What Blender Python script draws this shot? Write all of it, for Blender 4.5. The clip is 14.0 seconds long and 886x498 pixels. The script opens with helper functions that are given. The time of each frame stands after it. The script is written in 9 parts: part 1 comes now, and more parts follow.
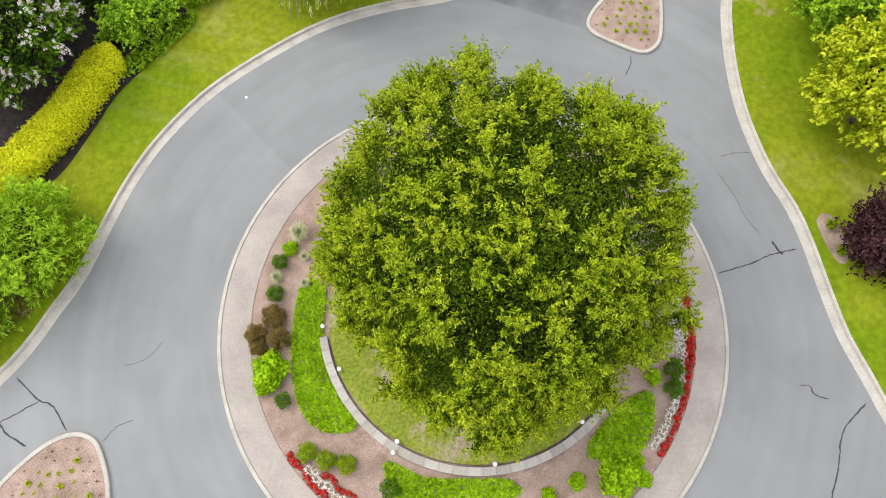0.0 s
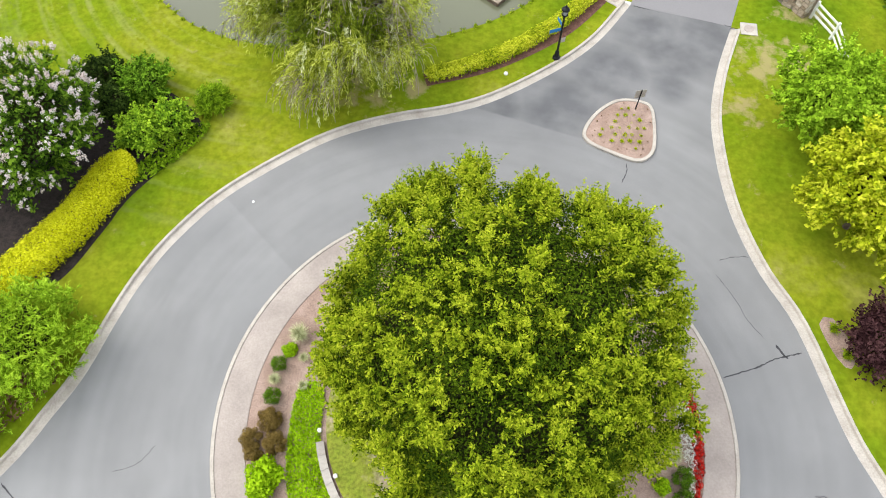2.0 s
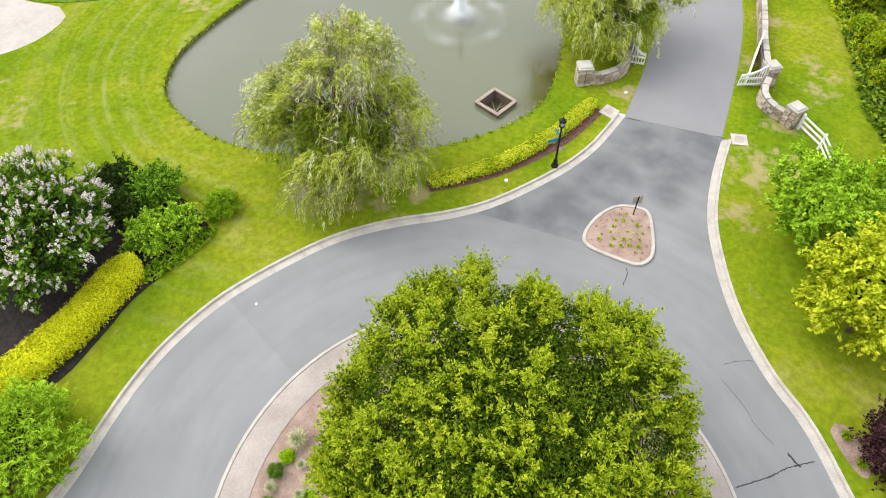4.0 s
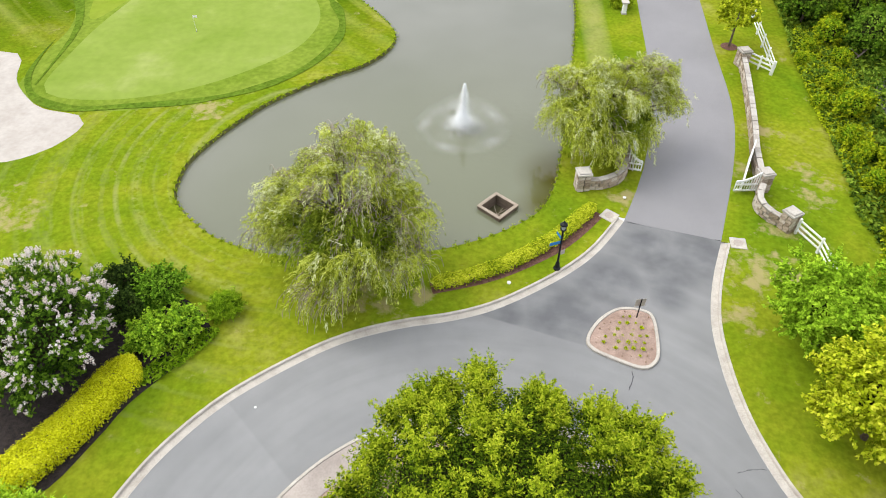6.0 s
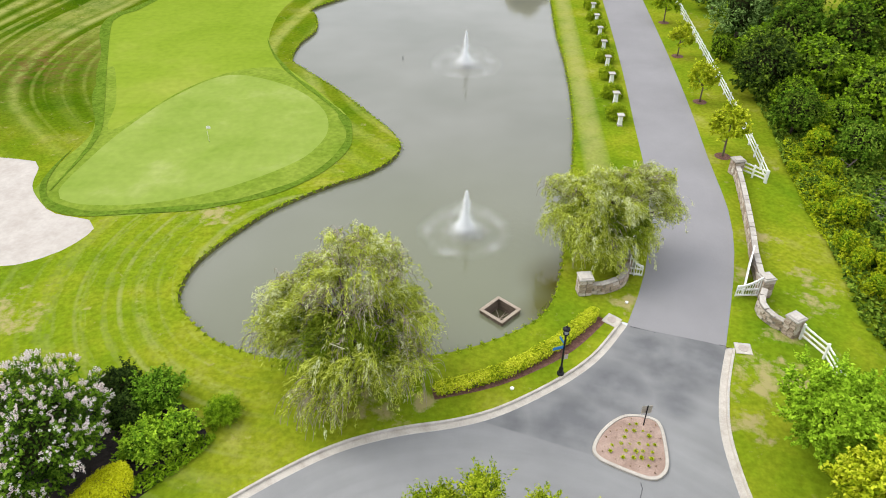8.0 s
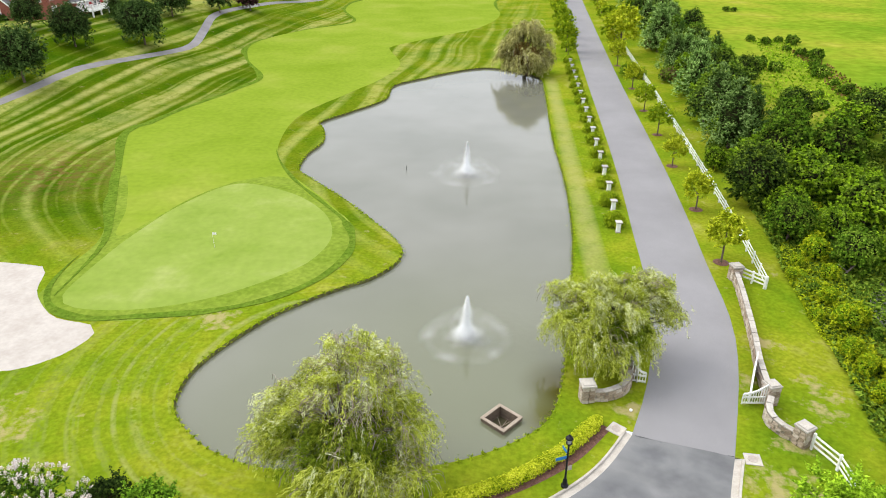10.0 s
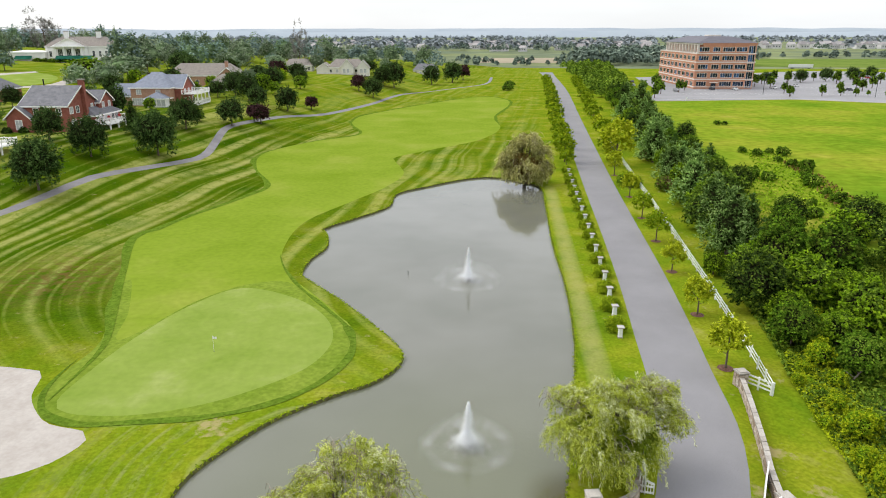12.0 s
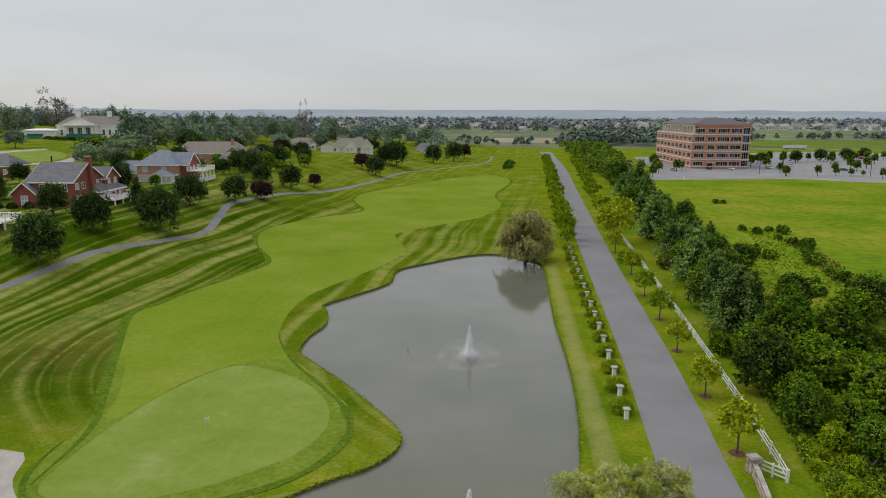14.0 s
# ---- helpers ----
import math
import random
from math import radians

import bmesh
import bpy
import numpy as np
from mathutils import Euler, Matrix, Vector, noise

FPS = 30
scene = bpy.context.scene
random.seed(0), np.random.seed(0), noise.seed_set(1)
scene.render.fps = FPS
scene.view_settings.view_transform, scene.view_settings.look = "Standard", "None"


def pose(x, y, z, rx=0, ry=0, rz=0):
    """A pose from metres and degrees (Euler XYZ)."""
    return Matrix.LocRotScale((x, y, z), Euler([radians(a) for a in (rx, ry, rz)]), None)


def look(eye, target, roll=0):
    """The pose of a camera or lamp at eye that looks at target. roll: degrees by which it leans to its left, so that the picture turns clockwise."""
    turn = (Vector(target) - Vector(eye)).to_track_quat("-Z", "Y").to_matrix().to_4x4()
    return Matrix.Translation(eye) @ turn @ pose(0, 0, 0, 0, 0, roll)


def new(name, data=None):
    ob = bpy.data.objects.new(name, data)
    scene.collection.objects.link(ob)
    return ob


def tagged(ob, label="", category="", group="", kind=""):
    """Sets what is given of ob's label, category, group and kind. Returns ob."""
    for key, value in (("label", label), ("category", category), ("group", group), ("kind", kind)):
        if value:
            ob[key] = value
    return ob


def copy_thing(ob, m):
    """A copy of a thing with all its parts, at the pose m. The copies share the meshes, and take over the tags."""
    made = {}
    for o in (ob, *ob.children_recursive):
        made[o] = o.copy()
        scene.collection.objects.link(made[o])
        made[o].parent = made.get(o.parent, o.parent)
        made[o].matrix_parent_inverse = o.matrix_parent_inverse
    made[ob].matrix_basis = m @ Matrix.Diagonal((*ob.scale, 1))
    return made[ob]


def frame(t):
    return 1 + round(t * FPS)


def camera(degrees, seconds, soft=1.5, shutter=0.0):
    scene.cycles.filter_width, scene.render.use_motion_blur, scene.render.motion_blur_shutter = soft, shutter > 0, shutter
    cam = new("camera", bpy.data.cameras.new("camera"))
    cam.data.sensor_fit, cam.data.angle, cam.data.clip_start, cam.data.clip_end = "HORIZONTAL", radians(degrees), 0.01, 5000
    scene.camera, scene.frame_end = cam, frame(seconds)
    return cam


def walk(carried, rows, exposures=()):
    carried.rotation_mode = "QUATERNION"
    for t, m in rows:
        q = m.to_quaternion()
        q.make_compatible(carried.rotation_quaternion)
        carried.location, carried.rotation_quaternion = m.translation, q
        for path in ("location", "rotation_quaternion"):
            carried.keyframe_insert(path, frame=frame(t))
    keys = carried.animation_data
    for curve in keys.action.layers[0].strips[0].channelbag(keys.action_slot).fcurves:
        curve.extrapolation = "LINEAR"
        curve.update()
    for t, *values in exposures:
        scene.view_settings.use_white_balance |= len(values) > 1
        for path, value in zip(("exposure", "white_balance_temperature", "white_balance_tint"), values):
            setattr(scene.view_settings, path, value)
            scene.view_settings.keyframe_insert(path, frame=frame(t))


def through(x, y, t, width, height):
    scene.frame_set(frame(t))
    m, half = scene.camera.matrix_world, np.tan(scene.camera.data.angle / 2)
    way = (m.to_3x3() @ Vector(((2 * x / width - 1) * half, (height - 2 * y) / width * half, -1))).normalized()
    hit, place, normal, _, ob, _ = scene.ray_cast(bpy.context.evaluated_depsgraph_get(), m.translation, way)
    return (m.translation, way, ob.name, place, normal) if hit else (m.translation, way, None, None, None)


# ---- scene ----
import collections
from mathutils import geometry

cam = camera(66.14, 14.0, soft=1.0)
PATH = [
    (0, pose(0.000, 0.000, 30.000, 19.256, -0.117, 0.004)),
    (0.5, pose(0.036, -0.074, 29.974, 21.522, -0.072, 0.115)),
    (1, pose(0.065, -0.163, 29.959, 23.823, -0.038, 0.188)),
    (1.5, pose(0.098, -0.254, 29.953, 26.146, -0.006, 0.279)),
    (2, pose(0.125, -0.344, 29.951, 28.422, 0.051, 0.383)),
    (2.5, pose(0.154, -0.407, 29.964, 30.617, 0.101, 0.484)),
    (3, pose(0.161, -0.461, 29.996, 32.843, 0.117, 0.555)),
    (5.5, pose(-0.019, -0.558, 30.087, 43.630, 0.016, 0.705)),
    (6, pose(-0.042, -0.562, 30.099, 45.766, -0.022, 0.781)),
    (6.5, pose(-0.061, -0.567, 30.111, 47.934, -0.023, 0.819)),
    (7, pose(-0.053, -0.578, 30.129, 50.114, -0.020, 0.874)),
    (7.5, pose(-0.040, -0.613, 30.148, 52.312, -0.010, 0.977)),
    (8, pose(0.003, -0.660, 30.173, 54.513, 0.003, 1.088)),
    (10.5, pose(0.248, -0.891, 30.311, 65.571, 0.098, 1.428)),
    (11, pose(0.292, -0.978, 30.302, 67.809, 0.109, 1.492)),
    (11.5, pose(0.354, -1.035, 30.281, 70.021, 0.084, 1.564)),
    (12, pose(0.369, -1.099, 30.244, 72.260, 0.064, 1.620)),
    (12.5, pose(0.355, -1.146, 30.231, 74.460, 0.011, 1.641)),
    (13, pose(0.352, -1.099, 30.214, 76.612, -0.055, 1.678)),
    (13.5, pose(0.354, -0.998, 30.215, 78.663, -0.102, 1.729)),
    (14, pose(0.355, -0.279, 30.141, 78.659, -0.173, 1.761)),
]
walk(cam, PATH, exposures=[(0, 0.80), (3.0, 0.98), (8.0, 0.80), (10.5, 0.93), (11.5, 0.84), (12.0, 0.58), (12.5, 0.28), (13.0, 0.0), (13.6, -0.25), (14.0, -0.25)])


# ---------------- sky and sun (overcast) ----------------
world = bpy.data.worlds.new("overcast_sky")
scene.world = world
world.use_nodes = True
wn, wl = world.node_tree.nodes, world.node_tree.links
wn.clear()
SUN_EL, SUN_AZ = radians(48), radians(-68)
sky = wn.new("ShaderNodeTexSky")
sky.sky_type = "NISHITA"
sky.sun_disc = False
sky.sun_elevation, sky.sun_rotation = SUN_EL, SUN_AZ
bg_sky = wn.new("ShaderNodeBackground")
bg_sky.inputs["Strength"].default_value = 0.02
wl.new(sky.outputs[0], bg_sky.inputs["Color"])
tc = wn.new("ShaderNodeTexCoord")
sep = wn.new("ShaderNodeSeparateXYZ")
wl.new(tc.outputs["Generated"], sep.inputs[0])
ramp = wn.new("ShaderNodeValToRGB")
wl.new(sep.outputs["Z"], ramp.inputs["Fac"])
e = ramp.color_ramp.elements
e[0].position, e[0].color = 0.0, (0.375, 0.385, 0.40, 1)
e[1].position, e[1].color = 1.0, (0.60, 0.61, 0.63, 1)
k = e.new(0.22)
k.color = (0.425, 0.43, 0.445, 1)
cloud = wn.new("ShaderNodeTexNoise")
cloud.inputs["Scale"].default_value = 3.0
cloud.inputs["Detail"].default_value = 5.0
cmap = wn.new("ShaderNodeMapping")
cmap.inputs["Scale"].default_value = (1.0, 1.0, 5.0)
wl.new(tc.outputs["Generated"], cmap.inputs[0])
wl.new(cmap.outputs[0], cloud.inputs["Vector"])
crange = wn.new("ShaderNodeMapRange")
crange.inputs["From Min"].default_value, crange.inputs["From Max"].default_value = 0.3, 0.7
crange.inputs["To Min"].default_value, crange.inputs["To Max"].default_value = 0.93, 1.06
wl.new(cloud.outputs["Fac"], crange.inputs["Value"])
cmul = wn.new("ShaderNodeMixRGB")
cmul.blend_type = "MULTIPLY"
cmul.inputs["Fac"].default_value = 1.0
wl.new(ramp.outputs["Color"], cmul.inputs[1])
wl.new(crange.outputs["Result"], cmul.inputs[2])
bg = wn.new("ShaderNodeBackground")
bg.inputs["Strength"].default_value = 1.5
wl.new(cmul.outputs[0], bg.inputs["Color"])
add = wn.new("ShaderNodeAddShader")
wl.new(bg.outputs[0], add.inputs[0])
wl.new(bg_sky.outputs[0], add.inputs[1])
wout = wn.new("ShaderNodeOutputWorld")
wl.new(add.outputs[0], wout.inputs["Surface"])

sun_data = bpy.data.lights.new("sun", "SUN")
sun_data.energy, sun_data.angle, sun_data.color = 1.5, radians(45), (1.0, 0.96, 0.88)
sun = new("sun", sun_data)
sun.matrix_world = look((0, 0, 60), (-20 * math.sin(SUN_AZ) * math.cos(SUN_EL), -20 * math.cos(SUN_AZ) * math.cos(SUN_EL), 60 - 20 * math.sin(SUN_EL)))


# ---------------- materials ----------------
def material(name, stops, scale=1.0, detail=4.0, rough=0.8, metal=0.0, bump=0.0, bump_scale=None, fine=None, spec=0.3, island=0.0,
             stretch=(1, 1, 1), rnd=0.0):
    """A noise-driven material: stops are (position, colour); fine adds a second scale; island and rnd vary leaf by leaf or piece by piece."""
    m = bpy.data.materials.new(name)
    m.use_nodes = True
    n, l = m.node_tree.nodes, m.node_tree.links
    b = n["Principled BSDF"]
    b.inputs["Roughness"].default_value = rough
    b.inputs["Metallic"].default_value = metal
    b.inputs["Specular IOR Level"].default_value = spec
    t = n.new("ShaderNodeTexCoord")
    mp = n.new("ShaderNodeMapping")
    mp.inputs["Scale"].default_value = stretch
    l.new(t.outputs["Object"], mp.inputs[0])
    nz = n.new("ShaderNodeTexNoise")
    nz.inputs["Scale"].default_value, nz.inputs["Detail"].default_value = scale, detail
    nz.inputs["Roughness"].default_value = 0.62
    l.new(mp.outputs[0], nz.inputs["Vector"])
    r = n.new("ShaderNodeValToRGB")
    while len(r.color_ramp.elements) < len(stops):
        r.color_ramp.elements.new(0.5)
    for el, (p, c) in zip(r.color_ramp.elements, stops):
        el.position, el.color = p, (*c, 1)
    fac = nz.outputs["Fac"]
    if island or rnd:
        g = n.new("ShaderNodeNewGeometry") if island else n.new("ShaderNodeObjectInfo")
        mx = n.new("ShaderNodeMix")
        mx.inputs[0].default_value = island or rnd
        l.new(fac, mx.inputs[2])
        l.new(g.outputs["Random Per Island"] if island else g.outputs["Random"], mx.inputs[3])
        fac = mx.outputs[0]
    l.new(fac, r.inputs["Fac"])
    col = r.outputs["Color"]
    if fine:
        nf = n.new("ShaderNodeTexNoise")
        nf.inputs["Scale"].default_value, nf.inputs["Detail"].default_value = fine[0], 3.0
        l.new(mp.outputs[0], nf.inputs["Vector"])
        mr = n.new("ShaderNodeMapRange")
        mr.inputs["From Min"].default_value, mr.inputs["From Max"].default_value = 0.3, 0.7
        mr.inputs["To Min"].default_value, mr.inputs["To Max"].default_value = 1 - fine[1], 1 + fine[1]
        l.new(nf.outputs["Fac"], mr.inputs["Value"])
        mu = n.new("ShaderNodeMixRGB")
        mu.blend_type = "MULTIPLY"
        mu.inputs["Fac"].default_value = 1.0
        l.new(col, mu.inputs[1])
        l.new(mr.outputs["Result"], mu.inputs[2])
        col = mu.outputs[0]
    l.new(col, b.inputs["Base Color"])
    if bump:
        nb = n.new("ShaderNodeTexNoise")
        nb.inputs["Scale"].default_value, nb.inputs["Detail"].default_value = bump_scale or scale * 4, 4.0
        l.new(mp.outputs[0], nb.inputs["Vector"])
        bp = n.new("ShaderNodeBump")
        bp.inputs["Strength"].default_value = bump
        bp.inputs["Distance"].default_value = 0.05
        l.new(nb.outputs["Fac"], bp.inputs["Height"])
        l.new(bp.outputs[0], b.inputs["Normal"])
    return m


def leafy(name, dark, mid, light, through=0.25, scale=0.6, gain=1.25, vary=0.0):
    """Leaves: colour varies leaf by leaf and patch by patch, some light comes through."""
    dark, mid, light = ([min(v * g, 0.85) for v in c] for c, g in ((dark, gain * 0.58), (mid, gain * 0.9), (light, gain * 1.05)))
    m = material(name, [(0.25, dark), (0.5, mid), (0.78, light)], scale=scale, detail=2, rough=0.85, spec=0.02, island=0.45)
    n, l = m.node_tree.nodes, m.node_tree.links
    b = n["Principled BSDF"]
    col = b.inputs["Base Color"].links[0].from_socket
    if vary:
        info = n.new("ShaderNodeObjectInfo")
        mr = n.new("ShaderNodeMapRange")
        mr.inputs["To Min"].default_value, mr.inputs["To Max"].default_value = 1 - vary, 1 + vary
        l.new(info.outputs["Random"], mr.inputs["Value"])
        mu = n.new("ShaderNodeMixRGB")
        mu.blend_type = "MULTIPLY"
        mu.inputs["Fac"].default_value = 1.0
        l.new(col, mu.inputs[1])
        l.new(mr.outputs["Result"], mu.inputs[2])
        col = mu.outputs[0]
        l.new(col, b.inputs["Base Color"])
    tr = n.new("ShaderNodeBsdfTranslucent")
    l.new(col, tr.inputs["Color"])
    mix = n.new("ShaderNodeMixShader")
    mix.inputs[0].default_value = through
    l.new(b.outputs[0], mix.inputs[1])
    l.new(tr.outputs[0], mix.inputs[2])
    l.new(mix.outputs[0], n["Material Output"].inputs["Surface"])
    return m


def grass_material():
    """Rough grass with mowing stripes over the golf course."""
    m = material("rough_grass", [(0.3, (0.086, 0.153, 0.007)), (0.46, (0.140, 0.198, 0.009)), (0.58, (0.192, 0.223, 0.014)), (0.70, (0.265, 0.262, 0.06))], scale=0.11, detail=7, rough=0.95,
                 fine=(3.2, 0.20), bump=0.8, bump_scale=3, spec=0.0)
    n, l = m.node_tree.nodes, m.node_tree.links
    b = n["Principled BSDF"]
    col = b.inputs["Base Color"].links[0].from_socket

    def math_node(op, p, q=None, clamp=False):
        k = n.new("ShaderNodeMath")
        k.operation, k.use_clamp = op, clamp
        for i, v in enumerate((p, q)):
            if v is None:
                continue
            if isinstance(v, (int, float)):
                k.inputs[i].default_value = v
            else:
                l.new(v, k.inputs[i])
        return k.outputs[0]

    t = n.new("ShaderNodeTexCoord")
    sp = n.new("ShaderNodeSeparateXYZ")
    l.new(t.outputs["Object"], sp.inputs[0])
    nz = n.new("ShaderNodeTexNoise")
    nz.inputs["Scale"].default_value, nz.inputs["Detail"].default_value = 0.014, 2.0
    l.new(t.outputs["Object"], nz.inputs["Vector"])
    near = math_node("MAXIMUM", math_node("SUBTRACT", 90.0, sp.outputs["Y"]), 0.0)
    u = math_node("ADD", math_node("ADD", sp.outputs["X"], math_node("MULTIPLY", sp.outputs["Y"], -0.13)), math_node("MULTIPLY", nz.outputs["Fac"], 13.0))
    u = math_node("SUBTRACT", u, math_node("MULTIPLY", math_node("MULTIPLY", near, near), 0.017))

    def streak(fu, fv, detail):
        v = n.new("ShaderNodeCombineXYZ")
        l.new(math_node("MULTIPLY", u, fu), v.inputs[0])
        l.new(math_node("MULTIPLY", sp.outputs["Y"], fv), v.inputs[1])
        k = n.new("ShaderNodeTexNoise")
        k.inputs["Scale"].default_value, k.inputs["Detail"].default_value = 1.0, detail
        l.new(v.outputs[0], k.inputs["Vector"])
        return k.outputs["Fac"]

    wide = math_node("ADD", math_node("MULTIPLY", streak(0.42, 0.012, 0.5), 5.5), -2.45, True)
    thin = math_node("ADD", math_node("MULTIPLY", streak(0.85, 0.015, 0.0), 7.0), -3.9, True)
    rag = n.new("ShaderNodeTexNoise")
    rag.inputs["Scale"].default_value, rag.inputs["Detail"].default_value = 0.4, 7.0
    rag.inputs["Roughness"].default_value = 0.7
    l.new(t.outputs["Object"], rag.inputs["Vector"])
    ragged = math_node("ADD", math_node("MULTIPLY", rag.outputs["Fac"], 3.2), -0.7, True)
    wave = math_node("MULTIPLY", math_node("MAXIMUM", wide, math_node("MULTIPLY", thin, 0.7)), ragged)
    mask = math_node("MULTIPLY", math_node("MULTIPLY", math_node("ADD", sp.outputs["Y"], -50.0), 0.05, True),
                     math_node("MULTIPLY", math_node("SUBTRACT", math_node("ADD", math_node("MULTIPLY", sp.outputs["Y"], 0.115), 1.1), sp.outputs["X"]), 0.3, True))
    mask = math_node("MULTIPLY", mask, math_node("ADD", math_node("MULTIPLY", math_node("MULTIPLY", math_node("SUBTRACT", 260.0, sp.outputs["Y"]), 0.012, True), 0.7), 0.3))
    mask = math_node("MULTIPLY", mask, math_node("ADD", math_node("MULTIPLY", math_node("MULTIPLY", math_node("SUBTRACT", math_node("ADD", math_node("MULTIPLY", sp.outputs["Y"], 0.13), -42.0), sp.outputs["X"]), 0.2, True), 0.4), 0.6))
    pale = n.new("ShaderNodeMixRGB")
    l.new(math_node("MULTIPLY", math_node("MULTIPLY", wave, mask), 0.75), pale.inputs["Fac"])
    l.new(col, pale.inputs[1])
    pale.inputs[2].default_value = (0.28, 0.28, 0.095, 1)
    dark = n.new("ShaderNodeMixRGB")
    dark.blend_type = "MULTIPLY"
    l.new(math_node("MULTIPLY", math_node("MULTIPLY", math_node("SUBTRACT", 1.0, wave), mask), 0.9), dark.inputs["Fac"])
    l.new(pale.outputs[0], dark.inputs[1])
    dark.inputs[2].default_value = (0.26, 0.40, 0.18, 1)
    # trodden and sun-dried places
    spots_sum = None
    for x, y, r in ((18.9, 28.4, 4.2), (25.6, 37.8, 2.6), (22, 32.5, 2.4), (23.6, 43.5, 2.6), (21, 38.6, 2.0), (-4.6, 25.9, 2.6), (-30, 33, 4.0), (-19.5, 46, 3.0), (11.8, 35.6, 2.2), (16.9, 25.0, 2.0), (-1.6, 26.0, 1.8), (24.8, 35.5, 2.4)):
        d = n.new("ShaderNodeVectorMath")
        d.operation = "DISTANCE"
        l.new(t.outputs["Object"], d.inputs[0])
        d.inputs[1].default_value = (x, y, 0.12)
        k = math_node("SUBTRACT", 1.0, math_node("DIVIDE", d.outputs["Value"], r), True)
        spots_sum = k if spots_sum is None else math_node("MAXIMUM", spots_sum, k)
    # a dry mown band along the pond's straight bank
    band = math_node("SUBTRACT", sp.outputs["X"], math_node("ADD", math_node("MULTIPLY", sp.outputs["Y"], 0.063), 9.7))
    band = math_node("SUBTRACT", 0.48, math_node("MULTIPLY", math_node("MULTIPLY", band, band), 0.25), True)
    band = math_node("MULTIPLY", band, math_node("MULTIPLY", math_node("MULTIPLY", math_node("ADD", sp.outputs["Y"], -46.0), 0.15, True), math_node("MULTIPLY", math_node("SUBTRACT", 138.0, sp.outputs["Y"]), 0.15, True)))
    mot = n.new("ShaderNodeTexNoise")
    mot.inputs["Scale"].default_value, mot.inputs["Detail"].default_value = 0.7, 6.0
    mot.inputs["Roughness"].default_value = 0.7
    l.new(t.outputs["Object"], mot.inputs["Vector"])
    amount = math_node("MULTIPLY", math_node("ADD", math_node("MULTIPLY", spots_sum, 1.9), math_node("MULTIPLY", math_node("ADD", mot.outputs["Fac"], -0.62), 8.0)), 1.0, True)
    worn = n.new("ShaderNodeMixRGB")
    l.new(math_node("MULTIPLY", amount, 0.72), worn.inputs["Fac"])
    l.new(dark.outputs[0], worn.inputs[1])
    worn.inputs[2].default_value = (0.34, 0.275, 0.14, 1)
    hay = n.new("ShaderNodeMixRGB")
    l.new(math_node("MULTIPLY", band, math_node("ADD", ragged, 0.35), True), hay.inputs["Fac"])
    l.new(worn.outputs[0], hay.inputs[1])
    hay.inputs[2].default_value = (0.29, 0.285, 0.10, 1)
    worn = hay
    # mower's arcs round the pond's end
    d = n.new("ShaderNodeVectorMath")
    d.operation = "DISTANCE"
    l.new(t.outputs["Object"], d.inputs[0])
    d.inputs[1].default_value = (-9, 40, 0.12)
    v = n.new("ShaderNodeCombineXYZ")
    l.new(math_node("ADD", math_node("MULTIPLY", d.outputs["Value"], 1.1), math_node("MULTIPLY", nz.outputs["Fac"], 3.0)), v.inputs[0])
    l.new(math_node("MULTIPLY", rag.outputs["Fac"], 1.6), v.inputs[1])
    arc = n.new("ShaderNodeTexNoise")
    arc.inputs["Scale"].default_value, arc.inputs["Detail"].default_value = 1.0, 2.0
    l.new(v.outputs[0], arc.inputs["Vector"])
    amount = math_node("MULTIPLY", math_node("ADD", math_node("MULTIPLY", arc.outputs["Fac"], 6.0), -3.0, True), math_node("MULTIPLY", math_node("SUBTRACT", 26.0, d.outputs["Value"]), 0.12, True))
    amount = math_node("MULTIPLY", amount, math_node("MULTIPLY", math_node("SUBTRACT", -9.0, sp.outputs["X"]), 0.25, True))
    arcs = n.new("ShaderNodeMixRGB")
    l.new(math_node("MULTIPLY", math_node("MULTIPLY", amount, ragged), 0.42), arcs.inputs["Fac"])
    l.new(worn.outputs[0], arcs.inputs[1])
    arcs.inputs[2].default_value = (0.31, 0.31, 0.13, 1)
    worn = arcs
    # brown tufts of dry rough above the green
    d = n.new("ShaderNodeVectorMath")
    d.operation = "DISTANCE"
    l.new(t.outputs["Object"], d.inputs[0])
    d.inputs[1].default_value = (-51, 80, 0.12)
    k = math_node("SUBTRACT", 1.0, math_node("DIVIDE", d.outputs["Value"], 13.0), True)
    tuft = n.new("ShaderNodeMixRGB")
    l.new(math_node("MULTIPLY", k, math_node("ADD", math_node("MULTIPLY", mot.outputs["Fac"], 7.0), -3.1, True), True), tuft.inputs["Fac"])
    l.new(worn.outputs[0], tuft.inputs[1])
    tuft.inputs[2].default_value = (0.115, 0.078, 0.022, 1)
    dark = tuft
    l.new(dark.outputs[0], b.inputs["Base Color"])
    return m


GRASS = grass_material()
FAIRWAY = material("fairway_grass", [(0.3, (0.148, 0.22, 0.016)), (0.52, (0.183, 0.252, 0.025)), (0.72, (0.235, 0.275, 0.045))], scale=0.05, detail=5, rough=0.95, fine=(1.2, 0.08), spec=0.0)
GREEN = material("green_grass", [(0.3, (0.172, 0.245, 0.038)), (0.55, (0.212, 0.278, 0.056)), (0.75, (0.275, 0.32, 0.10))], scale=0.16, detail=6, rough=0.9, fine=(1.5, 0.06), spec=0.0)
COLLAR = material("collar_grass", [(0.3, (0.125, 0.19, 0.018)), (0.7, (0.185, 0.245, 0.034))], scale=0.25, detail=5, rough=0.95, fine=(2.0, 0.15), spec=0.0, bump=0.3, bump_scale=6)
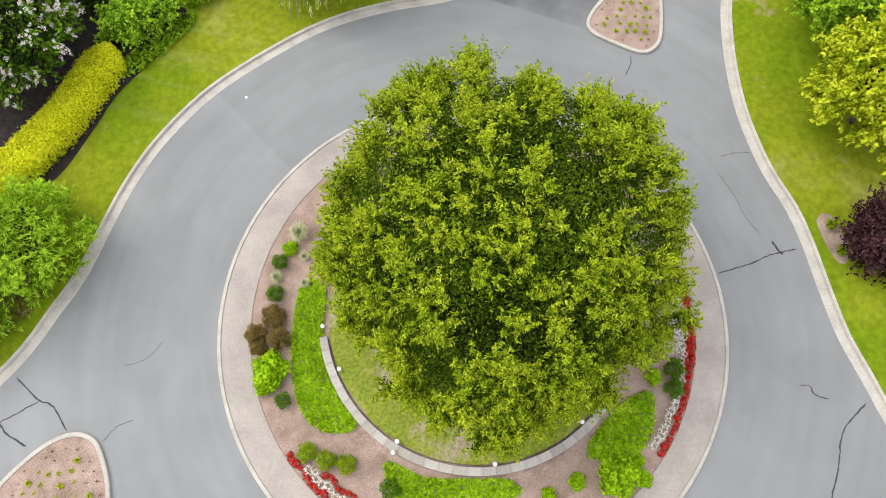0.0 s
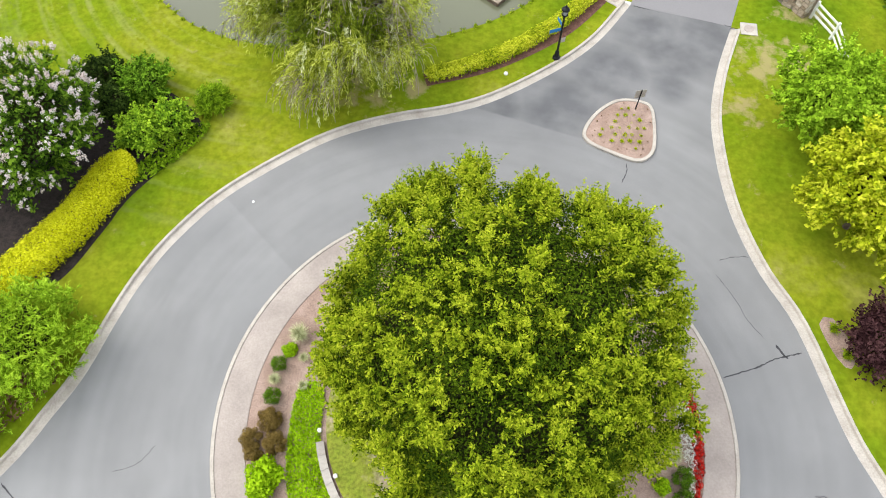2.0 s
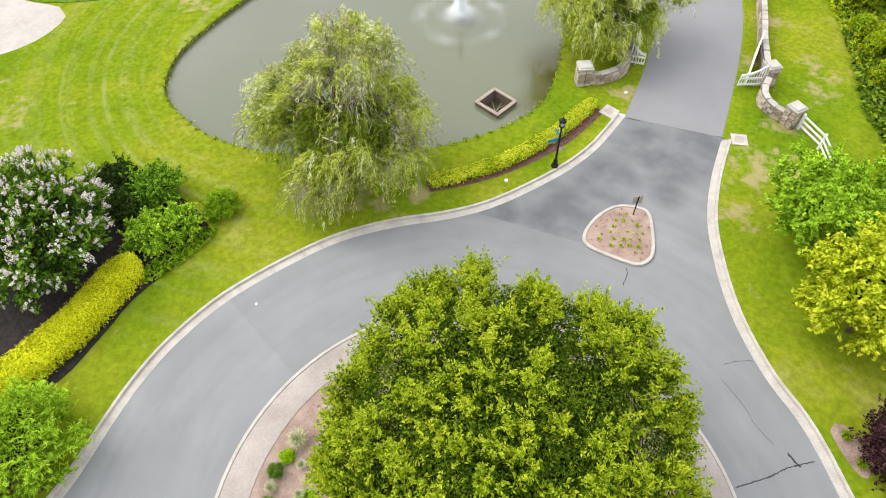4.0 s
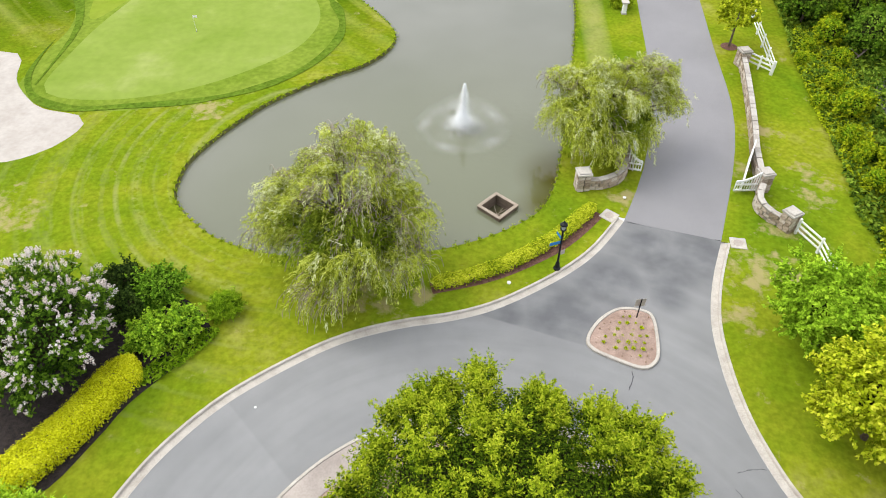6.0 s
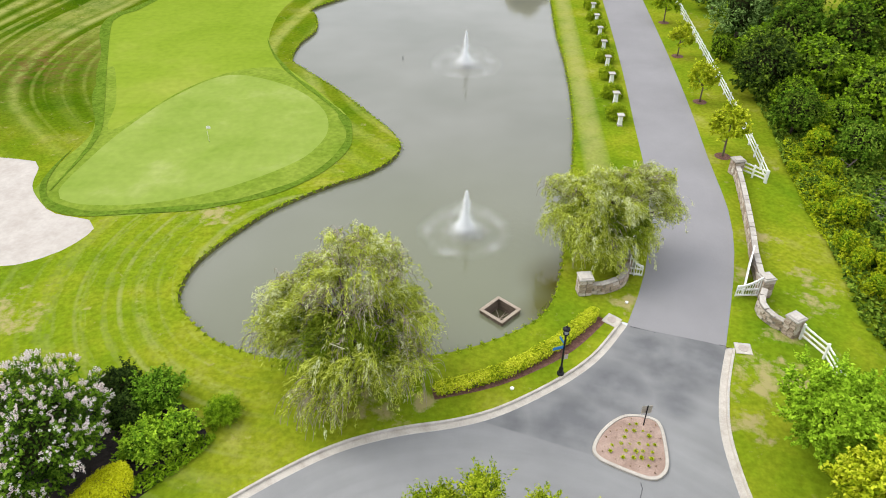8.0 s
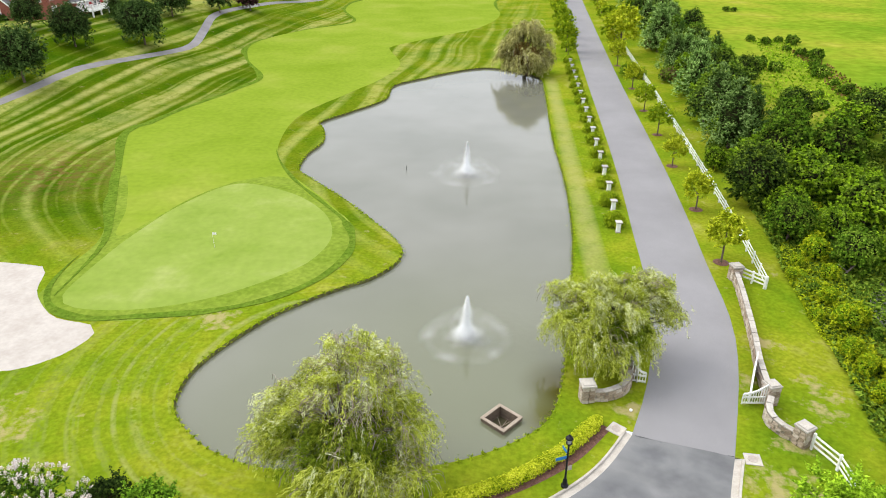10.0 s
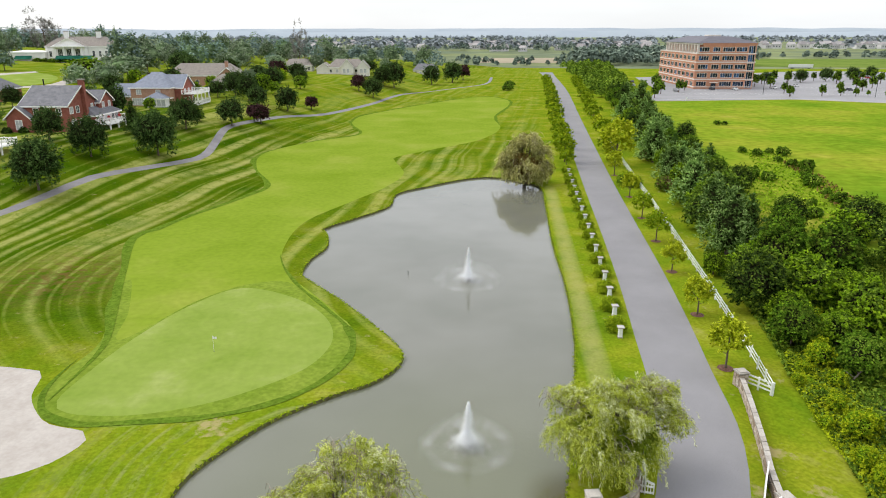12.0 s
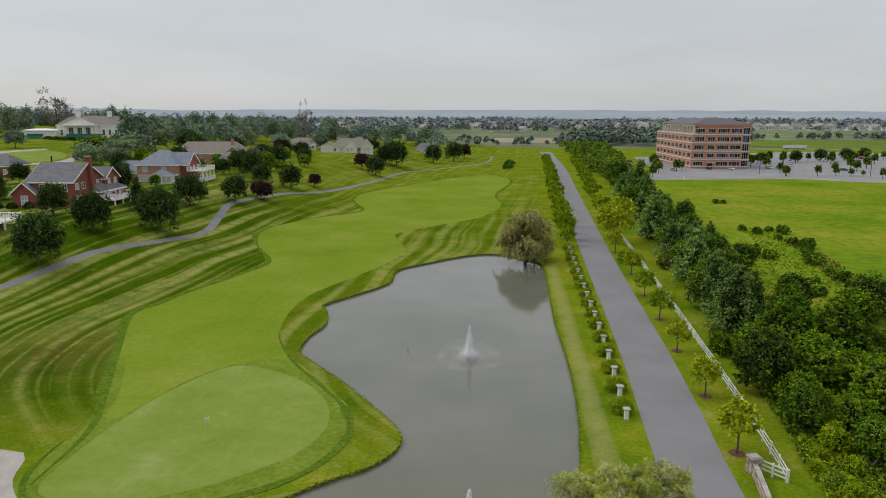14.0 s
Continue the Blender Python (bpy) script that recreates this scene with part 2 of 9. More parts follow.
FIELD = material("meadow_grass", [(0.32, (0.10, 0.187, 0.011)), (0.48, (0.16, 0.232, 0.016)), (0.60, (0.22, 0.252, 0.024)), (0.72, (0.285, 0.27, 0.05))], scale=0.028, detail=7, rough=0.95, fine=(0.4, 0.2), spec=0.0)
# farmland greyed: distance haze is mixed into its colours
PLAIN = material("hazy_far_farmland", [(0.32, (0.10, 0.125, 0.095)), (0.48, (0.16, 0.19, 0.115)), (0.6, (0.20, 0.23, 0.11)), (0.72, (0.31, 0.285, 0.22))], scale=0.004, detail=6, rough=1.0, fine=(0.02, 0.2), spec=0.0)
SAND = material("bunker_sand", [(0.3, (0.36, 0.325, 0.29)), (0.7, (0.44, 0.405, 0.37))], scale=0.5, rough=0.95, fine=(3, 0.06), bump=0.3, bump_scale=4)
ASPHALT = material("ring_asphalt", [(0.26, (0.172, 0.174, 0.177)), (0.5, (0.205, 0.207, 0.209)), (0.74, (0.245, 0.246, 0.247))], scale=0.13, detail=5, rough=0.85,
                   fine=(30, 0.10), bump=0.15, bump_scale=40)


def stain(m, spots, tint, strength):
    """Large soft stains with ragged edges at given places."""
    n, l = m.node_tree.nodes, m.node_tree.links
    b = n["Principled BSDF"]
    col = b.inputs["Base Color"].links[0].from_socket
    t = n.new("ShaderNodeTexCoord")
    nz = n.new("ShaderNodeTexNoise")
    nz.inputs["Scale"].default_value, nz.inputs["Detail"].default_value = 0.5, 5.0
    l.new(t.outputs["Object"], nz.inputs["Vector"])
    total = None
    for x, y, r in spots:
        d = n.new("ShaderNodeVectorMath")
        d.operation = "DISTANCE"
        l.new(t.outputs["Object"], d.inputs[0])
        d.inputs[1].default_value = (x, y, 0)
        k = n.new("ShaderNodeMapRange")
        k.interpolation_type = "SMOOTHSTEP"
        k.inputs["From Min"].default_value, k.inputs["From Max"].default_value = r, r * 0.25
        l.new(d.outputs["Value"], k.inputs["Value"])
        if total is None:
            total = k.outputs["Result"]
        else:
            q = n.new("ShaderNodeMath")
            q.operation = "MAXIMUM"
            l.new(total, q.inputs[0])
            l.new(k.outputs["Result"], q.inputs[1])
            total = q.outputs[0]
    rag = n.new("ShaderNodeMapRange")
    rag.inputs["From Min"].default_value, rag.inputs["From Max"].default_value = 0.3, 0.62
    rag.inputs["To Min"].default_value, rag.inputs["To Max"].default_value = 0.35 * strength, strength
    l.new(nz.outputs["Fac"], rag.inputs["Value"])
    sep = n.new("ShaderNodeSeparateXYZ")
    l.new(t.outputs["Object"], sep.inputs[0])
    side = n.new("ShaderNodeMath")
    side.operation = "MULTIPLY_ADD"
    l.new(sep.outputs["X"], side.inputs[0])
    side.inputs[1].default_value = 0.372
    l.new(sep.outputs["Y"], side.inputs[2])
    seam = n.new("ShaderNodeMapRange")
    seam.inputs["From Min"].default_value, seam.inputs["From Max"].default_value = 25.52, 25.66
    seam.inputs["To Min"].default_value = 0.25
    l.new(side.outputs[0], seam.inputs["Value"])
    f0 = n.new("ShaderNodeMath")
    f0.operation = "MULTIPLY"
    l.new(total, f0.inputs[0])
    l.new(seam.outputs["Result"], f0.inputs[1])
    total = f0.outputs[0]
    f = n.new("ShaderNodeMath")
    f.operation = "MULTIPLY"
    l.new(total, f.inputs[0])
    l.new(rag.outputs["Result"], f.inputs[1])
    mx = n.new("ShaderNodeMixRGB")
    l.new(f.outputs[0], mx.inputs["Fac"])
    l.new(col, mx.inputs[1])
    mx.inputs[2].default_value = (*tint, 1)
    l.new(mx.outputs[0], b.inputs["Base Color"])


stain(ASPHALT, ((12.5, 31, 3.2), (15.6, 30, 3.4), (13.4, 28.6, 2.8), (13.0, 26.6, 1.8), (9.6, 27.6, 3.4), (6.6, 25.0, 3.8), (3.0, 25.2, 2.4)) , (0.105, 0.107, 0.114), 0.95)


def ring_tracks(m):
    """Faint lighter and darker wheel tracks that run round the ring."""
    n, l = m.node_tree.nodes, m.node_tree.links
    b = n["Principled BSDF"]
    col = b.inputs["Base Color"].links[0].from_socket
    t = n.new("ShaderNodeTexCoord")
    d = n.new("ShaderNodeVectorMath")
    d.operation = "DISTANCE"
    l.new(t.outputs["Object"], d.inputs[0])
    d.inputs[1].default_value = (1.4, 7.1, 0)
    slow = n.new("ShaderNodeTexNoise")
    slow.inputs["Scale"].default_value = 0.06
    l.new(t.outputs["Object"], slow.inputs["Vector"])
    v = n.new("ShaderNodeCombineXYZ")
    l.new(d.outputs["Value"], v.inputs[0])
    w = n.new("ShaderNodeMath")
    w.operation = "MULTIPLY"
    l.new(slow.outputs["Fac"], w.inputs[0])
    w.inputs[1].default_value = 5.0
    l.new(w.outputs[0], v.inputs[1])
    k = n.new("ShaderNodeTexNoise")
    k.inputs["Scale"].default_value, k.inputs["Detail"].default_value = 0.75, 3.0
    l.new(v.outputs[0], k.inputs["Vector"])
    mr = n.new("ShaderNodeMapRange")
    mr.inputs["From Min"].default_value, mr.inputs["From Max"].default_value = 0.3, 0.72
    mr.inputs["To Min"].default_value, mr.inputs["To Max"].default_value = 0.90, 1.14
    l.new(k.outputs["Fac"], mr.inputs["Value"])
    mx = n.new("ShaderNodeMixRGB")
    mx.blend_type = "MULTIPLY"
    mx.inputs["Fac"].default_value = 1.0
    l.new(col, mx.inputs[1])
    l.new(mr.outputs["Result"], mx.inputs[2])
    l.new(mx.outputs[0], b.inputs["Base Color"])


ring_tracks(ASPHALT)


def paving_seam(m, nx, ny, c, tone):
    """An older, paler lift of asphalt on one side of a straight joint."""
    n, l = m.node_tree.nodes, m.node_tree.links
    b = n["Principled BSDF"]
    col = b.inputs["Base Color"].links[0].from_socket
    t = n.new("ShaderNodeTexCoord")
    d = n.new("ShaderNodeVectorMath")
    d.operation = "DOT_PRODUCT"
    l.new(t.outputs["Object"], d.inputs[0])
    d.inputs[1].default_value = (nx, ny, 0)
    k = n.new("ShaderNodeMapRange")
    k.inputs["From Min"].default_value, k.inputs["From Max"].default_value = c - 0.06, c + 0.06
    k.inputs["To Min"].default_value, k.inputs["To Max"].default_value = tone, 1.0
    l.new(d.outputs["Value"], k.inputs["Value"])
    mx = n.new("ShaderNodeMixRGB")
    mx.blend_type = "MULTIPLY"
    mx.inputs["Fac"].default_value = 1.0
    l.new(col, mx.inputs[1])
    l.new(k.outputs["Result"], mx.inputs[2])
    l.new(mx.outputs[0], b.inputs["Base Color"])


paving_seam(ASPHALT, 0.73, 0.68, 4.53, 1.09)
ACCESS = material("drive_asphalt", [(0.3, (0.20, 0.195, 0.203)), (0.7, (0.237, 0.232, 0.24))], scale=0.12, detail=4, rough=0.9, fine=(25, 0.08), bump=0.1, bump_scale=40)
LOT_ASPHALT = material("lot_asphalt", [(0.3, (0.235, 0.232, 0.24)), (0.7, (0.30, 0.297, 0.305))], scale=0.06, detail=5, rough=0.9, fine=(4, 0.1))
CONCRETE = material("kerb_concrete", [(0.3, (0.355, 0.32, 0.28)), (0.7, (0.50, 0.465, 0.415))], scale=1.2, detail=6, rough=0.9, fine=(14, 0.12), bump=0.2, bump_scale=20)
APRON = material("pink_concrete", [(0.3, (0.30, 0.26, 0.235)), (0.7, (0.41, 0.36, 0.325))], scale=0.6, detail=6, rough=0.9, fine=(10, 0.08), bump=0.2, bump_scale=14)
MULCH = material("mulch", [(0.3, (0.085, 0.038, 0.026)), (0.7, (0.19, 0.10, 0.075))], scale=5, detail=6, rough=1, fine=(40, 0.35), bump=0.8, bump_scale=30)
# black mulch, darkened further by shrub shade put into its colour
SHADED_MULCH = material("shaded_black_mulch", [(0.3, (0.014, 0.011, 0.011)), (0.7, (0.045, 0.034, 0.03))], scale=4, detail=6, rough=1, fine=(30, 0.4), bump=0.8, bump_scale=25)
SOIL = material("bed_soil", [(0.3, (0.23, 0.155, 0.12)), (0.7, (0.42, 0.31, 0.26))], scale=1.0, detail=6, rough=1, fine=(18, 0.25), bump=0.7, bump_scale=25)
BARK = material("bark", [(0.3, (0.07, 0.05, 0.035)), (0.7, (0.17, 0.13, 0.10))], scale=4, detail=6, rough=0.95, stretch=(3, 3, 0.6), bump=0.8, bump_scale=12)
# near-black fill for crowns: their inner shade put into the colour
CROWN_SHADE = material("crown_inner_shade", [(0.3, (0.012, 0.012, 0.006)), (0.7, (0.03, 0.032, 0.012))], scale=3, detail=6, rough=1.0, fine=(9, 0.4), bump=0.8, bump_scale=5, spec=0.0)
TWIG = material("dry_twigs", [(0.3, (0.24, 0.19, 0.15)), (0.7, (0.36, 0.30, 0.25))], scale=4, rough=0.95)
MUD = material("pond_mud", [(0.3, (0.05, 0.05, 0.025)), (0.7, (0.10, 0.09, 0.045))], scale=1, rough=0.9)
BANK = material("bank_earth", [(0.3, (0.06, 0.06, 0.02)), (0.7, (0.15, 0.15, 0.05))], scale=2, rough=0.95, bump=0.6)
PATHWAY = material("cart_path", [(0.3, (0.165, 0.155, 0.16)), (0.7, (0.235, 0.225, 0.23))], scale=0.3, rough=0.9, fine=(8, 0.1))
WHITE = material("white_paint", [(0.3, (0.70, 0.70, 0.69)), (0.7, (0.82, 0.82, 0.81))], scale=3, rough=0.6, fine=(12, 0.05))
STONE = material("wall_stone", [(0.25, (0.24, 0.18, 0.13)), (0.5, (0.38, 0.31, 0.25)), (0.75, (0.50, 0.44, 0.38))], scale=2.5, rough=0.95, fine=(12, 0.2), bump=0.6, bump_scale=10, rnd=0.5)
CAPSTONE = material("cap_stone", [(0.3, (0.33, 0.30, 0.265)), (0.7, (0.46, 0.43, 0.39))], scale=1.5, rough=0.9, fine=(10, 0.1), bump=0.2, rnd=0.3)
BLACK = material("black_iron", [(0.3, (0.012, 0.013, 0.015)), (0.7, (0.025, 0.026, 0.03))], scale=6, rough=0.45, metal=0.6)

# inner leaves darkened for shade; tips paler as new growth and as lit
LEAF_OAK = leafy("shaded_inner_tree_leaves", (0.013, 0.03, 0.002), (0.042, 0.08, 0.004), (0.09, 0.14, 0.007), 0.06)
LEAF_OAK_TIP = leafy("lit_young_tree_leaves", (0.105, 0.18, 0.006), (0.215, 0.285, 0.010), (0.36, 0.40, 0.025), 0.18, 0.6, 1.25)
LEAF_WILLOW = leafy("willow_leaves", (0.15, 0.19, 0.016), (0.32, 0.37, 0.035), (0.55, 0.58, 0.14), 0.35, 0.6, 1.35)
LEAF_OLD_WILLOW = leafy("old_willow_leaves", (0.20, 0.20, 0.05), (0.40, 0.39, 0.13), (0.58, 0.54, 0.27), 0.4)
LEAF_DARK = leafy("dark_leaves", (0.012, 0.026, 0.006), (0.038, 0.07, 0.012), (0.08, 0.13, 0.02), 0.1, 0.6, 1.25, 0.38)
LEAF_MID = leafy("green_leaves", (0.04, 0.10, 0.008), (0.09, 0.185, 0.012), (0.17, 0.285, 0.02), 0.3)
LEAF_LIME = leafy("lime_leaves", (0.12, 0.22, 0.008), (0.24, 0.33, 0.012), (0.38, 0.44, 0.02), 0.35)
LEAF_FRESH = leafy("fresh_leaves", (0.08, 0.17, 0.006), (0.16, 0.28, 0.010), (0.27, 0.40, 0.018), 0.25)
LEAF_SPRING = leafy("spring_green_leaves", (0.14, 0.27, 0.012), (0.25, 0.42, 0.020), (0.38, 0.53, 0.04), 0.25)
LEAF_LIME2 = leafy("bright_lime_leaves", (0.13, 0.22, 0.006), (0.24, 0.33, 0.010), (0.36, 0.42, 0.016), 0.25)
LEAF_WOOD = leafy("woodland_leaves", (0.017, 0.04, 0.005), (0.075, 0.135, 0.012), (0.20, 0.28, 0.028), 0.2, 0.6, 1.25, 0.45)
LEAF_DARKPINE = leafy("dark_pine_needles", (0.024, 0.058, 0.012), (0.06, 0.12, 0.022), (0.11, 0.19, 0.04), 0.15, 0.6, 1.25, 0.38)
# inner tone dark, outer tone lighter: shade and lit tips put into colour
LEAF_LAWN = leafy("lawn_tree_shaded_leaves", (0.010, 0.022, 0.007), (0.026, 0.05, 0.013), (0.055, 0.09, 0.022), 0.15, 0.6, 1.4, 0.25)
LEAF_LAWN2 = leafy("lawn_tree_lit_leaves", (0.026, 0.05, 0.012), (0.052, 0.095, 0.022), (0.095, 0.15, 0.04), 0.2, 0.6, 1.4, 0.25)
LEAF_HEDGE = leafy("hedge_leaves", (0.19, 0.26, 0.006), (0.33, 0.40, 0.010), (0.46, 0.50, 0.02), 0.25)
LEAF_LOWHEDGE = leafy("low_hedge_leaves", (0.17, 0.28, 0.008), (0.42, 0.48, 0.018), (0.60, 0.60, 0.05), 0.25, 0.9, 1.2)
LEAF_GOLD = leafy("gold_leaves", (0.34, 0.37, 0.006), (0.50, 0.515, 0.010), (0.61, 0.60, 0.03), 0.25, 0.6, 1.45)
LEAF_PINE = leafy("pine_needles", (0.075, 0.155, 0.030), (0.20, 0.33, 0.075), (0.37, 0.50, 0.17), 0.2, 0.6, 1.25, 0.22)
LEAF_RED = leafy("purple_leaves", (0.018, 0.008, 0.010), (0.05, 0.022, 0.024), (0.10, 0.05, 0.05), 0.2)
LEAF_BROWN = leafy("dry_leaves", (0.10, 0.055, 0.025), (0.17, 0.11, 0.05), (0.24, 0.17, 0.08), 0.2)
LEAF_DRY = leafy("dried_leaves", (0.10, 0.07, 0.018), (0.16, 0.11, 0.03), (0.23, 0.16, 0.05), 0.05)
PETAL_WHITE = leafy("white_petals", (0.66, 0.63, 0.50), (0.74, 0.71, 0.58), (0.80, 0.78, 0.68), 0.3, 0.6, 1.5)
PETAL_RED = leafy("red_petals", (0.30, 0.010, 0.008), (0.45, 0.02, 0.015), (0.58, 0.05, 0.03), 0.2)


def water_material():
    """Turbid pond water: grey-green, darker olive by the bank near the outlet, ruffled in places and round the
    fountains.
    """
    m = bpy.data.materials.new("pond_water")
    m.use_nodes = True
    n, l = m.node_tree.nodes, m.node_tree.links
    b = n["Principled BSDF"]
    b.inputs["IOR"].default_value = 1.5
    t = n.new("ShaderNodeTexCoord")

    def field(x, y, near, far):
        d = n.new("ShaderNodeVectorMath")
        d.operation = "DISTANCE"
        l.new(t.outputs["Object"], d.inputs[0])
        d.inputs[1].default_value = (x, y, WATER_Z)
        k = n.new("ShaderNodeMapRange")
        k.interpolation_type = "SMOOTHSTEP"
        k.inputs["From Min"].default_value, k.inputs["From Max"].default_value = far, near
        l.new(d.outputs["Value"], k.inputs["Value"])
        return k.outputs["Result"]

    def mix(fac, a, col, scale=1.0):
        k = n.new("ShaderNodeMixRGB")
        f = n.new("ShaderNodeMath")
        f.operation = "MULTIPLY"
        l.new(fac, f.inputs[0])
        f.inputs[1].default_value = scale
        l.new(f.outputs[0], k.inputs["Fac"])
        l.new(a, k.inputs[1])
        k.inputs[2].default_value = (*col, 1)
        return k.outputs[0]

    silt = n.new("ShaderNodeTexNoise")
    silt.inputs["Scale"].default_value, silt.inputs["Detail"].default_value = 0.06, 3.0
    l.new(t.outputs["Object"], silt.inputs["Vector"])
    r = n.new("ShaderNodeValToRGB")
    r.color_ramp.elements[0].position, r.color_ramp.elements[0].color = 0.35, (0.125, 0.128, 0.10, 1)
    r.color_ramp.elements[1].position, r.color_ramp.elements[1].color = 0.65, (0.165, 0.165, 0.138, 1)
    l.new(silt.outputs["Fac"], r.inputs["Fac"])
    col = mix(field(0, 32, 4, 34), r.outputs["Color"], (0.135, 0.145, 0.085), 0.8)
    # two round patches of darker olive against the bank
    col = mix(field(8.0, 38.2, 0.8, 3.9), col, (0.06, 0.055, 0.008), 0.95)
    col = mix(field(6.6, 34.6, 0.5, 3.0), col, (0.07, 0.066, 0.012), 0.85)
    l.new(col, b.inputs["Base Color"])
    nz = n.new("ShaderNodeTexNoise")
    nz.inputs["Scale"].default_value, nz.inputs["Detail"].default_value = 1.5, 4.0
    l.new(t.outputs["Object"], nz.inputs["Vector"])
    calm = n.new("ShaderNodeMapRange")
    calm.inputs["From Min"].default_value, calm.inputs["From Max"].default_value = 0.38, 0.62
    calm.inputs["To Min"].default_value, calm.inputs["To Max"].default_value = 0.06, 0.20
    l.new(silt.outputs["Fac"], calm.inputs["Value"])
    strength = calm.outputs["Result"]
    for x, y in ((0.9, 44.2), (1.2, 81.0)):
        a = n.new("ShaderNodeMath")
        a.operation = "MULTIPLY_ADD"
        l.new(field(x, y, 1.5, 7.0), a.inputs[0])
        a.inputs[1].default_value = 0.6
        l.new(strength, a.inputs[2])
        strength = a.outputs[0]
    bp = n.new("ShaderNodeBump")
    bp.inputs["Distance"].default_value = 0.05
    l.new(strength, bp.inputs["Strength"])
    l.new(nz.outputs["Fac"], bp.inputs["Height"])
    l.new(bp.outputs[0], b.inputs["Normal"])
    b.inputs["Roughness"].default_value = 0.05
    return m


WATER_Z = -0.17
WATER = water_material()


# ---------------- building helpers ----------------
def mesh_of(name, verts, faces, mat, smooth=False):
    me = bpy.data.meshes.new(name)
    me.from_pydata([tuple(v) for v in verts], [], [tuple(f) for f in faces])
    me.materials.append(mat)
    if smooth:
        me.polygons.foreach_set("use_smooth", [True] * len(me.polygons))
    me.update()
    return me


def solid(name, bm, mat, smooth=False):
    me = bpy.data.meshes.new(name)
    bmesh.ops.recalc_face_normals(bm, faces=bm.faces)
    bm.to_mesh(me)
    bm.free()
    me.materials.append(mat)
    if smooth:
        me.polygons.foreach_set("use_smooth", [True] * len(me.polygons))
    return me


def part(name, bm, mat, parent, label="", at=None, smooth=False):
    """Links a bmesh, or a mesh that is ready, as one object under a thing or a part."""
    me = solid(name, bm, mat, smooth) if isinstance(bm, bmesh.types.BMesh) else bm
    ob = new(name, me)
    if parent:
        ob.parent = parent
    if at is not None:
        ob.matrix_basis = at
    return tagged(ob, label)


def thing(name, label, category, group="", kind="", at=None):
    ob = new(name)
    ob.empty_display_size = 0.3
    if at is not None:
        ob.matrix_basis = at
    return tagged(ob, label, category, group, kind)


def add_box(bm, x0, y0, z0, x1, y1, z1, bevel=0.0, m=None):
    v = [bm.verts.new(p) for p in ((x0, y0, z0), (x1, y0, z0), (x1, y1, z0), (x0, y1, z0), (x0, y0, z1), (x1, y0, z1), (x1, y1, z1), (x0, y1, z1))]
    f = [bm.faces.new([v[i] for i in q]) for q in ((3, 2, 1, 0), (4, 5, 6, 7), (0, 1, 5, 4), (1, 2, 6, 5), (2, 3, 7, 6), (3, 0, 4, 7))]
    if bevel:
        r = bmesh.ops.bevel(bm, geom=list({e for q in f for e in q.edges}), offset=bevel, segments=1, affect="EDGES")
        v = list({w for q in r["faces"] for w in q.verts} | {w for w in v if w.is_valid})
    if m is not None:
        bmesh.ops.transform(bm, matrix=m, verts=v)
    return bm


def box(x0, y0, z0, x1, y1, z1, bevel=0.0, m=None):
    return add_box(bmesh.new(), x0, y0, z0, x1, y1, z1, bevel, m)


def add_tube(bm, points, radii, sides=7, cap=True):
    """A tapered tube along points."""
    rings = []
    for i, p in enumerate(points):
        p = Vector(p)
        d = (Vector(points[min(i + 1, len(points) - 1)]) - Vector(points[max(i - 1, 0)])).normalized()
        a = d.cross(Vector((0.31, 0.95, 0.05))).normalized()
        b = d.cross(a)
        rings.append([bm.verts.new(p + radii[i] * (a * math.cos(2 * math.pi * k / sides) + b * math.sin(2 * math.pi * k / sides))) for k in range(sides)])
    for r0, r1 in zip(rings, rings[1:]):
        for k in range(sides):
            bm.faces.new((r0[k], r0[(k + 1) % sides], r1[(k + 1) % sides], r1[k]))
    if cap:
        bm.faces.new(rings[0][::-1])
        bm.faces.new(rings[-1])
    return bm


def tube(points, radii, sides=7, cap=True):
    return add_tube(bmesh.new(), points, radii, sides, cap)


def lathe(profile, sides=16):
    """A body of revolution from (radius, height) pairs."""
    bm = bmesh.new()
    rings = [[bm.verts.new((r * math.cos(2 * math.pi * k / sides), r * math.sin(2 * math.pi * k / sides), z)) for k in range(sides)] for r, z in profile]
    for r0, r1 in zip(rings, rings[1:]):
        for k in range(sides):
            bm.faces.new((r0[k], r0[(k + 1) % sides], r1[(k + 1) % sides], r1[k]))
    bm.faces.new(rings[0][::-1])
    bm.faces.new(rings[-1])
    return bm


def spline(pts, closed=False, step=0.6):
    """Catmull-Rom through the control points, at even steps."""
    p = [np.array(q, float) for q in pts]
    n = len(p)
    out = []
    for i in range(n if closed else n - 1):
        if closed:
            a, b, c, d = p[(i - 1) % n], p[i], p[(i + 1) % n], p[(i + 2) % n]
        else:
            a, b, c, d = p[max(i - 1, 0)], p[i], p[i + 1], p[min(i + 2, n - 1)]
        m = max(1, int(np.linalg.norm(c - b) / step))
        for k in range(m):
            t = k / m
            out.append(0.5 * (2 * b + (c - a) * t + (2 * a - 5 * b + 4 * c - d) * t * t + (3 * b - a - 3 * c + d) * t ** 3))
    if not closed:
        out.append(p[-1])
    return np.array(out)


def offset(line, d, closed=False):
    """The line moved sideways by d, to its left."""
    q = np.asarray(line, float)
    if closed:
        t = np.roll(q, -1, 0) - np.roll(q, 1, 0)
    else:
        t = np.gradient(q, axis=0)
    t /= np.linalg.norm(t, axis=1)[:, None]
    return q + d * np.stack([-t[:, 1], t[:, 0]], 1)


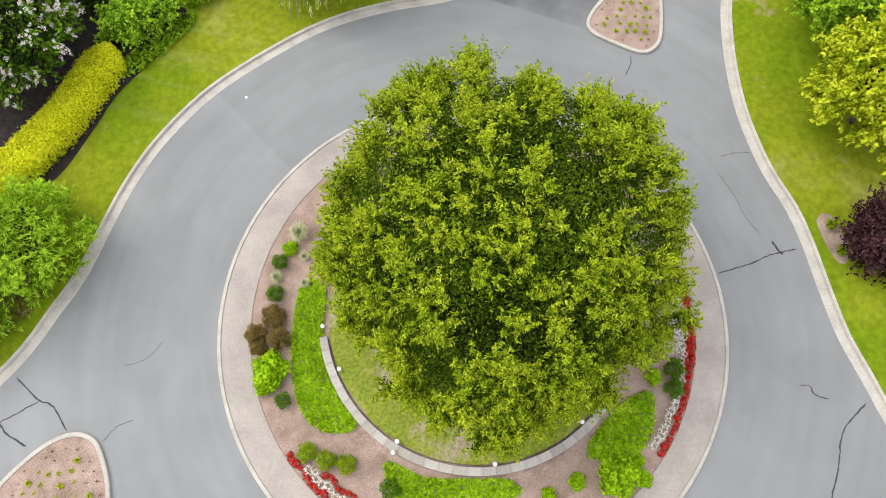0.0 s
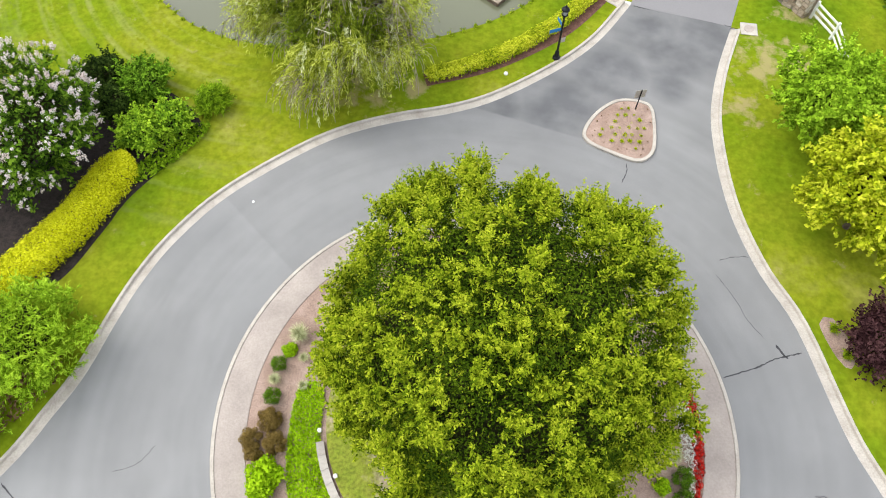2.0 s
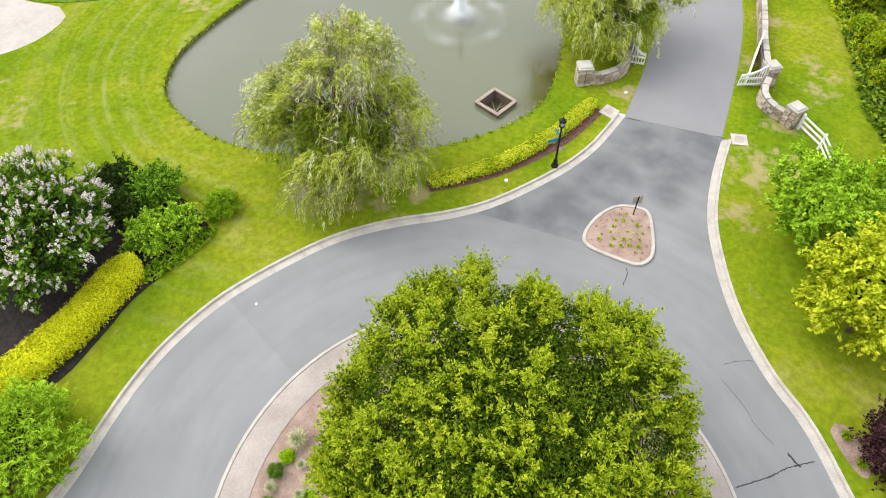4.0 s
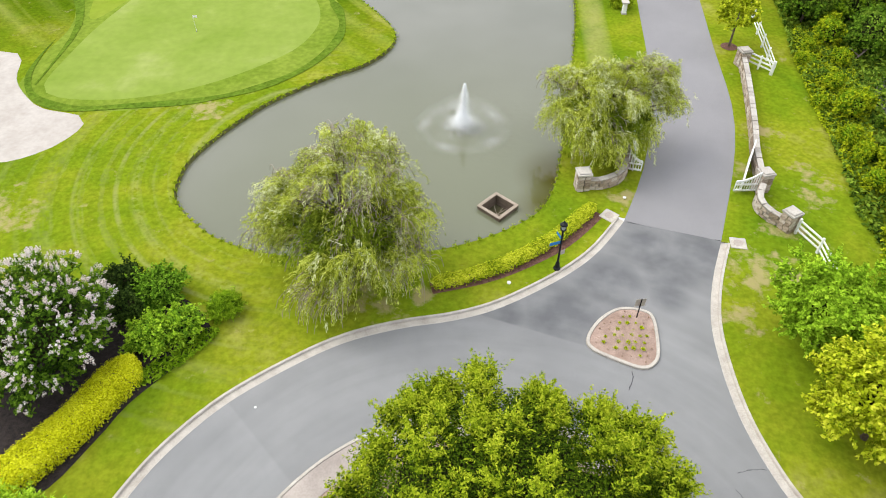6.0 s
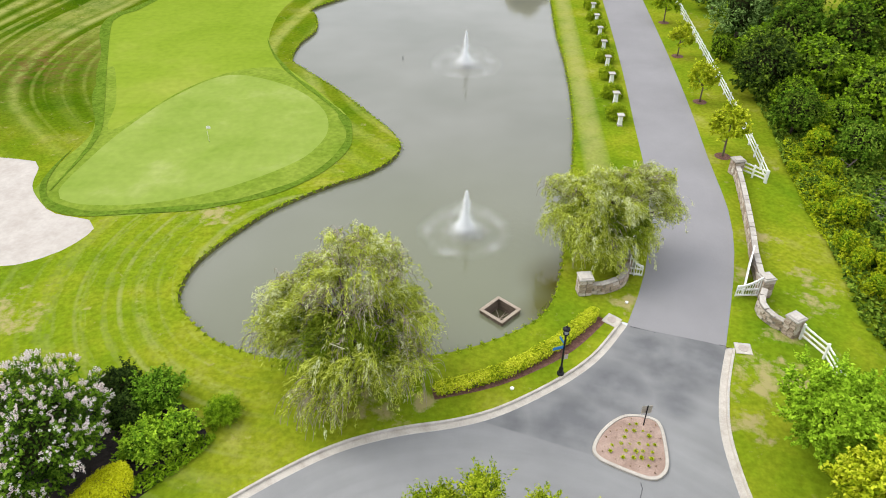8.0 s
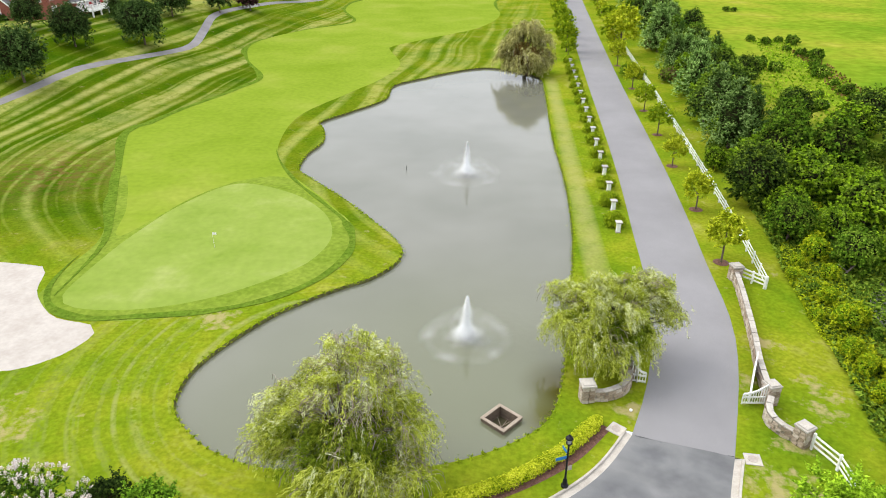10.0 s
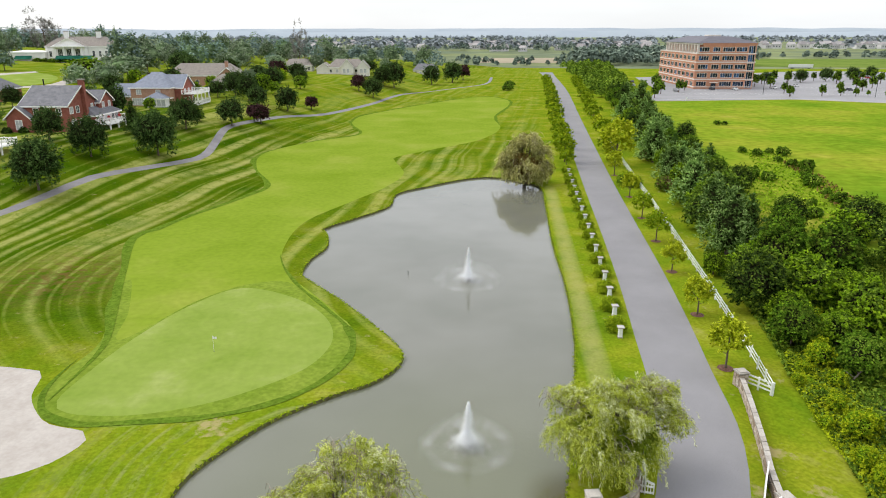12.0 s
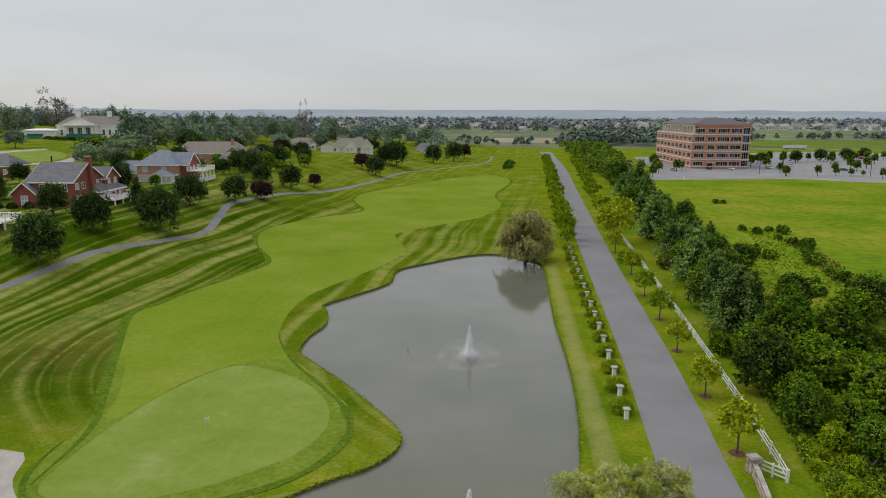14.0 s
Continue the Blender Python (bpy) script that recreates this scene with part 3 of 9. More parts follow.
def inside(poly, pts):
    x, y = pts[:, 0], pts[:, 1]
    r = np.zeros(len(pts), bool)
    q = np.asarray(poly)
    for (x0, y0), (x1, y1) in zip(q, np.roll(q, -1, 0)):
        if y0 != y1:
            r ^= ((y0 > y) != (y1 > y)) & (x < (x1 - x0) * (y - y0) / (y1 - y0) + x0)
    return r


def smooth01(a):
    a = np.clip(a, 0, 1)
    return a * a * (3 - 2 * a)


def hill(x, y):
    """The rise on which the houses stand."""
    x, y = np.asarray(x, float), np.asarray(y, float)
    u = -x
    u0 = 44 - 0.12 * np.maximum(0, y - 150)
    far = 1 - smooth01((y - 500) / 400)
    return (8.5 * smooth01((u - u0) / 46) + 0.045 * np.clip(u - 100, 0, 250)) * smooth01((y - 70) / 70) * far


LAWN = 0.12


def ground_z(x, y):
    return float(LAWN + hill(x, y))


def sweep(line, profile, closed=False):
    """A strip swept along a flat line; profile is (sideways to the left, height) pairs."""
    rails = [offset(line, o, closed) for o, z in profile]
    n, m = len(line), len(profile)
    verts = [(rails[j][i][0], rails[j][i][1], profile[j][1]) for i in range(n) for j in range(m)]
    faces = []
    for i in range(n if closed else n - 1):
        k = (i + 1) % n
        for j in range(m - 1):
            faces.append((i * m + j, i * m + j + 1, k * m + j + 1, k * m + j)[::-1])
    if not closed:
        faces += [tuple(range(m)), tuple(range((n - 1) * m, n * m))[::-1]]
    return verts, faces


# ---------------- the plan ----------------
RING_C, RING_R = (1.4, 7.1), 11.42
WEST = spline([(-46, -14), (-34, -9), (-26, -3.0), (-19.25, 4.1), (-17.1, 7.55), (-16.2, 9.4), (-15.5, 11.65), (-14.65, 14.0), (-13.45, 16.25), (-11.35, 18.85), (-8.27, 21.3), (-5.7, 22.85), (-2.8, 23.85), (0.1, 24.45), (2.57, 25.3), (5.1, 26.75), (7.55, 28.5), (9.5, 30.4), (11.5, 33.15)])
EAST = spline([(17.35, 31.2), (15.9, 27.8), (14.95, 24.6), (14.65, 21.6), (14.68, 18.9), (14.95, 16.85), (15.55, 14.5), (16.4, 12.5), (16.85, 10.8), (17.25, 8.5), (17.7, 6.3), (18.35, 4.5), (19.1, 2.4), (20.5, -0.8), (23, -6), (24, -20), (24, -40)])
SOUTH = np.array([(16, -40), (14, -16), (6, -10.5), (-4, -10.2), (-13, -9), (-24, -13), (-46, -26)])
RINGROAD = np.vstack([WEST, EAST, SOUTH])
KERBED = np.vstack([offset(WEST, 0.56), offset(EAST, 0.56), offset(SOUTH, 0.5)])
DRIVE_W = spline([(11.5, 33.15), (12.9, 36.3), (14.9, 42.0), (17.0, 52), (18.4, 64), (20.1, 79), (22.0, 99), (24.6, 129), (28.0, 166), (35.6, 246), (48.5, 373), (57, 492), (59, 540)], step=3)
DRIVE_E = spline([(17.35, 31.2), (19.1, 35.6), (21.2, 41.4), (22.7, 47.5), (23.8, 57), (25.2, 68), (27.1, 86), (29.7, 115), (33.2, 152), (42.8, 246), (56, 373), (65, 492), (69, 540)], step=3)
DRIVE = np.vstack([DRIVE_W, DRIVE_E[::-1]])
POND = spline([(-17.1, 32.7), (-18.9, 35), (-19.3, 37.5), (-18.9, 40), (-17.2, 43.6), (-14.5, 47.6), (-10.4, 51.4), (-7.9, 53.2), (-6.0, 55.7), (-5.3, 58.4), (-6.0, 61),
               (-8.9, 65.8), (-13.8, 73), (-19.3, 80), (-20.6, 82.6), (-20.6, 88), (-19.5, 94), (-20.7, 100.5), (-21.8, 103.4), (-18.2, 109.2), (-13, 118),
               (-12.2, 128.5), (-6.5, 135.3), (0.4, 142), (6.6, 144.6), (12.3, 140.6), (16.2, 135), (15.8, 122), (14.5, 104), (13.8, 92), (13.4, 79), (12.4, 66), (11.2, 57), (9.6, 48),
               (8.4, 41.5), (7.3, 36.8), (5.9, 33.9), (3.5, 32), (1.1, 30.8), (-1.5, 30), (-6, 29.4), (-11, 29.6), (-14.6, 30.8)], True, 0.7)
GREEN_LINE = spline([(-34.2, 49.5), (-34.2, 54.4), (-33.4, 61.6), (-31, 70.6), (-26.7, 76.6), (-19.5, 73.6), (-14.6, 67.9), (-12.8, 62.2), (-13.6, 57.2), (-15.8, 53.9), (-19.7, 50.4), (-23.6, 48.3), (-27.8, 47.3), (-32.2, 47.6)], True, 1)
FAIR_LINE = spline([(-35, 49.5), (-35, 53.4), (-35.4, 60.3), (-38.5, 68.8), (-43, 80), (-49.2, 96.8), (-47.8, 101.6), (-45.9, 110.3), (-40.7, 125.1), (-39.1, 135.3), (-47.2, 153), (-49.8, 170), (-41.9, 193.6),
                    (-31, 209), (-37.9, 236), (-34.2, 262), (-14.3, 302), (8.9, 335), (20.4, 321), (20.1, 295), (12.2, 254), (12.7, 223), (5.6, 198), (-5.5, 183), (-15.9, 169.3), (-16, 163), (-12.6, 147.7), (-15.4, 133.3),
                    (-20.4, 121), (-25.7, 107), (-25.5, 92), (-22.7, 82.4), (-18.8, 76.8), (-13.1, 68.2), (-11.4, 62.3), (-12, 56.2), (-15.2, 52), (-20, 48.7), (-25, 46.9), (-30, 46.6)], True, 2)
COLLAR_LINE = spline([(-33.6, 46.6), (-36.2, 48.5), (-36.4, 55), (-36.4, 61), (-39.4, 69), (-43.4, 78.5), (-41.8, 79.3), (-37.2, 69), (-34.6, 61.6), (-30.8, 72), (-26.7, 77.6), (-21.5, 78.8), (-16.5, 71.8), (-12.2, 67), (-10.6, 62.3),
                       (-11.0, 56), (-14.6, 51), (-19.6, 47.6), (-25, 45.9), (-30, 45.6)], True, 1)
PRACTICE = spline([(-196, 280), (-192, 308), (-172, 292), (-160, 262), (-168, 246), (-188, 258)], True, 3)
TRAP_A = spline([(-199, 272), (-200, 296), (-196, 316), (-192, 312), (-194, 292), (-193, 274)], True, 3)
TRAP_B = spline([(-166, 243), (-157, 258), (-166, 292), (-160, 290), (-151, 256), (-160, 240)], True, 3)
BUNKER = spline([(-50, 52), (-46, 55.5), (-38.9, 54.8), (-38, 53.6), (-36.9, 50.3), (-34.7, 47.5), (-32.7, 45.9), (-29.5, 45), (-28.6, 43.8), (-29.1, 41.8), (-30.7, 39.8), (-34, 38.6), (-44, 39), (-51, 45)], True, 1)
CART = spline([(-82, 80), (-76, 95), (-72.5, 104), (-70.8, 112), (-69, 123), (-65, 134), (-61.2, 147.5), (-60.0, 156), (-62.0, 169), (-64.6, 184), (-64, 194), (-61.0, 207), (-57, 221), (-48, 243), (-38, 288), (-28, 343), (-6, 382), (14, 420), (20, 480)], step=4)
CART_POLY = np.vstack([offset(CART, 0.95), offset(CART, -0.95)[::-1]])
MEADOW = np.array([(84, 313), (46, 180), (44, 120), (60, 80), (110, 40), (420, 40), (420, 262), (187, 306), (153, 322)], float)
LOT = np.array([(84, 314), (105, 378), (118, 480), (270, 560), (440, 520), (430, 264), (187, 307.5), (153, 323.5)], float)
FAR_PLAIN = np.array([(-4100, 560), (-60, 600), (40, 610), (200, 590), (4100, 560), (4100, 4700), (-4100, 4700)], float)
BIG = np.array([(-4200, -900), (4200, -900), (4200, 4800), (-4200, 4800)], float)


def ring_points(r, n=96):
    return np.array([(RING_C[0] + r * math.cos(2 * math.pi * k / n), RING_C[1] + r * math.sin(2 * math.pi * k / n)) for k in range(n)])


ISLE_N = spline([(7.65, 23.3), (8.5, 24.6), (9.8, 25.5), (11.2, 25.4), (11.75, 24.7), (11.55, 22.4), (11.1, 21.5), (10.3, 21.2), (8.9, 21.8), (7.8, 22.5)], True, 0.25)
ISLE_W = spline([(-18.6, -0.3), (-17.2, 1.4), (-15.9, 2.15), (-14.9, 2.05), (-14.3, 1.4), (-13.7, -0.2), (-13.5, -2.6), (-14.4, -3.6), (-16.6, -3.2), (-18.4, -1.9)], True, 0.25)

def build_ground():
    """One sheet of land, cut along the outlines: each region is a mesh that shares its edges with the next."""
    pts, zs, edges = [], [], []

    def outline(line, z):
        k = len(pts)
        for q in line:
            pts.append(Vector((float(q[0]), float(q[1]))))
            zs.append(z(q[0], q[1]) if callable(z) else z)
        n = len(line)
        edges.extend((k + i, k + (i + 1) % n) for i in range(n))

    ring = ring_points(RING_R)
    pond_in = offset(POND, -0.3, True) if inside(POND, offset(POND, -0.3, True)[:1])[0] else offset(POND, 0.3, True)
    outline(RINGROAD, 0.0)
    outline(KERBED, ground_z)
    outline(ring, 0.0)
    outline(ISLE_N, 0.0)
    outline(ISLE_W, 0.0)
    outline(DRIVE, lambda x, y: 0.0 if y < 33.3 else (0.05 if y < 38 else ground_z(x, y) - 0.02))
    outline(POND, ground_z)
    outline(pond_in, -0.75)
    for line in (FAR_PLAIN, COLLAR_LINE, PRACTICE, TRAP_A, TRAP_B, GREEN_LINE, FAIR_LINE, BUNKER, CART_POLY, MEADOW, LOT, BIG):
        outline(line, ground_z)
    for x in np.arange(-340, 40, 7.0):
        for y in np.arange(66, 900, 7.0 if x > -130 else 14.0):
            if hill(x, y) > 0.0:
                pts.append(Vector((x + 0.013 * y % 1, y)))
                zs.append(ground_z(x, y))
    v, _, f, ov, _, _ = geometry.delaunay_2d_cdt(pts, edges, [], 0, 1e-4)
    xy = np.array([(a.x, a.y) for a in v])
    z = np.array([zs[o[0]] if o else ground_z(a[0], a[1]) for a, o in zip(xy, ov)])
    cen = np.array([xy[list(t)].mean(0) for t in f])
    region = np.zeros(len(f), int)
    names = ["ground", "fairway", "putting_green", "bunker", "cart_path", "meadow", "parking_lot", "drive", "none", "ring_road", "none", "pond_bank", "pond_bed", "green_collar", "practice_green", "sand_trap", "far_plain"]
    mats = [GRASS, FAIRWAY, GREEN, SAND, PATHWAY, FIELD, LOT_ASPHALT, ACCESS, GRASS, ASPHALT, GRASS, BANK, MUD, COLLAR, GREEN, SAND, PLAIN]
    for k, poly in ((16, FAR_PLAIN), (1, FAIR_LINE), (13, COLLAR_LINE), (14, PRACTICE), (15, TRAP_A), (15, TRAP_B), (2, GREEN_LINE), (3, BUNKER), (4, CART_POLY), (5, MEADOW), (6, LOT), (8, KERBED), (7, DRIVE), (9, RINGROAD), (10, ring), (10, ISLE_N), (10, ISLE_W), (11, POND), (12, pond_in)):
        region[inside(poly, cen)] = k
    labels = {0: "mown rough grass with light and dark patches", 1: "closely mown bright green fairway", 2: "pale smooth putting green", 3: "pale sand bunker beside the green",
              4: "grey asphalt cart path over the slope", 5: "open meadow of yellow-green grass", 6: "grey asphalt parking lot", 7: "long straight grey asphalt drive",
              9: "grey asphalt road round the island", 11: "earth bank at the water's edge", 12: "muddy bed of the pond",
              13: "darker mown collar round the green", 14: "pale practice green on the hill", 15: "pale sand traps on the hill", 16: "hazy green and tan farmland on the plain"}
    for k, name in enumerate(names):
        pick = np.where(region == k)[0]
        if name == "none" or not len(pick):
            continue
        tri = np.array([f[i] for i in pick])
        used, inv = np.unique(tri, return_inverse=True)
        verts = np.column_stack([xy[used], z[used]])
        me = mesh_of(name, verts, inv.reshape(-1, 3), mats[k], smooth=k not in (11,))
        tagged(new(name, me), labels[k], name.replace("_", " "), kind="structure")


build_ground()

# longer dark grass along the fairway's edge
FIRST_CUT = material("first_cut_grass", [(0.3, (0.075, 0.135, 0.012)), (0.7, (0.115, 0.175, 0.018))], scale=0.4, detail=5, rough=0.95, fine=(3, 0.3), bump=0.6, bump_scale=5, spec=0.0)
for a, b in ((0, 62), (66, 200)):
    q = FAIR_LINE[a:b]
    wide = 0.5 + 0.55 * np.abs(np.sin(np.arange(len(q)) * 0.21)) + 0.3 * np.abs(np.sin(np.arange(len(q)) * 0.57))
    wide *= np.clip(np.minimum(np.arange(len(q)), len(q) - 1 - np.arange(len(q))) / 9.0, 0.05, 1)
    o = offset(q, 1.0) - q
    if inside(FAIR_LINE, (q + o * 0.5)[len(q) // 2:len(q) // 2 + 1])[0]:
        o = -o
    L, R = q + o * wide[:, None], q - o * 0.12
    verts = [(*p, ground_z(*p) + 0.035) for p in L] + [(*p, ground_z(*p) + 0.035) for p in R]
    n = len(q)
    tagged(new("first_cut", mesh_of("first_cut", verts, [(i, i + 1, n + i + 1, n + i) for i in range(n - 1)], FIRST_CUT)), "dark green longer grass along the fairway edge", "grass", kind="structure")
q = np.array(spline([(-36.6, 57.5), (-36.6, 54.0), (-36.0, 50.4), (-34.0, 47.4), (-30.4, 45.9), (-26, 46.3), (-20.4, 47.3), (-15.9, 49.4), (-12.7, 52.6), (-10.7, 57), (-10.5, 61.1), (-12, 65.7), (-15.4, 71), (-19.5, 77), (-23.2, 84), (-25.4, 90)], False, 0.6))
i = np.arange(len(q))
wide = (0.34 + 0.14 * np.sin(i * 0.23) ** 2 + 0.03 * np.sin(i * 0.71)) * np.clip(np.minimum(i, len(q) - 1 - i) / 16.0, 0.05, 1) * np.where(i > len(q) * 0.62, 0.6, 1.0)
o = offset(q, 1.0) - q
L, R = q + o * wide[:, None], q - o * (wide * (0.9 + 0.1 * np.sin(i * 0.37)))[:, None]
verts = [(*p, ground_z(*p) + 0.042) for p in L] + [(*p, ground_z(*p) + 0.042) for p in R]
tagged(new("first_cut", mesh_of("first_cut", verts, [(k, k + 1, len(q) + k + 1, len(q) + k) for k in range(len(q) - 1)], FIRST_CUT)), "dark green longer grass round the putting green", "grass", kind="structure")


# water
def build_water():
    hole = [(3.2 + 1.25 * math.cos(radians(2 + 90 * k)), 34.5 + 1.25 * math.sin(radians(2 + 90 * k))) for k in range(4)]
    pts = [Vector((float(q[0]), float(q[1]))) for q in POND] + [Vector(q) for q in hole]
    n = len(POND)
    edges = [(i, (i + 1) % n) for i in range(n)] + [(n + i, n + (i + 1) % 4) for i in range(4)]
    v, _, f, _, _, _ = geometry.delaunay_2d_cdt(pts, edges, [], 0, 1e-4)
    xy = np.array([(p.x, p.y) for p in v])
    cen = np.array([xy[list(t)].mean(0) for t in f])
    keep = inside(POND, cen) & ~inside(np.array(hole), cen)
    me = mesh_of("water", [(*p, WATER_Z) for p in xy], [t for t, k in zip(f, keep) if k], WATER)
    tagged(new("water", me), "still grey-green pond water with soft ripples", "water", kind="structure")


build_water()

# kerbs with gutters, and the ring's rim
KERB = [(0.0, 0.006), (0.38, 0.02), (0.42, 0.15), (0.55, 0.155), (0.565, 0.0)]
for name, line in (("kerb_west", WEST), ("kerb_east", EAST)):
    vv, ff = sweep(line, KERB)
    tagged(new(name, mesh_of(name, vv, ff, CONCRETE)), "pale concrete kerb and gutter along the road", "kerb", kind="structure")
vv, ff = sweep(SOUTH, KERB)
tagged(new("kerb_south", mesh_of("kerb_south", vv, ff, CONCRETE)), "pale concrete kerb and gutter along the road", "kerb", kind="structure")
vv, ff = sweep(ring_points(RING_R), [(0.0, -0.02), (0.0, 0.11), (0.03, 0.135), (0.16, 0.14), (0.17, 0.10)], True)
tagged(new("kerb_ring", mesh_of("kerb_ring", vv, ff, CONCRETE)), "thin white concrete rim of the round island", "kerb", kind="structure")
vv, ff = sweep(ring_points(RING_R - 0.17), [(0.0, 0.10), (0.3, 0.125), (1.25, 0.135), (1.32, 0.13), (1.34, 0.0)], True)
tagged(new("apron", mesh_of("apron", vv, ff, APRON)), "pinkish stamped concrete apron round the island", "pavement", kind="structure")


# ---------------- foliage ----------------
def leaf_cloud(name, centres, normals, length, width, mat, rng, tangent=None):
    """Many small pointed leaves in one mesh."""
    n = len(centres)
    nor = normals / np.linalg.norm(normals, axis=1)[:, None]
    t = rng.normal(size=(n, 3)) if tangent is None else tangent + rng.normal(size=(n, 3)) * 0.15
    t -= nor * (t * nor).sum(1)[:, None]
    t /= np.linalg.norm(t, axis=1)[:, None]
    b = np.cross(nor, t)
    s = (0.7 + 0.6 * rng.random((n, 1)))
    ln, wd = length * s * 0.5, width * s * 0.5
    v = np.empty((n, 4, 3))
    v[:, 0], v[:, 1] = centres - t * ln, centres + b * wd + nor * wd * 0.25
    v[:, 2], v[:, 3] = centres + t * ln, centres - b * wd + nor * wd * 0.25
    me = bpy.data.meshes.new(name)
    me.vertices.add(n * 4)
    me.vertices.foreach_set("co", v.ravel())
    me.loops.add(n * 4)
    me.loops.foreach_set("vertex_index", np.arange(n * 4))
    me.polygons.add(n)
    me.polygons.foreach_set("loop_start", np.arange(n) * 4)
    me.materials.append(mat)
    me.update()
    me.validate()
    return me


def ball(rng, n):
    d = rng.normal(size=(n, 3))
    return d / np.linalg.norm(d, axis=1)[:, None]


def clump_leaves(rng, clumps, per, length, up=0.5, squash=1.0):
    """Leaf places and normals on clumps given as rows of x, y, z, radius; per: leaves for each square metre of clump."""
    cs, ns = [], []
    for x, y, z, r in clumps:
        n = max(6, int(per * 4 * math.pi * r * r * 0.6))
        d = ball(rng, n)
        rad = r * (0.45 + 0.6 * rng.random((n, 1)) ** 0.6)
        c = d * rad * (1, 1, squash) + (x, y, z)
        cs.append(c)
        ns.append(d * 0.7 + rng.normal(size=(n, 3)) * 0.45 + (0, 0, up))
    return np.vstack(cs), np.vstack(ns)


def crown_clumps(rng, rx, ry, rz, n, r0, r1, low=-0.5, lumpy=0.12, inner=0.15):
    """Clumps spread over an uneven ellipsoid, some deeper in."""
    out = []
    k = 0
    ph = rng.random(6) * 6.28
    while len(out) < n:
        z = 1 - (k + 0.5) / n * (1 - low) if k < n else low + (1 - low) * rng.random()
        a = k * 2.39996 + rng.normal() * 0.25
        k += 1
        q = math.sqrt(max(0, 1 - z * z))
        bump = 1 + lumpy * (math.sin(3 * a + ph[0]) * 0.5 + math.sin(5 * a + ph[1] + 3 * z) * 0.5) + rng.normal() * lumpy * 0.6
        if rng.random() < inner:
            bump *= 0.72
        r = r0 + (r1 - r0) * rng.random()
        out.append(((rx - r * 0.5) * q * math.cos(a) * bump, (ry - r * 0.5) * q * math.sin(a) * bump, rz * z * bump, r))
    return out


def trunk_mesh(rng, height, radius, spread, limbs=6, lean=(0, 0)):
    """A tapered trunk with limbs that reach into the crown."""
    bm = bmesh.new()
    top = Vector((lean[0], lean[1], height))
    add_tube(bm, [(0, 0, -0.15), (0, 0, 0.1 * height), top * 0.5, top], [radius * 1.5, radius * 1.05, radius * 0.85, radius * 0.5], 9)
    for i in range(limbs):
        a = i * 2.4 + rng.random()
        h = height * (0.45 + 0.5 * rng.random())
        p0 = top * (h / height)
        e = p0 + Vector((math.cos(a) * spread, math.sin(a) * spread, spread * (0.5 + 0.6 * rng.random())))
        mid = p0.lerp(e, 0.5) + Vector((0, 0, -0.06 * spread))
        add_tube(bm, [p0, mid, e], [radius * 0.42, radius * 0.28, radius * 0.08], 6)
    return solid("trunk", bm, BARK, True)


def tree(name, label, at, crown_mesh, trunk, category="tree", group="", crown_z=0.0):
    t = thing(name, label, category, group, at=at)
    part("trunk", trunk, BARK, t)
    part("crown", crown_mesh, None, t, at=Matrix.Translation((0, 0, crown_z)))
    return t


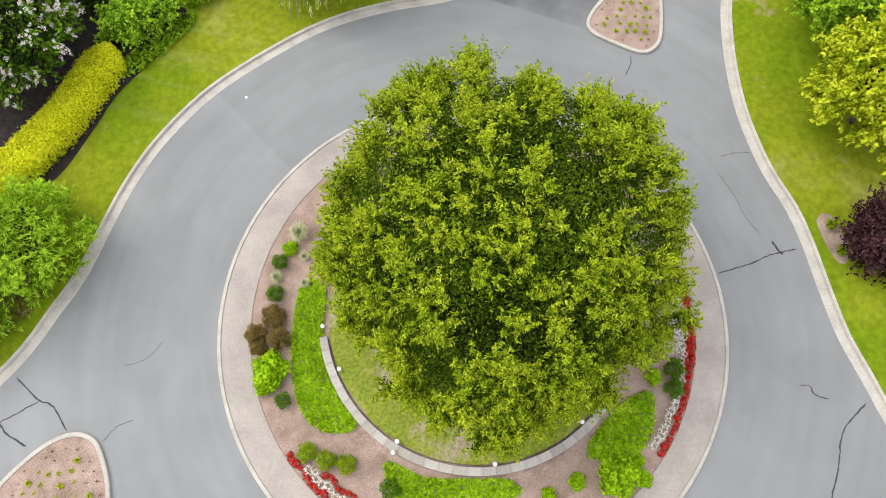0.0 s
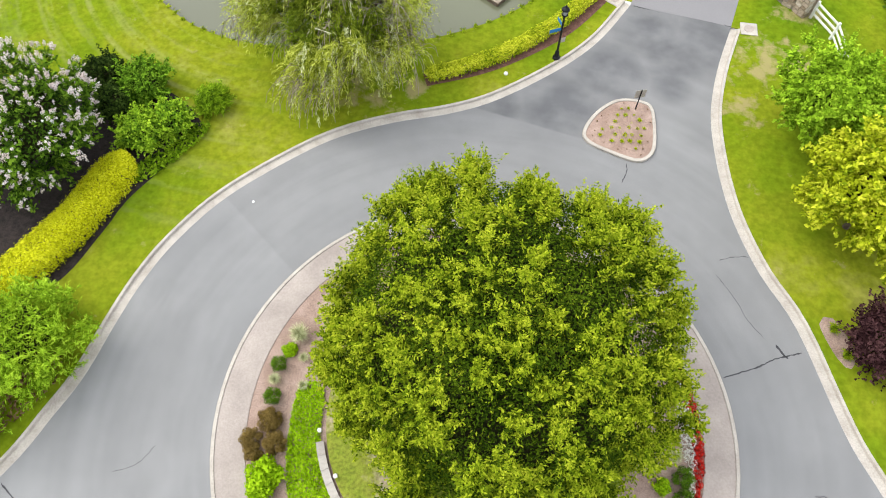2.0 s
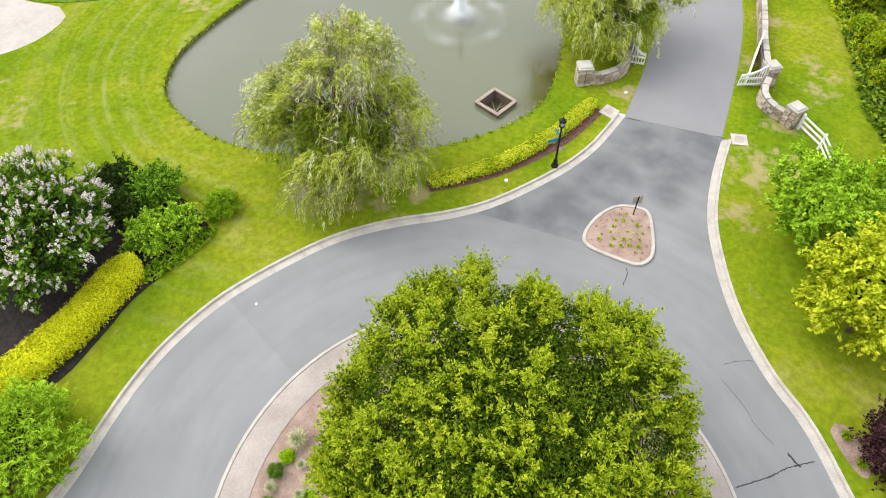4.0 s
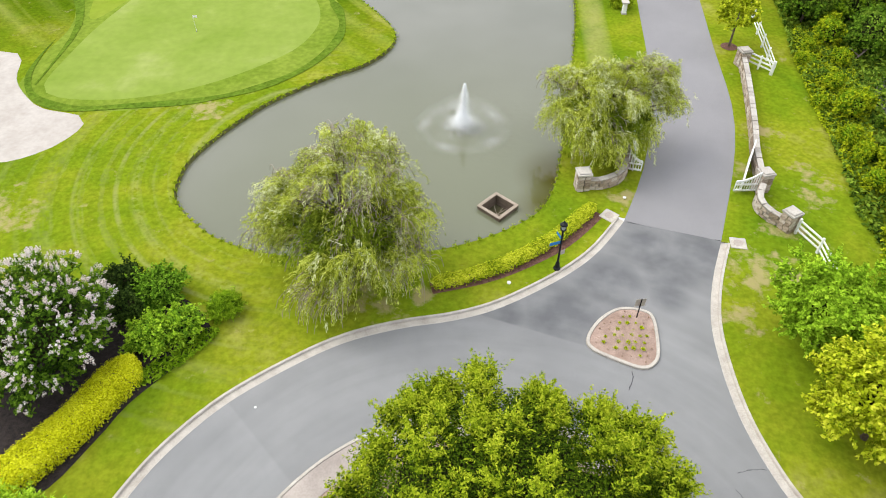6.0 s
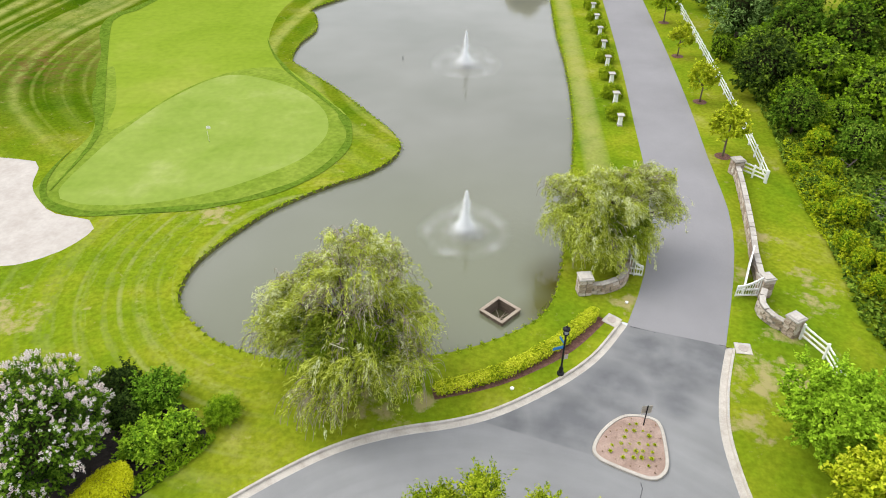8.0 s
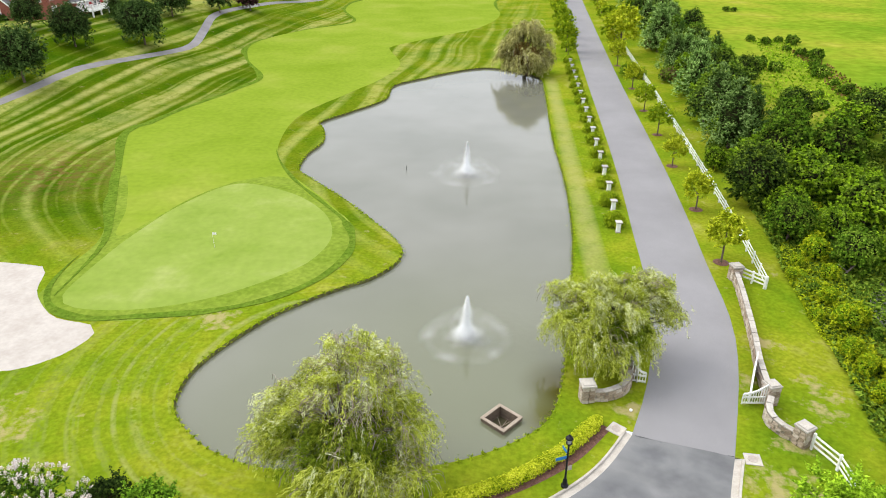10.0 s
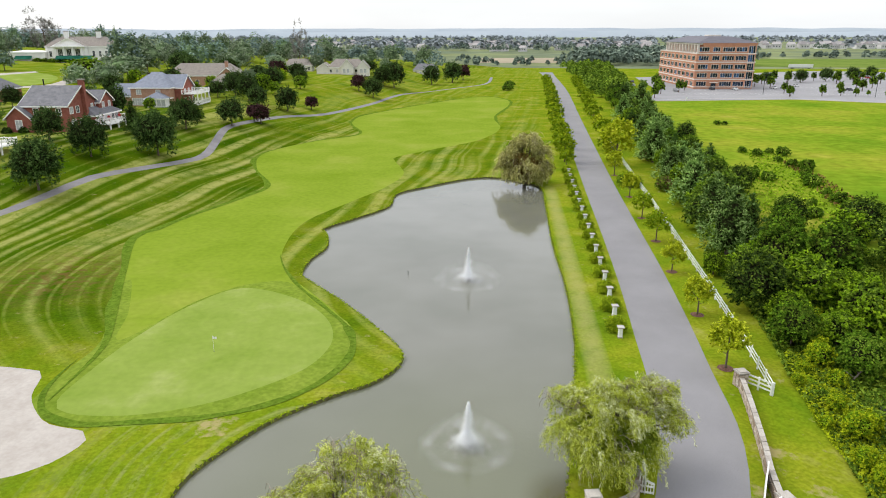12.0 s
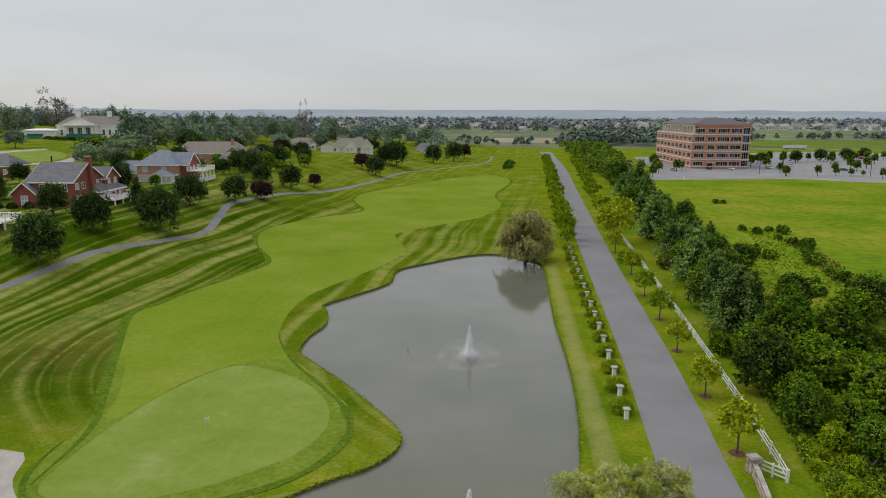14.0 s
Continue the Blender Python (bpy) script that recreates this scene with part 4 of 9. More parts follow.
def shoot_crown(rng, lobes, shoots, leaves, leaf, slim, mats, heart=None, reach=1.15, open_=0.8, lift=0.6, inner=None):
    """Lobes (rows of x, y, z, radius) from which leafy shoots stand out; the outer leaves are lighter, as young tips
    and as if lit.
    heart: (rx, ry, rz, floor) of a dark body that closes the middle and puts the inner shade into colour, with darker
    leaves round it."""
    L = np.array(lobes, float)
    mid = np.array((0, 0, L[:, 2].mean() - 0.25 * np.ptp(L[:, 2])))
    ax = L[:, :3] - mid
    ax /= np.linalg.norm(ax, axis=1)[:, None] + 1e-6
    ax += (0, 0, lift)
    ax /= np.linalg.norm(ax, axis=1)[:, None]
    k = np.repeat(np.arange(len(L)), shoots)
    n = len(k)
    r = L[k, 3][:, None]
    way = ax[k] + rng.normal(size=(n, 3)) * open_ * 0.62
    way /= np.linalg.norm(way, axis=1)[:, None]
    root = L[k, :3] + rng.normal(size=(n, 3)) * 0.22 * r - ax[k] * r * 0.35
    ln = r * reach * (0.65 + 0.55 * rng.random((n, 1)))
    j = np.repeat(np.arange(n), leaves)
    m = len(j)
    u = rng.random((m, 1)) ** 0.8
    c = root[j] + way[j] * ln[j] * u + rng.normal(size=(m, 3)) * (0.13 - 0.08 * u) * r[j]
    t = way[j] + rng.normal(size=(m, 3)) * 0.55
    nor = ax[k[j]] * 0.45 + rng.normal(size=(m, 3)) * 0.45 + (0, 0, 0.6)
    # the outer part of each shoot takes the lighter, lit-looking tone
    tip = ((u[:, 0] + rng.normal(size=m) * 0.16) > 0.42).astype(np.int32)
    # dark leaf shell and core: the crown's inner shade as colour
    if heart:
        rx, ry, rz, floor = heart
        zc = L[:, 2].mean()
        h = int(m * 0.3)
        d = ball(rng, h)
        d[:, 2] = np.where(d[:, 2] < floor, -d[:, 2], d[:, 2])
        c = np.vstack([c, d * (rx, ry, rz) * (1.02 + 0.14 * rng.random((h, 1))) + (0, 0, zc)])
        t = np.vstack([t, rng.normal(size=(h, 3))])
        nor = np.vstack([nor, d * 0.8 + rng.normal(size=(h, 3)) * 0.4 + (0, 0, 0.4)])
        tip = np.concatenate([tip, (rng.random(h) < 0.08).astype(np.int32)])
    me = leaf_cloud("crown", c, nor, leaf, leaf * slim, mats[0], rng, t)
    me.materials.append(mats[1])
    me.materials.append(inner or CROWN_SHADE)
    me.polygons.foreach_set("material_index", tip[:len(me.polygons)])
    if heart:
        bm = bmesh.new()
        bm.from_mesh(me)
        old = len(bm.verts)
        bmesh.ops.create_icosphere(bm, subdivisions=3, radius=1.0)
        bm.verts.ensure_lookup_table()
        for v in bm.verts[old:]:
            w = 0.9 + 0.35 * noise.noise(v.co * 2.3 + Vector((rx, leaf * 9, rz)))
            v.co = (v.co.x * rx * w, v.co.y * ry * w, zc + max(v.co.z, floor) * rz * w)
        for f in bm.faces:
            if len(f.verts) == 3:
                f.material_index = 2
        bm.to_mesh(me)
        bm.free()
    return me


def place(x, y, s=1.0, turn=0.0, dz=0.0, sz=None):
    return Matrix.Translation((x, y, ground_z(x, y) + dz)) @ Matrix.Rotation(turn, 4, "Z") @ Matrix.Diagonal((s, s, sz or s, 1))


# ---- the great tree in the island ----
rng = np.random.default_rng(11)
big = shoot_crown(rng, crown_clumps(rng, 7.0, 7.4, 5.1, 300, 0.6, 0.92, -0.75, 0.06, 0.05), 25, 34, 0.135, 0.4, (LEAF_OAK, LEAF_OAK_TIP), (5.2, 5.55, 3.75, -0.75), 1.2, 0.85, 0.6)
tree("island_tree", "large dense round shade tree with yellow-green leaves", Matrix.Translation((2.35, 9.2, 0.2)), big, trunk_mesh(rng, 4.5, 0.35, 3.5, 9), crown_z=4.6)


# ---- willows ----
# darker willow green that stands for the shade inside the crown
LEAF_WILLOW_SHADE = leafy("shaded_willow_leaves", (0.05, 0.085, 0.006), (0.13, 0.19, 0.012), (0.26, 0.31, 0.03), 0.25, 0.6, 1.2)
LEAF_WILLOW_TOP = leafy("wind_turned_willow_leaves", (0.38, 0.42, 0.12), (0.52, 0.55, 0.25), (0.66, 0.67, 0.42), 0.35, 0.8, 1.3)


def willow(rng, label, at, rx, h, mounds, hubs, per_hub, n_leaf, mats, bare=0.16, lean=(0.6, 0.2), leaf=(0.27, 0.036)):
    """A weeping willow: trunk, limbs and plumes of drooping strands, pale where the wind turns the leaves, darker
    within, where shade is put into the colour.
    """
    t = thing("willow_tree", label, "willow", "willows by the pond", at=at)
    bm = bmesh.new()
    add_tube(bm, [(0, 0, -0.2), (0.1, 0, 0.3 * h), (0.2, 0.1, 0.55 * h)], [0.42, 0.3, 0.2], 9)
    places = []
    total = sum(q[3] ** 2 for q in mounds)
    for fx, fy, fz, fr in mounds:
        n = max(6, int(hubs * fr * fr / total))
        for i in range(n):
            z = 1 - 1.5 * (i + 0.5) / n
            a = i * 2.39996 + rng.normal() * 0.25
            q = math.sqrt(max(0.02, 1 - z * z))
            w = (0.85 + 0.3 * rng.random() if rng.random() > 0.2 else 0.5) * fr
            places.append(np.array((rx * (fx + math.cos(a) * q * w), rx * (fy + math.sin(a) * q * w), max(0.1 * h, h * fz + rx * z * w * 0.75))))
    hubs = len(places)
    for i in range(0, hubs, max(1, hubs // 34)):
        e = Vector(places[i])
        m = Vector((0.1, 0.05, 0.3 * h)).lerp(e, 0.55) + Vector((0, 0, 0.05 * h))
        add_tube(bm, [(0.1, 0.05, 0.28 * h), m, e], [0.14, 0.08, 0.025], 6)
    part("trunk", bm, BARK, t, smooth=True)
    groups = {0: ([], [], []), 1: ([], [], []), 2: ([], [], [])}
    dry = bmesh.new()
    for hub in places:
        out = np.array((hub[0], hub[1], 0)) / (np.linalg.norm(hub[:2]) + 0.1)
        # low inner plumes get the darker green, shade as colour
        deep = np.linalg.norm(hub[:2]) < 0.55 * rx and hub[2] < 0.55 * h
        way = out * 0.75 + (lean[0] * 0.5, lean[1] * 0.5, 0.85) + rng.normal(size=3) * 0.25
        reach = (0.13 + 0.13 * rng.random()) * h * (1.1 if hub[2] < 0.45 * h else 1)
        bald = rng.random() < bare
        # pale undersides, set oftener near the top as highlights
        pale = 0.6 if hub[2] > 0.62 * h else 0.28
        for k in range(per_hub):
            p = hub + rng.normal(size=3) * 0.16
            ln = reach * (0.55 + 0.7 * rng.random())
            d = way + rng.normal(size=3) * 0.5
            pts = [p]
            for g in range(9):
                d = d / np.linalg.norm(d)
                p = p + d * ln / 9
                if p[2] < 0.3:
                    break
                d = d + np.array((lean[0] * 0.07, lean[1] * 0.07, -0.34 - 0.06 * g))
                pts.append(p)
            pts = np.array(pts)
            if len(pts) < 3:
                continue
            if bald and k % 3:
                add_tube(dry, [tuple(w) for w in pts[::2]], [0.014] * len(pts[::2]), 3, False)
                continue
            c = rng.random(n_leaf) * (len(pts) - 1.001)
            i = c.astype(int)
            f = (c - i)[:, None]
            x = pts[i] * (1 - f) + pts[i + 1] * f + rng.normal(size=(n_leaf, 3)) * 0.06
            tg = pts[i + 1] - pts[i]
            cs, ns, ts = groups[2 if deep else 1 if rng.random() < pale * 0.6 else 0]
            cs.append(x)
            ts.append(tg / np.linalg.norm(tg, axis=1)[:, None] + rng.normal(size=(n_leaf, 3)) * 0.25)
            ns.append(rng.normal(size=(n_leaf, 3)) * 0.45 + out * 0.3 + (0, 0, 0.7))
    cs, ns, ts, mi = [], [], [], []
    for g, (c, nn, tt) in groups.items():
        cs += c
        ns += nn
        ts += tt
        mi += [g] * sum(len(q) for q in c)
    me = leaf_cloud("crown", np.vstack(cs), np.vstack(ns), leaf[0], leaf[1], mats[0], rng, np.vstack(ts))
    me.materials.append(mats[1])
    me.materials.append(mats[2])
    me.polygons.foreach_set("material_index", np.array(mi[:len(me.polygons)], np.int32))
    part("crown", me, None, t)
    tagged(part("dead_wood", dry, TWIG, t, "dry bare hanging twigs"), "dry bare hanging twigs", kind="stuff")
    return t


rng = np.random.default_rng(5)
WILLOW_MATS = (LEAF_WILLOW, LEAF_WILLOW_TOP, LEAF_WILLOW_SHADE)
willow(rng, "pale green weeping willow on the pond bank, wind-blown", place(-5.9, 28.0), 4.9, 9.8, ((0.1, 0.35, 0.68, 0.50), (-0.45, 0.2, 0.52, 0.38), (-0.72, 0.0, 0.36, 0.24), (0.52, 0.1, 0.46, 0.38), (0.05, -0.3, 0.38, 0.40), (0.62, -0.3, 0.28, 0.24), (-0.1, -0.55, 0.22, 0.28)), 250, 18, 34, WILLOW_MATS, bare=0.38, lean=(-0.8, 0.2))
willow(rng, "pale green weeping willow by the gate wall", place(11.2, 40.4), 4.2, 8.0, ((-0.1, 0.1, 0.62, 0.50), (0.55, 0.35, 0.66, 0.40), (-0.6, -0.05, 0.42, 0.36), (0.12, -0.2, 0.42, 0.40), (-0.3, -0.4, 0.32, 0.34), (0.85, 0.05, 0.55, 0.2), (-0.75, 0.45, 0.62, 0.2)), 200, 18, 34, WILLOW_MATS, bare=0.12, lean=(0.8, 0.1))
willow(rng, "old brown-green weeping willow at the pond's far end", place(13.3, 138.2), 5.1, 11.2, ((0.1, 0.1, 0.74, 0.42), (-0.42, -0.1, 0.52, 0.36), (0.5, 0.0, 0.60, 0.34), (0.05, -0.4, 0.36, 0.38), (-0.72, 0.1, 0.34, 0.24), (0.6, -0.25, 0.3, 0.34), (-0.3, 0.3, 0.66, 0.26), (-0.35, -0.35, 0.22, 0.34), (0.3, -0.45, 0.2, 0.34), (0.45, 0.3, 0.22, 0.34)), 240, 12, 11, (LEAF_OLD_WILLOW, LEAF_OLD_WILLOW, LEAF_DRY), bare=0.22, lean=(0, 0), leaf=(0.8, 0.13))


# ---------------- the round island ----------------
def disc_mesh(name, line, z_edge, z_mid, mat, rings=5):
    """A low mound inside an outline."""
    q = np.asarray(line)
    c = q.mean(0)
    verts, faces, n = [], [], len(q)
    for k in range(rings):
        f = 1 - k / rings
        for p in q:
            verts.append((*(c + (p - c) * f), z_edge + (z_mid - z_edge) * (1 - f * f)))
    verts.append((*c, z_mid))
    for k in range(rings - 1):
        for i in range(n):
            j = (i + 1) % n
            faces.append((k * n + i, k * n + j, (k + 1) * n + j, (k + 1) * n + i))
    faces += [((rings - 1) * n + i, (rings - 1) * n + (i + 1) % n, rings * n) for i in range(n)]
    return mesh_of(name, verts, faces, mat, True)


def on_ring(r, a):
    return RING_C[0] + r * math.cos(a), RING_C[1] + r * math.sin(a)


def bed_z(x, y):
    d = math.hypot(x - RING_C[0], y - RING_C[1]) / 9.9
    return 0.10 + 0.30 * (1 - min(d, 1) ** 2)


tagged(new("planting_bed", disc_mesh("planting_bed", ring_points(9.95), 0.10, 0.40, SOIL, 8)), "brown soil planting bed in the round island", "planting bed", kind="structure")
UNDER = material("thin_grass", [(0.35, (0.14, 0.20, 0.015)), (0.52, (0.22, 0.25, 0.03)), (0.66, (0.36, 0.29, 0.22))], scale=0.55, detail=6, rough=0.95, fine=(7, 0.3), bump=0.5, bump_scale=14)
under = [(1.52 + 6.55 * math.cos(2 * math.pi * k / 60), 7.4 + 6.55 * math.sin(2 * math.pi * k / 60)) for k in range(60)]
tagged(new("tree_lawn", disc_mesh("tree_lawn", under, 0.44, 0.55, UNDER, 5)), "thin grass with bare patches under the tree", "lawn", kind="structure")


# low curved stone seat wall
def arc_wall():
    w = thing("seat_wall", "low curved pale stone wall round the tree", "wall", kind="structure")
    c, r, a0, a1 = (1.52, 7.41), 6.83, radians(190), radians(322)
    bm = bmesh.new()
    n = 48
    ring = []
    for k in range(n + 1):
        a = a0 + (a1 - a0) * k / n
        ring.append([bm.verts.new((c[0] + q * math.cos(a), c[1] + q * math.sin(a), z)) for q, z in ((r - 0.13, 0.1), (r - 0.13, 0.44), (r + 0.13, 0.44), (r + 0.13, 0.1))])
    for p, q in zip(ring, ring[1:]):
        for k in range(3):
            bm.faces.new((p[k], p[k + 1], q[k + 1], q[k]))
    bm.faces.new(ring[0])
    bm.faces.new(ring[-1])
    part("wall_core", bm, STONE, w)
    bm = bmesh.new()
    m = 26
    step = (a1 - a0) / m
    vs = []
    for k, (q, z) in enumerate(((r - 0.17, 0.442), (r - 0.17, 0.50), (r + 0.17, 0.50), (r + 0.17, 0.442))):
        vs.append([bm.verts.new((q * math.cos(s) - r, q * math.sin(s), z)) for s in (-step * 0.49, 0, step * 0.49)])
    for k in range(4):
        for j in range(2):
            bm.faces.new((vs[k][j], vs[k][j + 1], vs[(k + 1) % 4][j + 1], vs[(k + 1) % 4][j]))
    bm.faces.new([vs[k][0] for k in range(4)])
    bm.faces.new([vs[k][2] for k in range(4)])
    me = solid("cap_slab", bm, CAPSTONE)
    for k in range(m):
        a = a0 + step * (k + 0.5)
        part("cap_slab", me, CAPSTONE, w, at=Matrix.Translation((c[0] + r * math.cos(a), c[1] + r * math.sin(a), random.uniform(-0.008, 0.008))) @ Matrix.Rotation(a, 4, "Z"))


arc_wall()


def tuft_mesh(rng, blades, r, h, width, mat, spread=0.8):
    """A clump of arching blades."""
    n = blades
    a = rng.random(n) * 6.283
    base = np.stack([np.cos(a), np.sin(a), np.zeros(n)], 1) * (r * 0.35 * rng.random((n, 1)))
    out = np.stack([np.cos(a), np.sin(a), np.zeros(n)], 1)
    hh = h * (0.6 + 0.5 * rng.random((n, 1)))
    s = spread * r * (0.3 + 0.7 * rng.random((n, 1)))
    side = np.stack([-np.sin(a), np.cos(a), np.zeros(n)], 1) * width / 2
    up = np.array((0, 0, 1.0))
    mid = base + out * s * 0.4 + up * hh * 0.75
    tip = base + out * s + up * hh * (0.55 + 0.45 * rng.random((n, 1)))
    v = np.stack([base - side, base + side, mid + side, mid - side, tip], 1).reshape(-1, 3)
    f = []
    for i in range(n):
        k = i * 5
        f += [(k, k + 1, k + 2, k + 3), (k + 3, k + 2, k + 4)]
    return mesh_of("tuft", v, f, mat)


def shrub_mesh(rng, r, h, leaf, per, mat, lumps=14, lumpy=0.12, name="shrub"):
    """A rounded shrub: lumps of leaves over a dome that meets the ground."""
    cl = [(x, y, z + h * 0.42, q) for x, y, z, q in crown_clumps(rng, r, r, h * 0.5, lumps, r * 0.3, r * 0.5, -0.75, lumpy, 0.2)]
    c, nn = clump_leaves(rng, cl, per, leaf, 0.45)
    keep = c[:, 2] > 0.02
    return leaf_cloud(name, c[keep], nn[keep], leaf, leaf * 0.6, mat, rng)


def shrub(name, label, me, at, group="", category="shrub"):
    ob = new(name, me)
    ob.matrix_basis = at
    return tagged(ob, label, category, group)


rng = np.random.default_rng(21)
PLUME = leafy("plume_grass_blades", (0.36, 0.40, 0.18), (0.52, 0.54, 0.30), (0.68, 0.68, 0.46), 0.3)
COVER = leafy("ground_cover_leaves", (0.20, 0.36, 0.006), (0.27, 0.46, 0.008), (0.38, 0.54, 0.02), 0.3, 1.2)
ball_mesh = shrub_mesh(rng, 0.42, 0.75, 0.06, 700, LEAF_MID, 18, 0.03, "clipped_shrub")
ball_lime = shrub_mesh(rng, 0.42, 0.7, 0.06, 700, LEAF_LIME, 18, 0.03, "clipped_shrub")
ball_dry = shrub_mesh(rng, 0.62, 0.8, 0.065, 900, LEAF_DRY, 18, 0.05, "dry_shrub")
fern = shrub_mesh(rng, 0.55, 0.6, 0.13, 330, COVER, 16, 0.12, "fern_clump")
plume = tuft_mesh(rng, 420, 0.42, 0.6, 0.012, PLUME, 0.9)
G1 = "clipped shrubs in the round island"
for x, y, s, me, lab in ((-7.4, 9.7, 0.85, ball_mesh, "small dark green clipped shrub"), (-7.5, 8.2, 0.9, ball_mesh, "small green clipped shrub beside dry ones"), (-6.8, 3.5, 0.8, ball_mesh, "small green shrub at the bed's edge"),
                         (-5.6, 1.35, 0.95, ball_lime, "round lime-green clipped shrub"), (-4.8, 1.05, 0.95, ball_lime, "round lime-green clipped shrub"), (-3.95, 0.85, 0.95, ball_lime, "round lime-green clipped shrub"), (-2.1, -0.1, 1.0, ball_mesh, "round green clipped shrub"),
                         (10.1, 4.85, 1.0, ball_mesh, "round dark green clipped shrub beside the flowers"), (10.0, 4.0, 0.95, ball_mesh, "round dark green clipped shrub beside the flowers")):
    shrub("clipped_shrub", lab, me, Matrix.Translation((x, y, bed_z(x, y) - 0.02)) @ Matrix.Rotation(x * 3, 4, "Z") @ Matrix.Diagonal((s, s, s, 1)), G1)
for x, y, s in ((-7.5, 7.15, 1.0), (-8.2, 6.35, 0.9), (-7.15, 6.15, 0.95), (-8.05, 5.8, 0.75)):
    shrub("dry_shrub", "brown dried-out rounded shrub", ball_dry, Matrix.Translation((x, y, bed_z(x, y) - 0.03)) @ Matrix.Rotation(x * 5, 4, "Z") @ Matrix.Diagonal((s * 0.82, s * 0.82, s * 0.85, 1)), "dry shrubs in the round island")
for x, y, s in ((-7.4, 4.75, 1.35), (7.3, 0.4, 1.4), (8.4, 0.3, 0.6), (5.6, 0.2, 0.6), (9.2, 4.5, 0.6), (8.2, 1.0, 0.5), (-7.7, 4.1, 0.7), (-7.0, 10.4, 0.6), (4.4, -0.3, 0.5)):
    shrub("fern_clump", "bright lime-green arching leafy clump", fern, Matrix.Translation((x, y, bed_z(x, y) - 0.02)) @ Matrix.Rotation(x * 7, 4, "Z") @ Matrix.Diagonal((s, s, s, 1)), "leafy clumps in the round island", "plant")
for x, y, s in ((-7.5, 9.0, 0.8), (-6.6, 11.1, 1.3), (-6.2, 8.7, 0.7), (9.9, 5.7, 0.9), (-6.3, 10.0, 0.7)):
    shrub("plume_grass", "pale cream plume grass clump", plume, Matrix.Translation((x, y, bed_z(x, y) - 0.02)) @ Matrix.Rotation(x * 7, 4, "Z") @ Matrix.Diagonal((s, s, s, 1)), "plume grasses in the round island", "ornamental grass")


def ground_cover(name, label, outline_pts, rng, density, mat, h=0.22, width=0.05, z=bed_z, cat="ground cover"):
    """A dense patch of short leaves inside an outline."""
    poly = spline(outline_pts, True, 0.3)
    lo, hi = poly.min(0), poly.max(0)
    n = int((hi - lo).prod() * density)
    p = lo + rng.random((n, 2)) * (hi - lo)
    p = p[inside(poly, p)]
    n = len(p)
    zz = np.array([z(*q) for q in p])
    c = np.column_stack([p, zz + h * 0.25 + h * 0.6 * rng.random(n)])
    nn = rng.normal(size=(n, 3)) * 0.5 + (0, 0, 0.7)
    return tagged(new(name, leaf_cloud(name, c, nn, h, width * 1.6, mat, rng)), label, cat, kind="stuff")


rng = np.random.default_rng(22)
for pts in ([(-6.4, 8.6), (-6.6, 5.6), (-6.1, 3.2), (-5.0, 2.2), (-3.6, 2.4), (-4.5, 4.0), (-5.2, 6.2), (-5.3, 8.6)], [(-2.4, 1.0), (-0.5, 0.35), (2.9, 0.25), (3.0, -0.6), (0, -1.6), (-1.6, -0.9)], [(6.1, 1.5), (7.4, 3.1), (9.0, 3.9), (9.0, 2.4), (8.2, 1.3), (6.6, 1.0)]):
    ground_cover("ground_cover", "bright green leafy ground cover in the bed", pts, rng, 620, COVER, 0.2, 0.03)


def flower_mesh(rng, r, mat):
    d = ball(rng, 60)
    d[:, 2] = np.abs(d[:, 2])
    return leaf_cloud("flowers", d * r * (1, 1, 0.8) + (0, 0, 0.06), d + rng.normal(size=(60, 3)) * 0.3, 0.09, 0.07, mat, rng)


red_f, white_f = flower_mesh(rng, 0.15, PETAL_RED), flower_mesh(rng, 0.21, PETAL_WHITE)


def flower_row(me, r, a0, a1, step, label, group):
    n = int(abs(a1 - a0) * r / step)
    for k in range(n):
        a = a0 + (a1 - a0) * (k + 0.5) / n + random.uniform(-0.004, 0.004)
        x, y = on_ring(r + random.uniform(-0.07, 0.07), a)
        s = random.uniform(0.8, 1.15)
        ob = new("flowering_plant", me)
        ob.matrix_basis = Matrix.Translation((x, y, bed_z(x, y) - 0.01)) @ Matrix.Rotation(k * 1.7, 4, "Z") @ Matrix.Diagonal((s, s, s, 1))
        tagged(ob, label, "flower", group)


flower_row(red_f, 9.72, radians(-37), radians(16), 0.24, "low red bedding flower", "red flowers in the round island")
flower_row(red_f, 9.55, radians(-14), radians(10), 0.24, "low red bedding flower", "red flowers in the round island")
flower_row(white_f, 9.36, radians(-37), radians(12), 0.28, "low white bedding flower", "white flowers in the round island")
flower_row(white_f, 9.1, radians(-10), radians(8), 0.3, "low white bedding flower", "white flowers in the round island")
flower_row(red_f, 9.72, radians(216), radians(245), 0.24, "low red bedding flower", "red flowers in the round island")
flower_row(white_f, 9.4, radians(222), radians(245), 0.26, "low white bedding flower", "white flowers in the round island")
flower_row(red_f, 9.08, radians(226), radians(245), 0.24, "low red bedding flower", "red flowers in the round island")

spot_bm = lathe([(0.05, 0), (0.05, 0.16), (0.10, 0.2), (0.10, 0.26), (0.07, 0.3)], 10)
spot_me = solid("spotlight", spot_bm, WHITE)
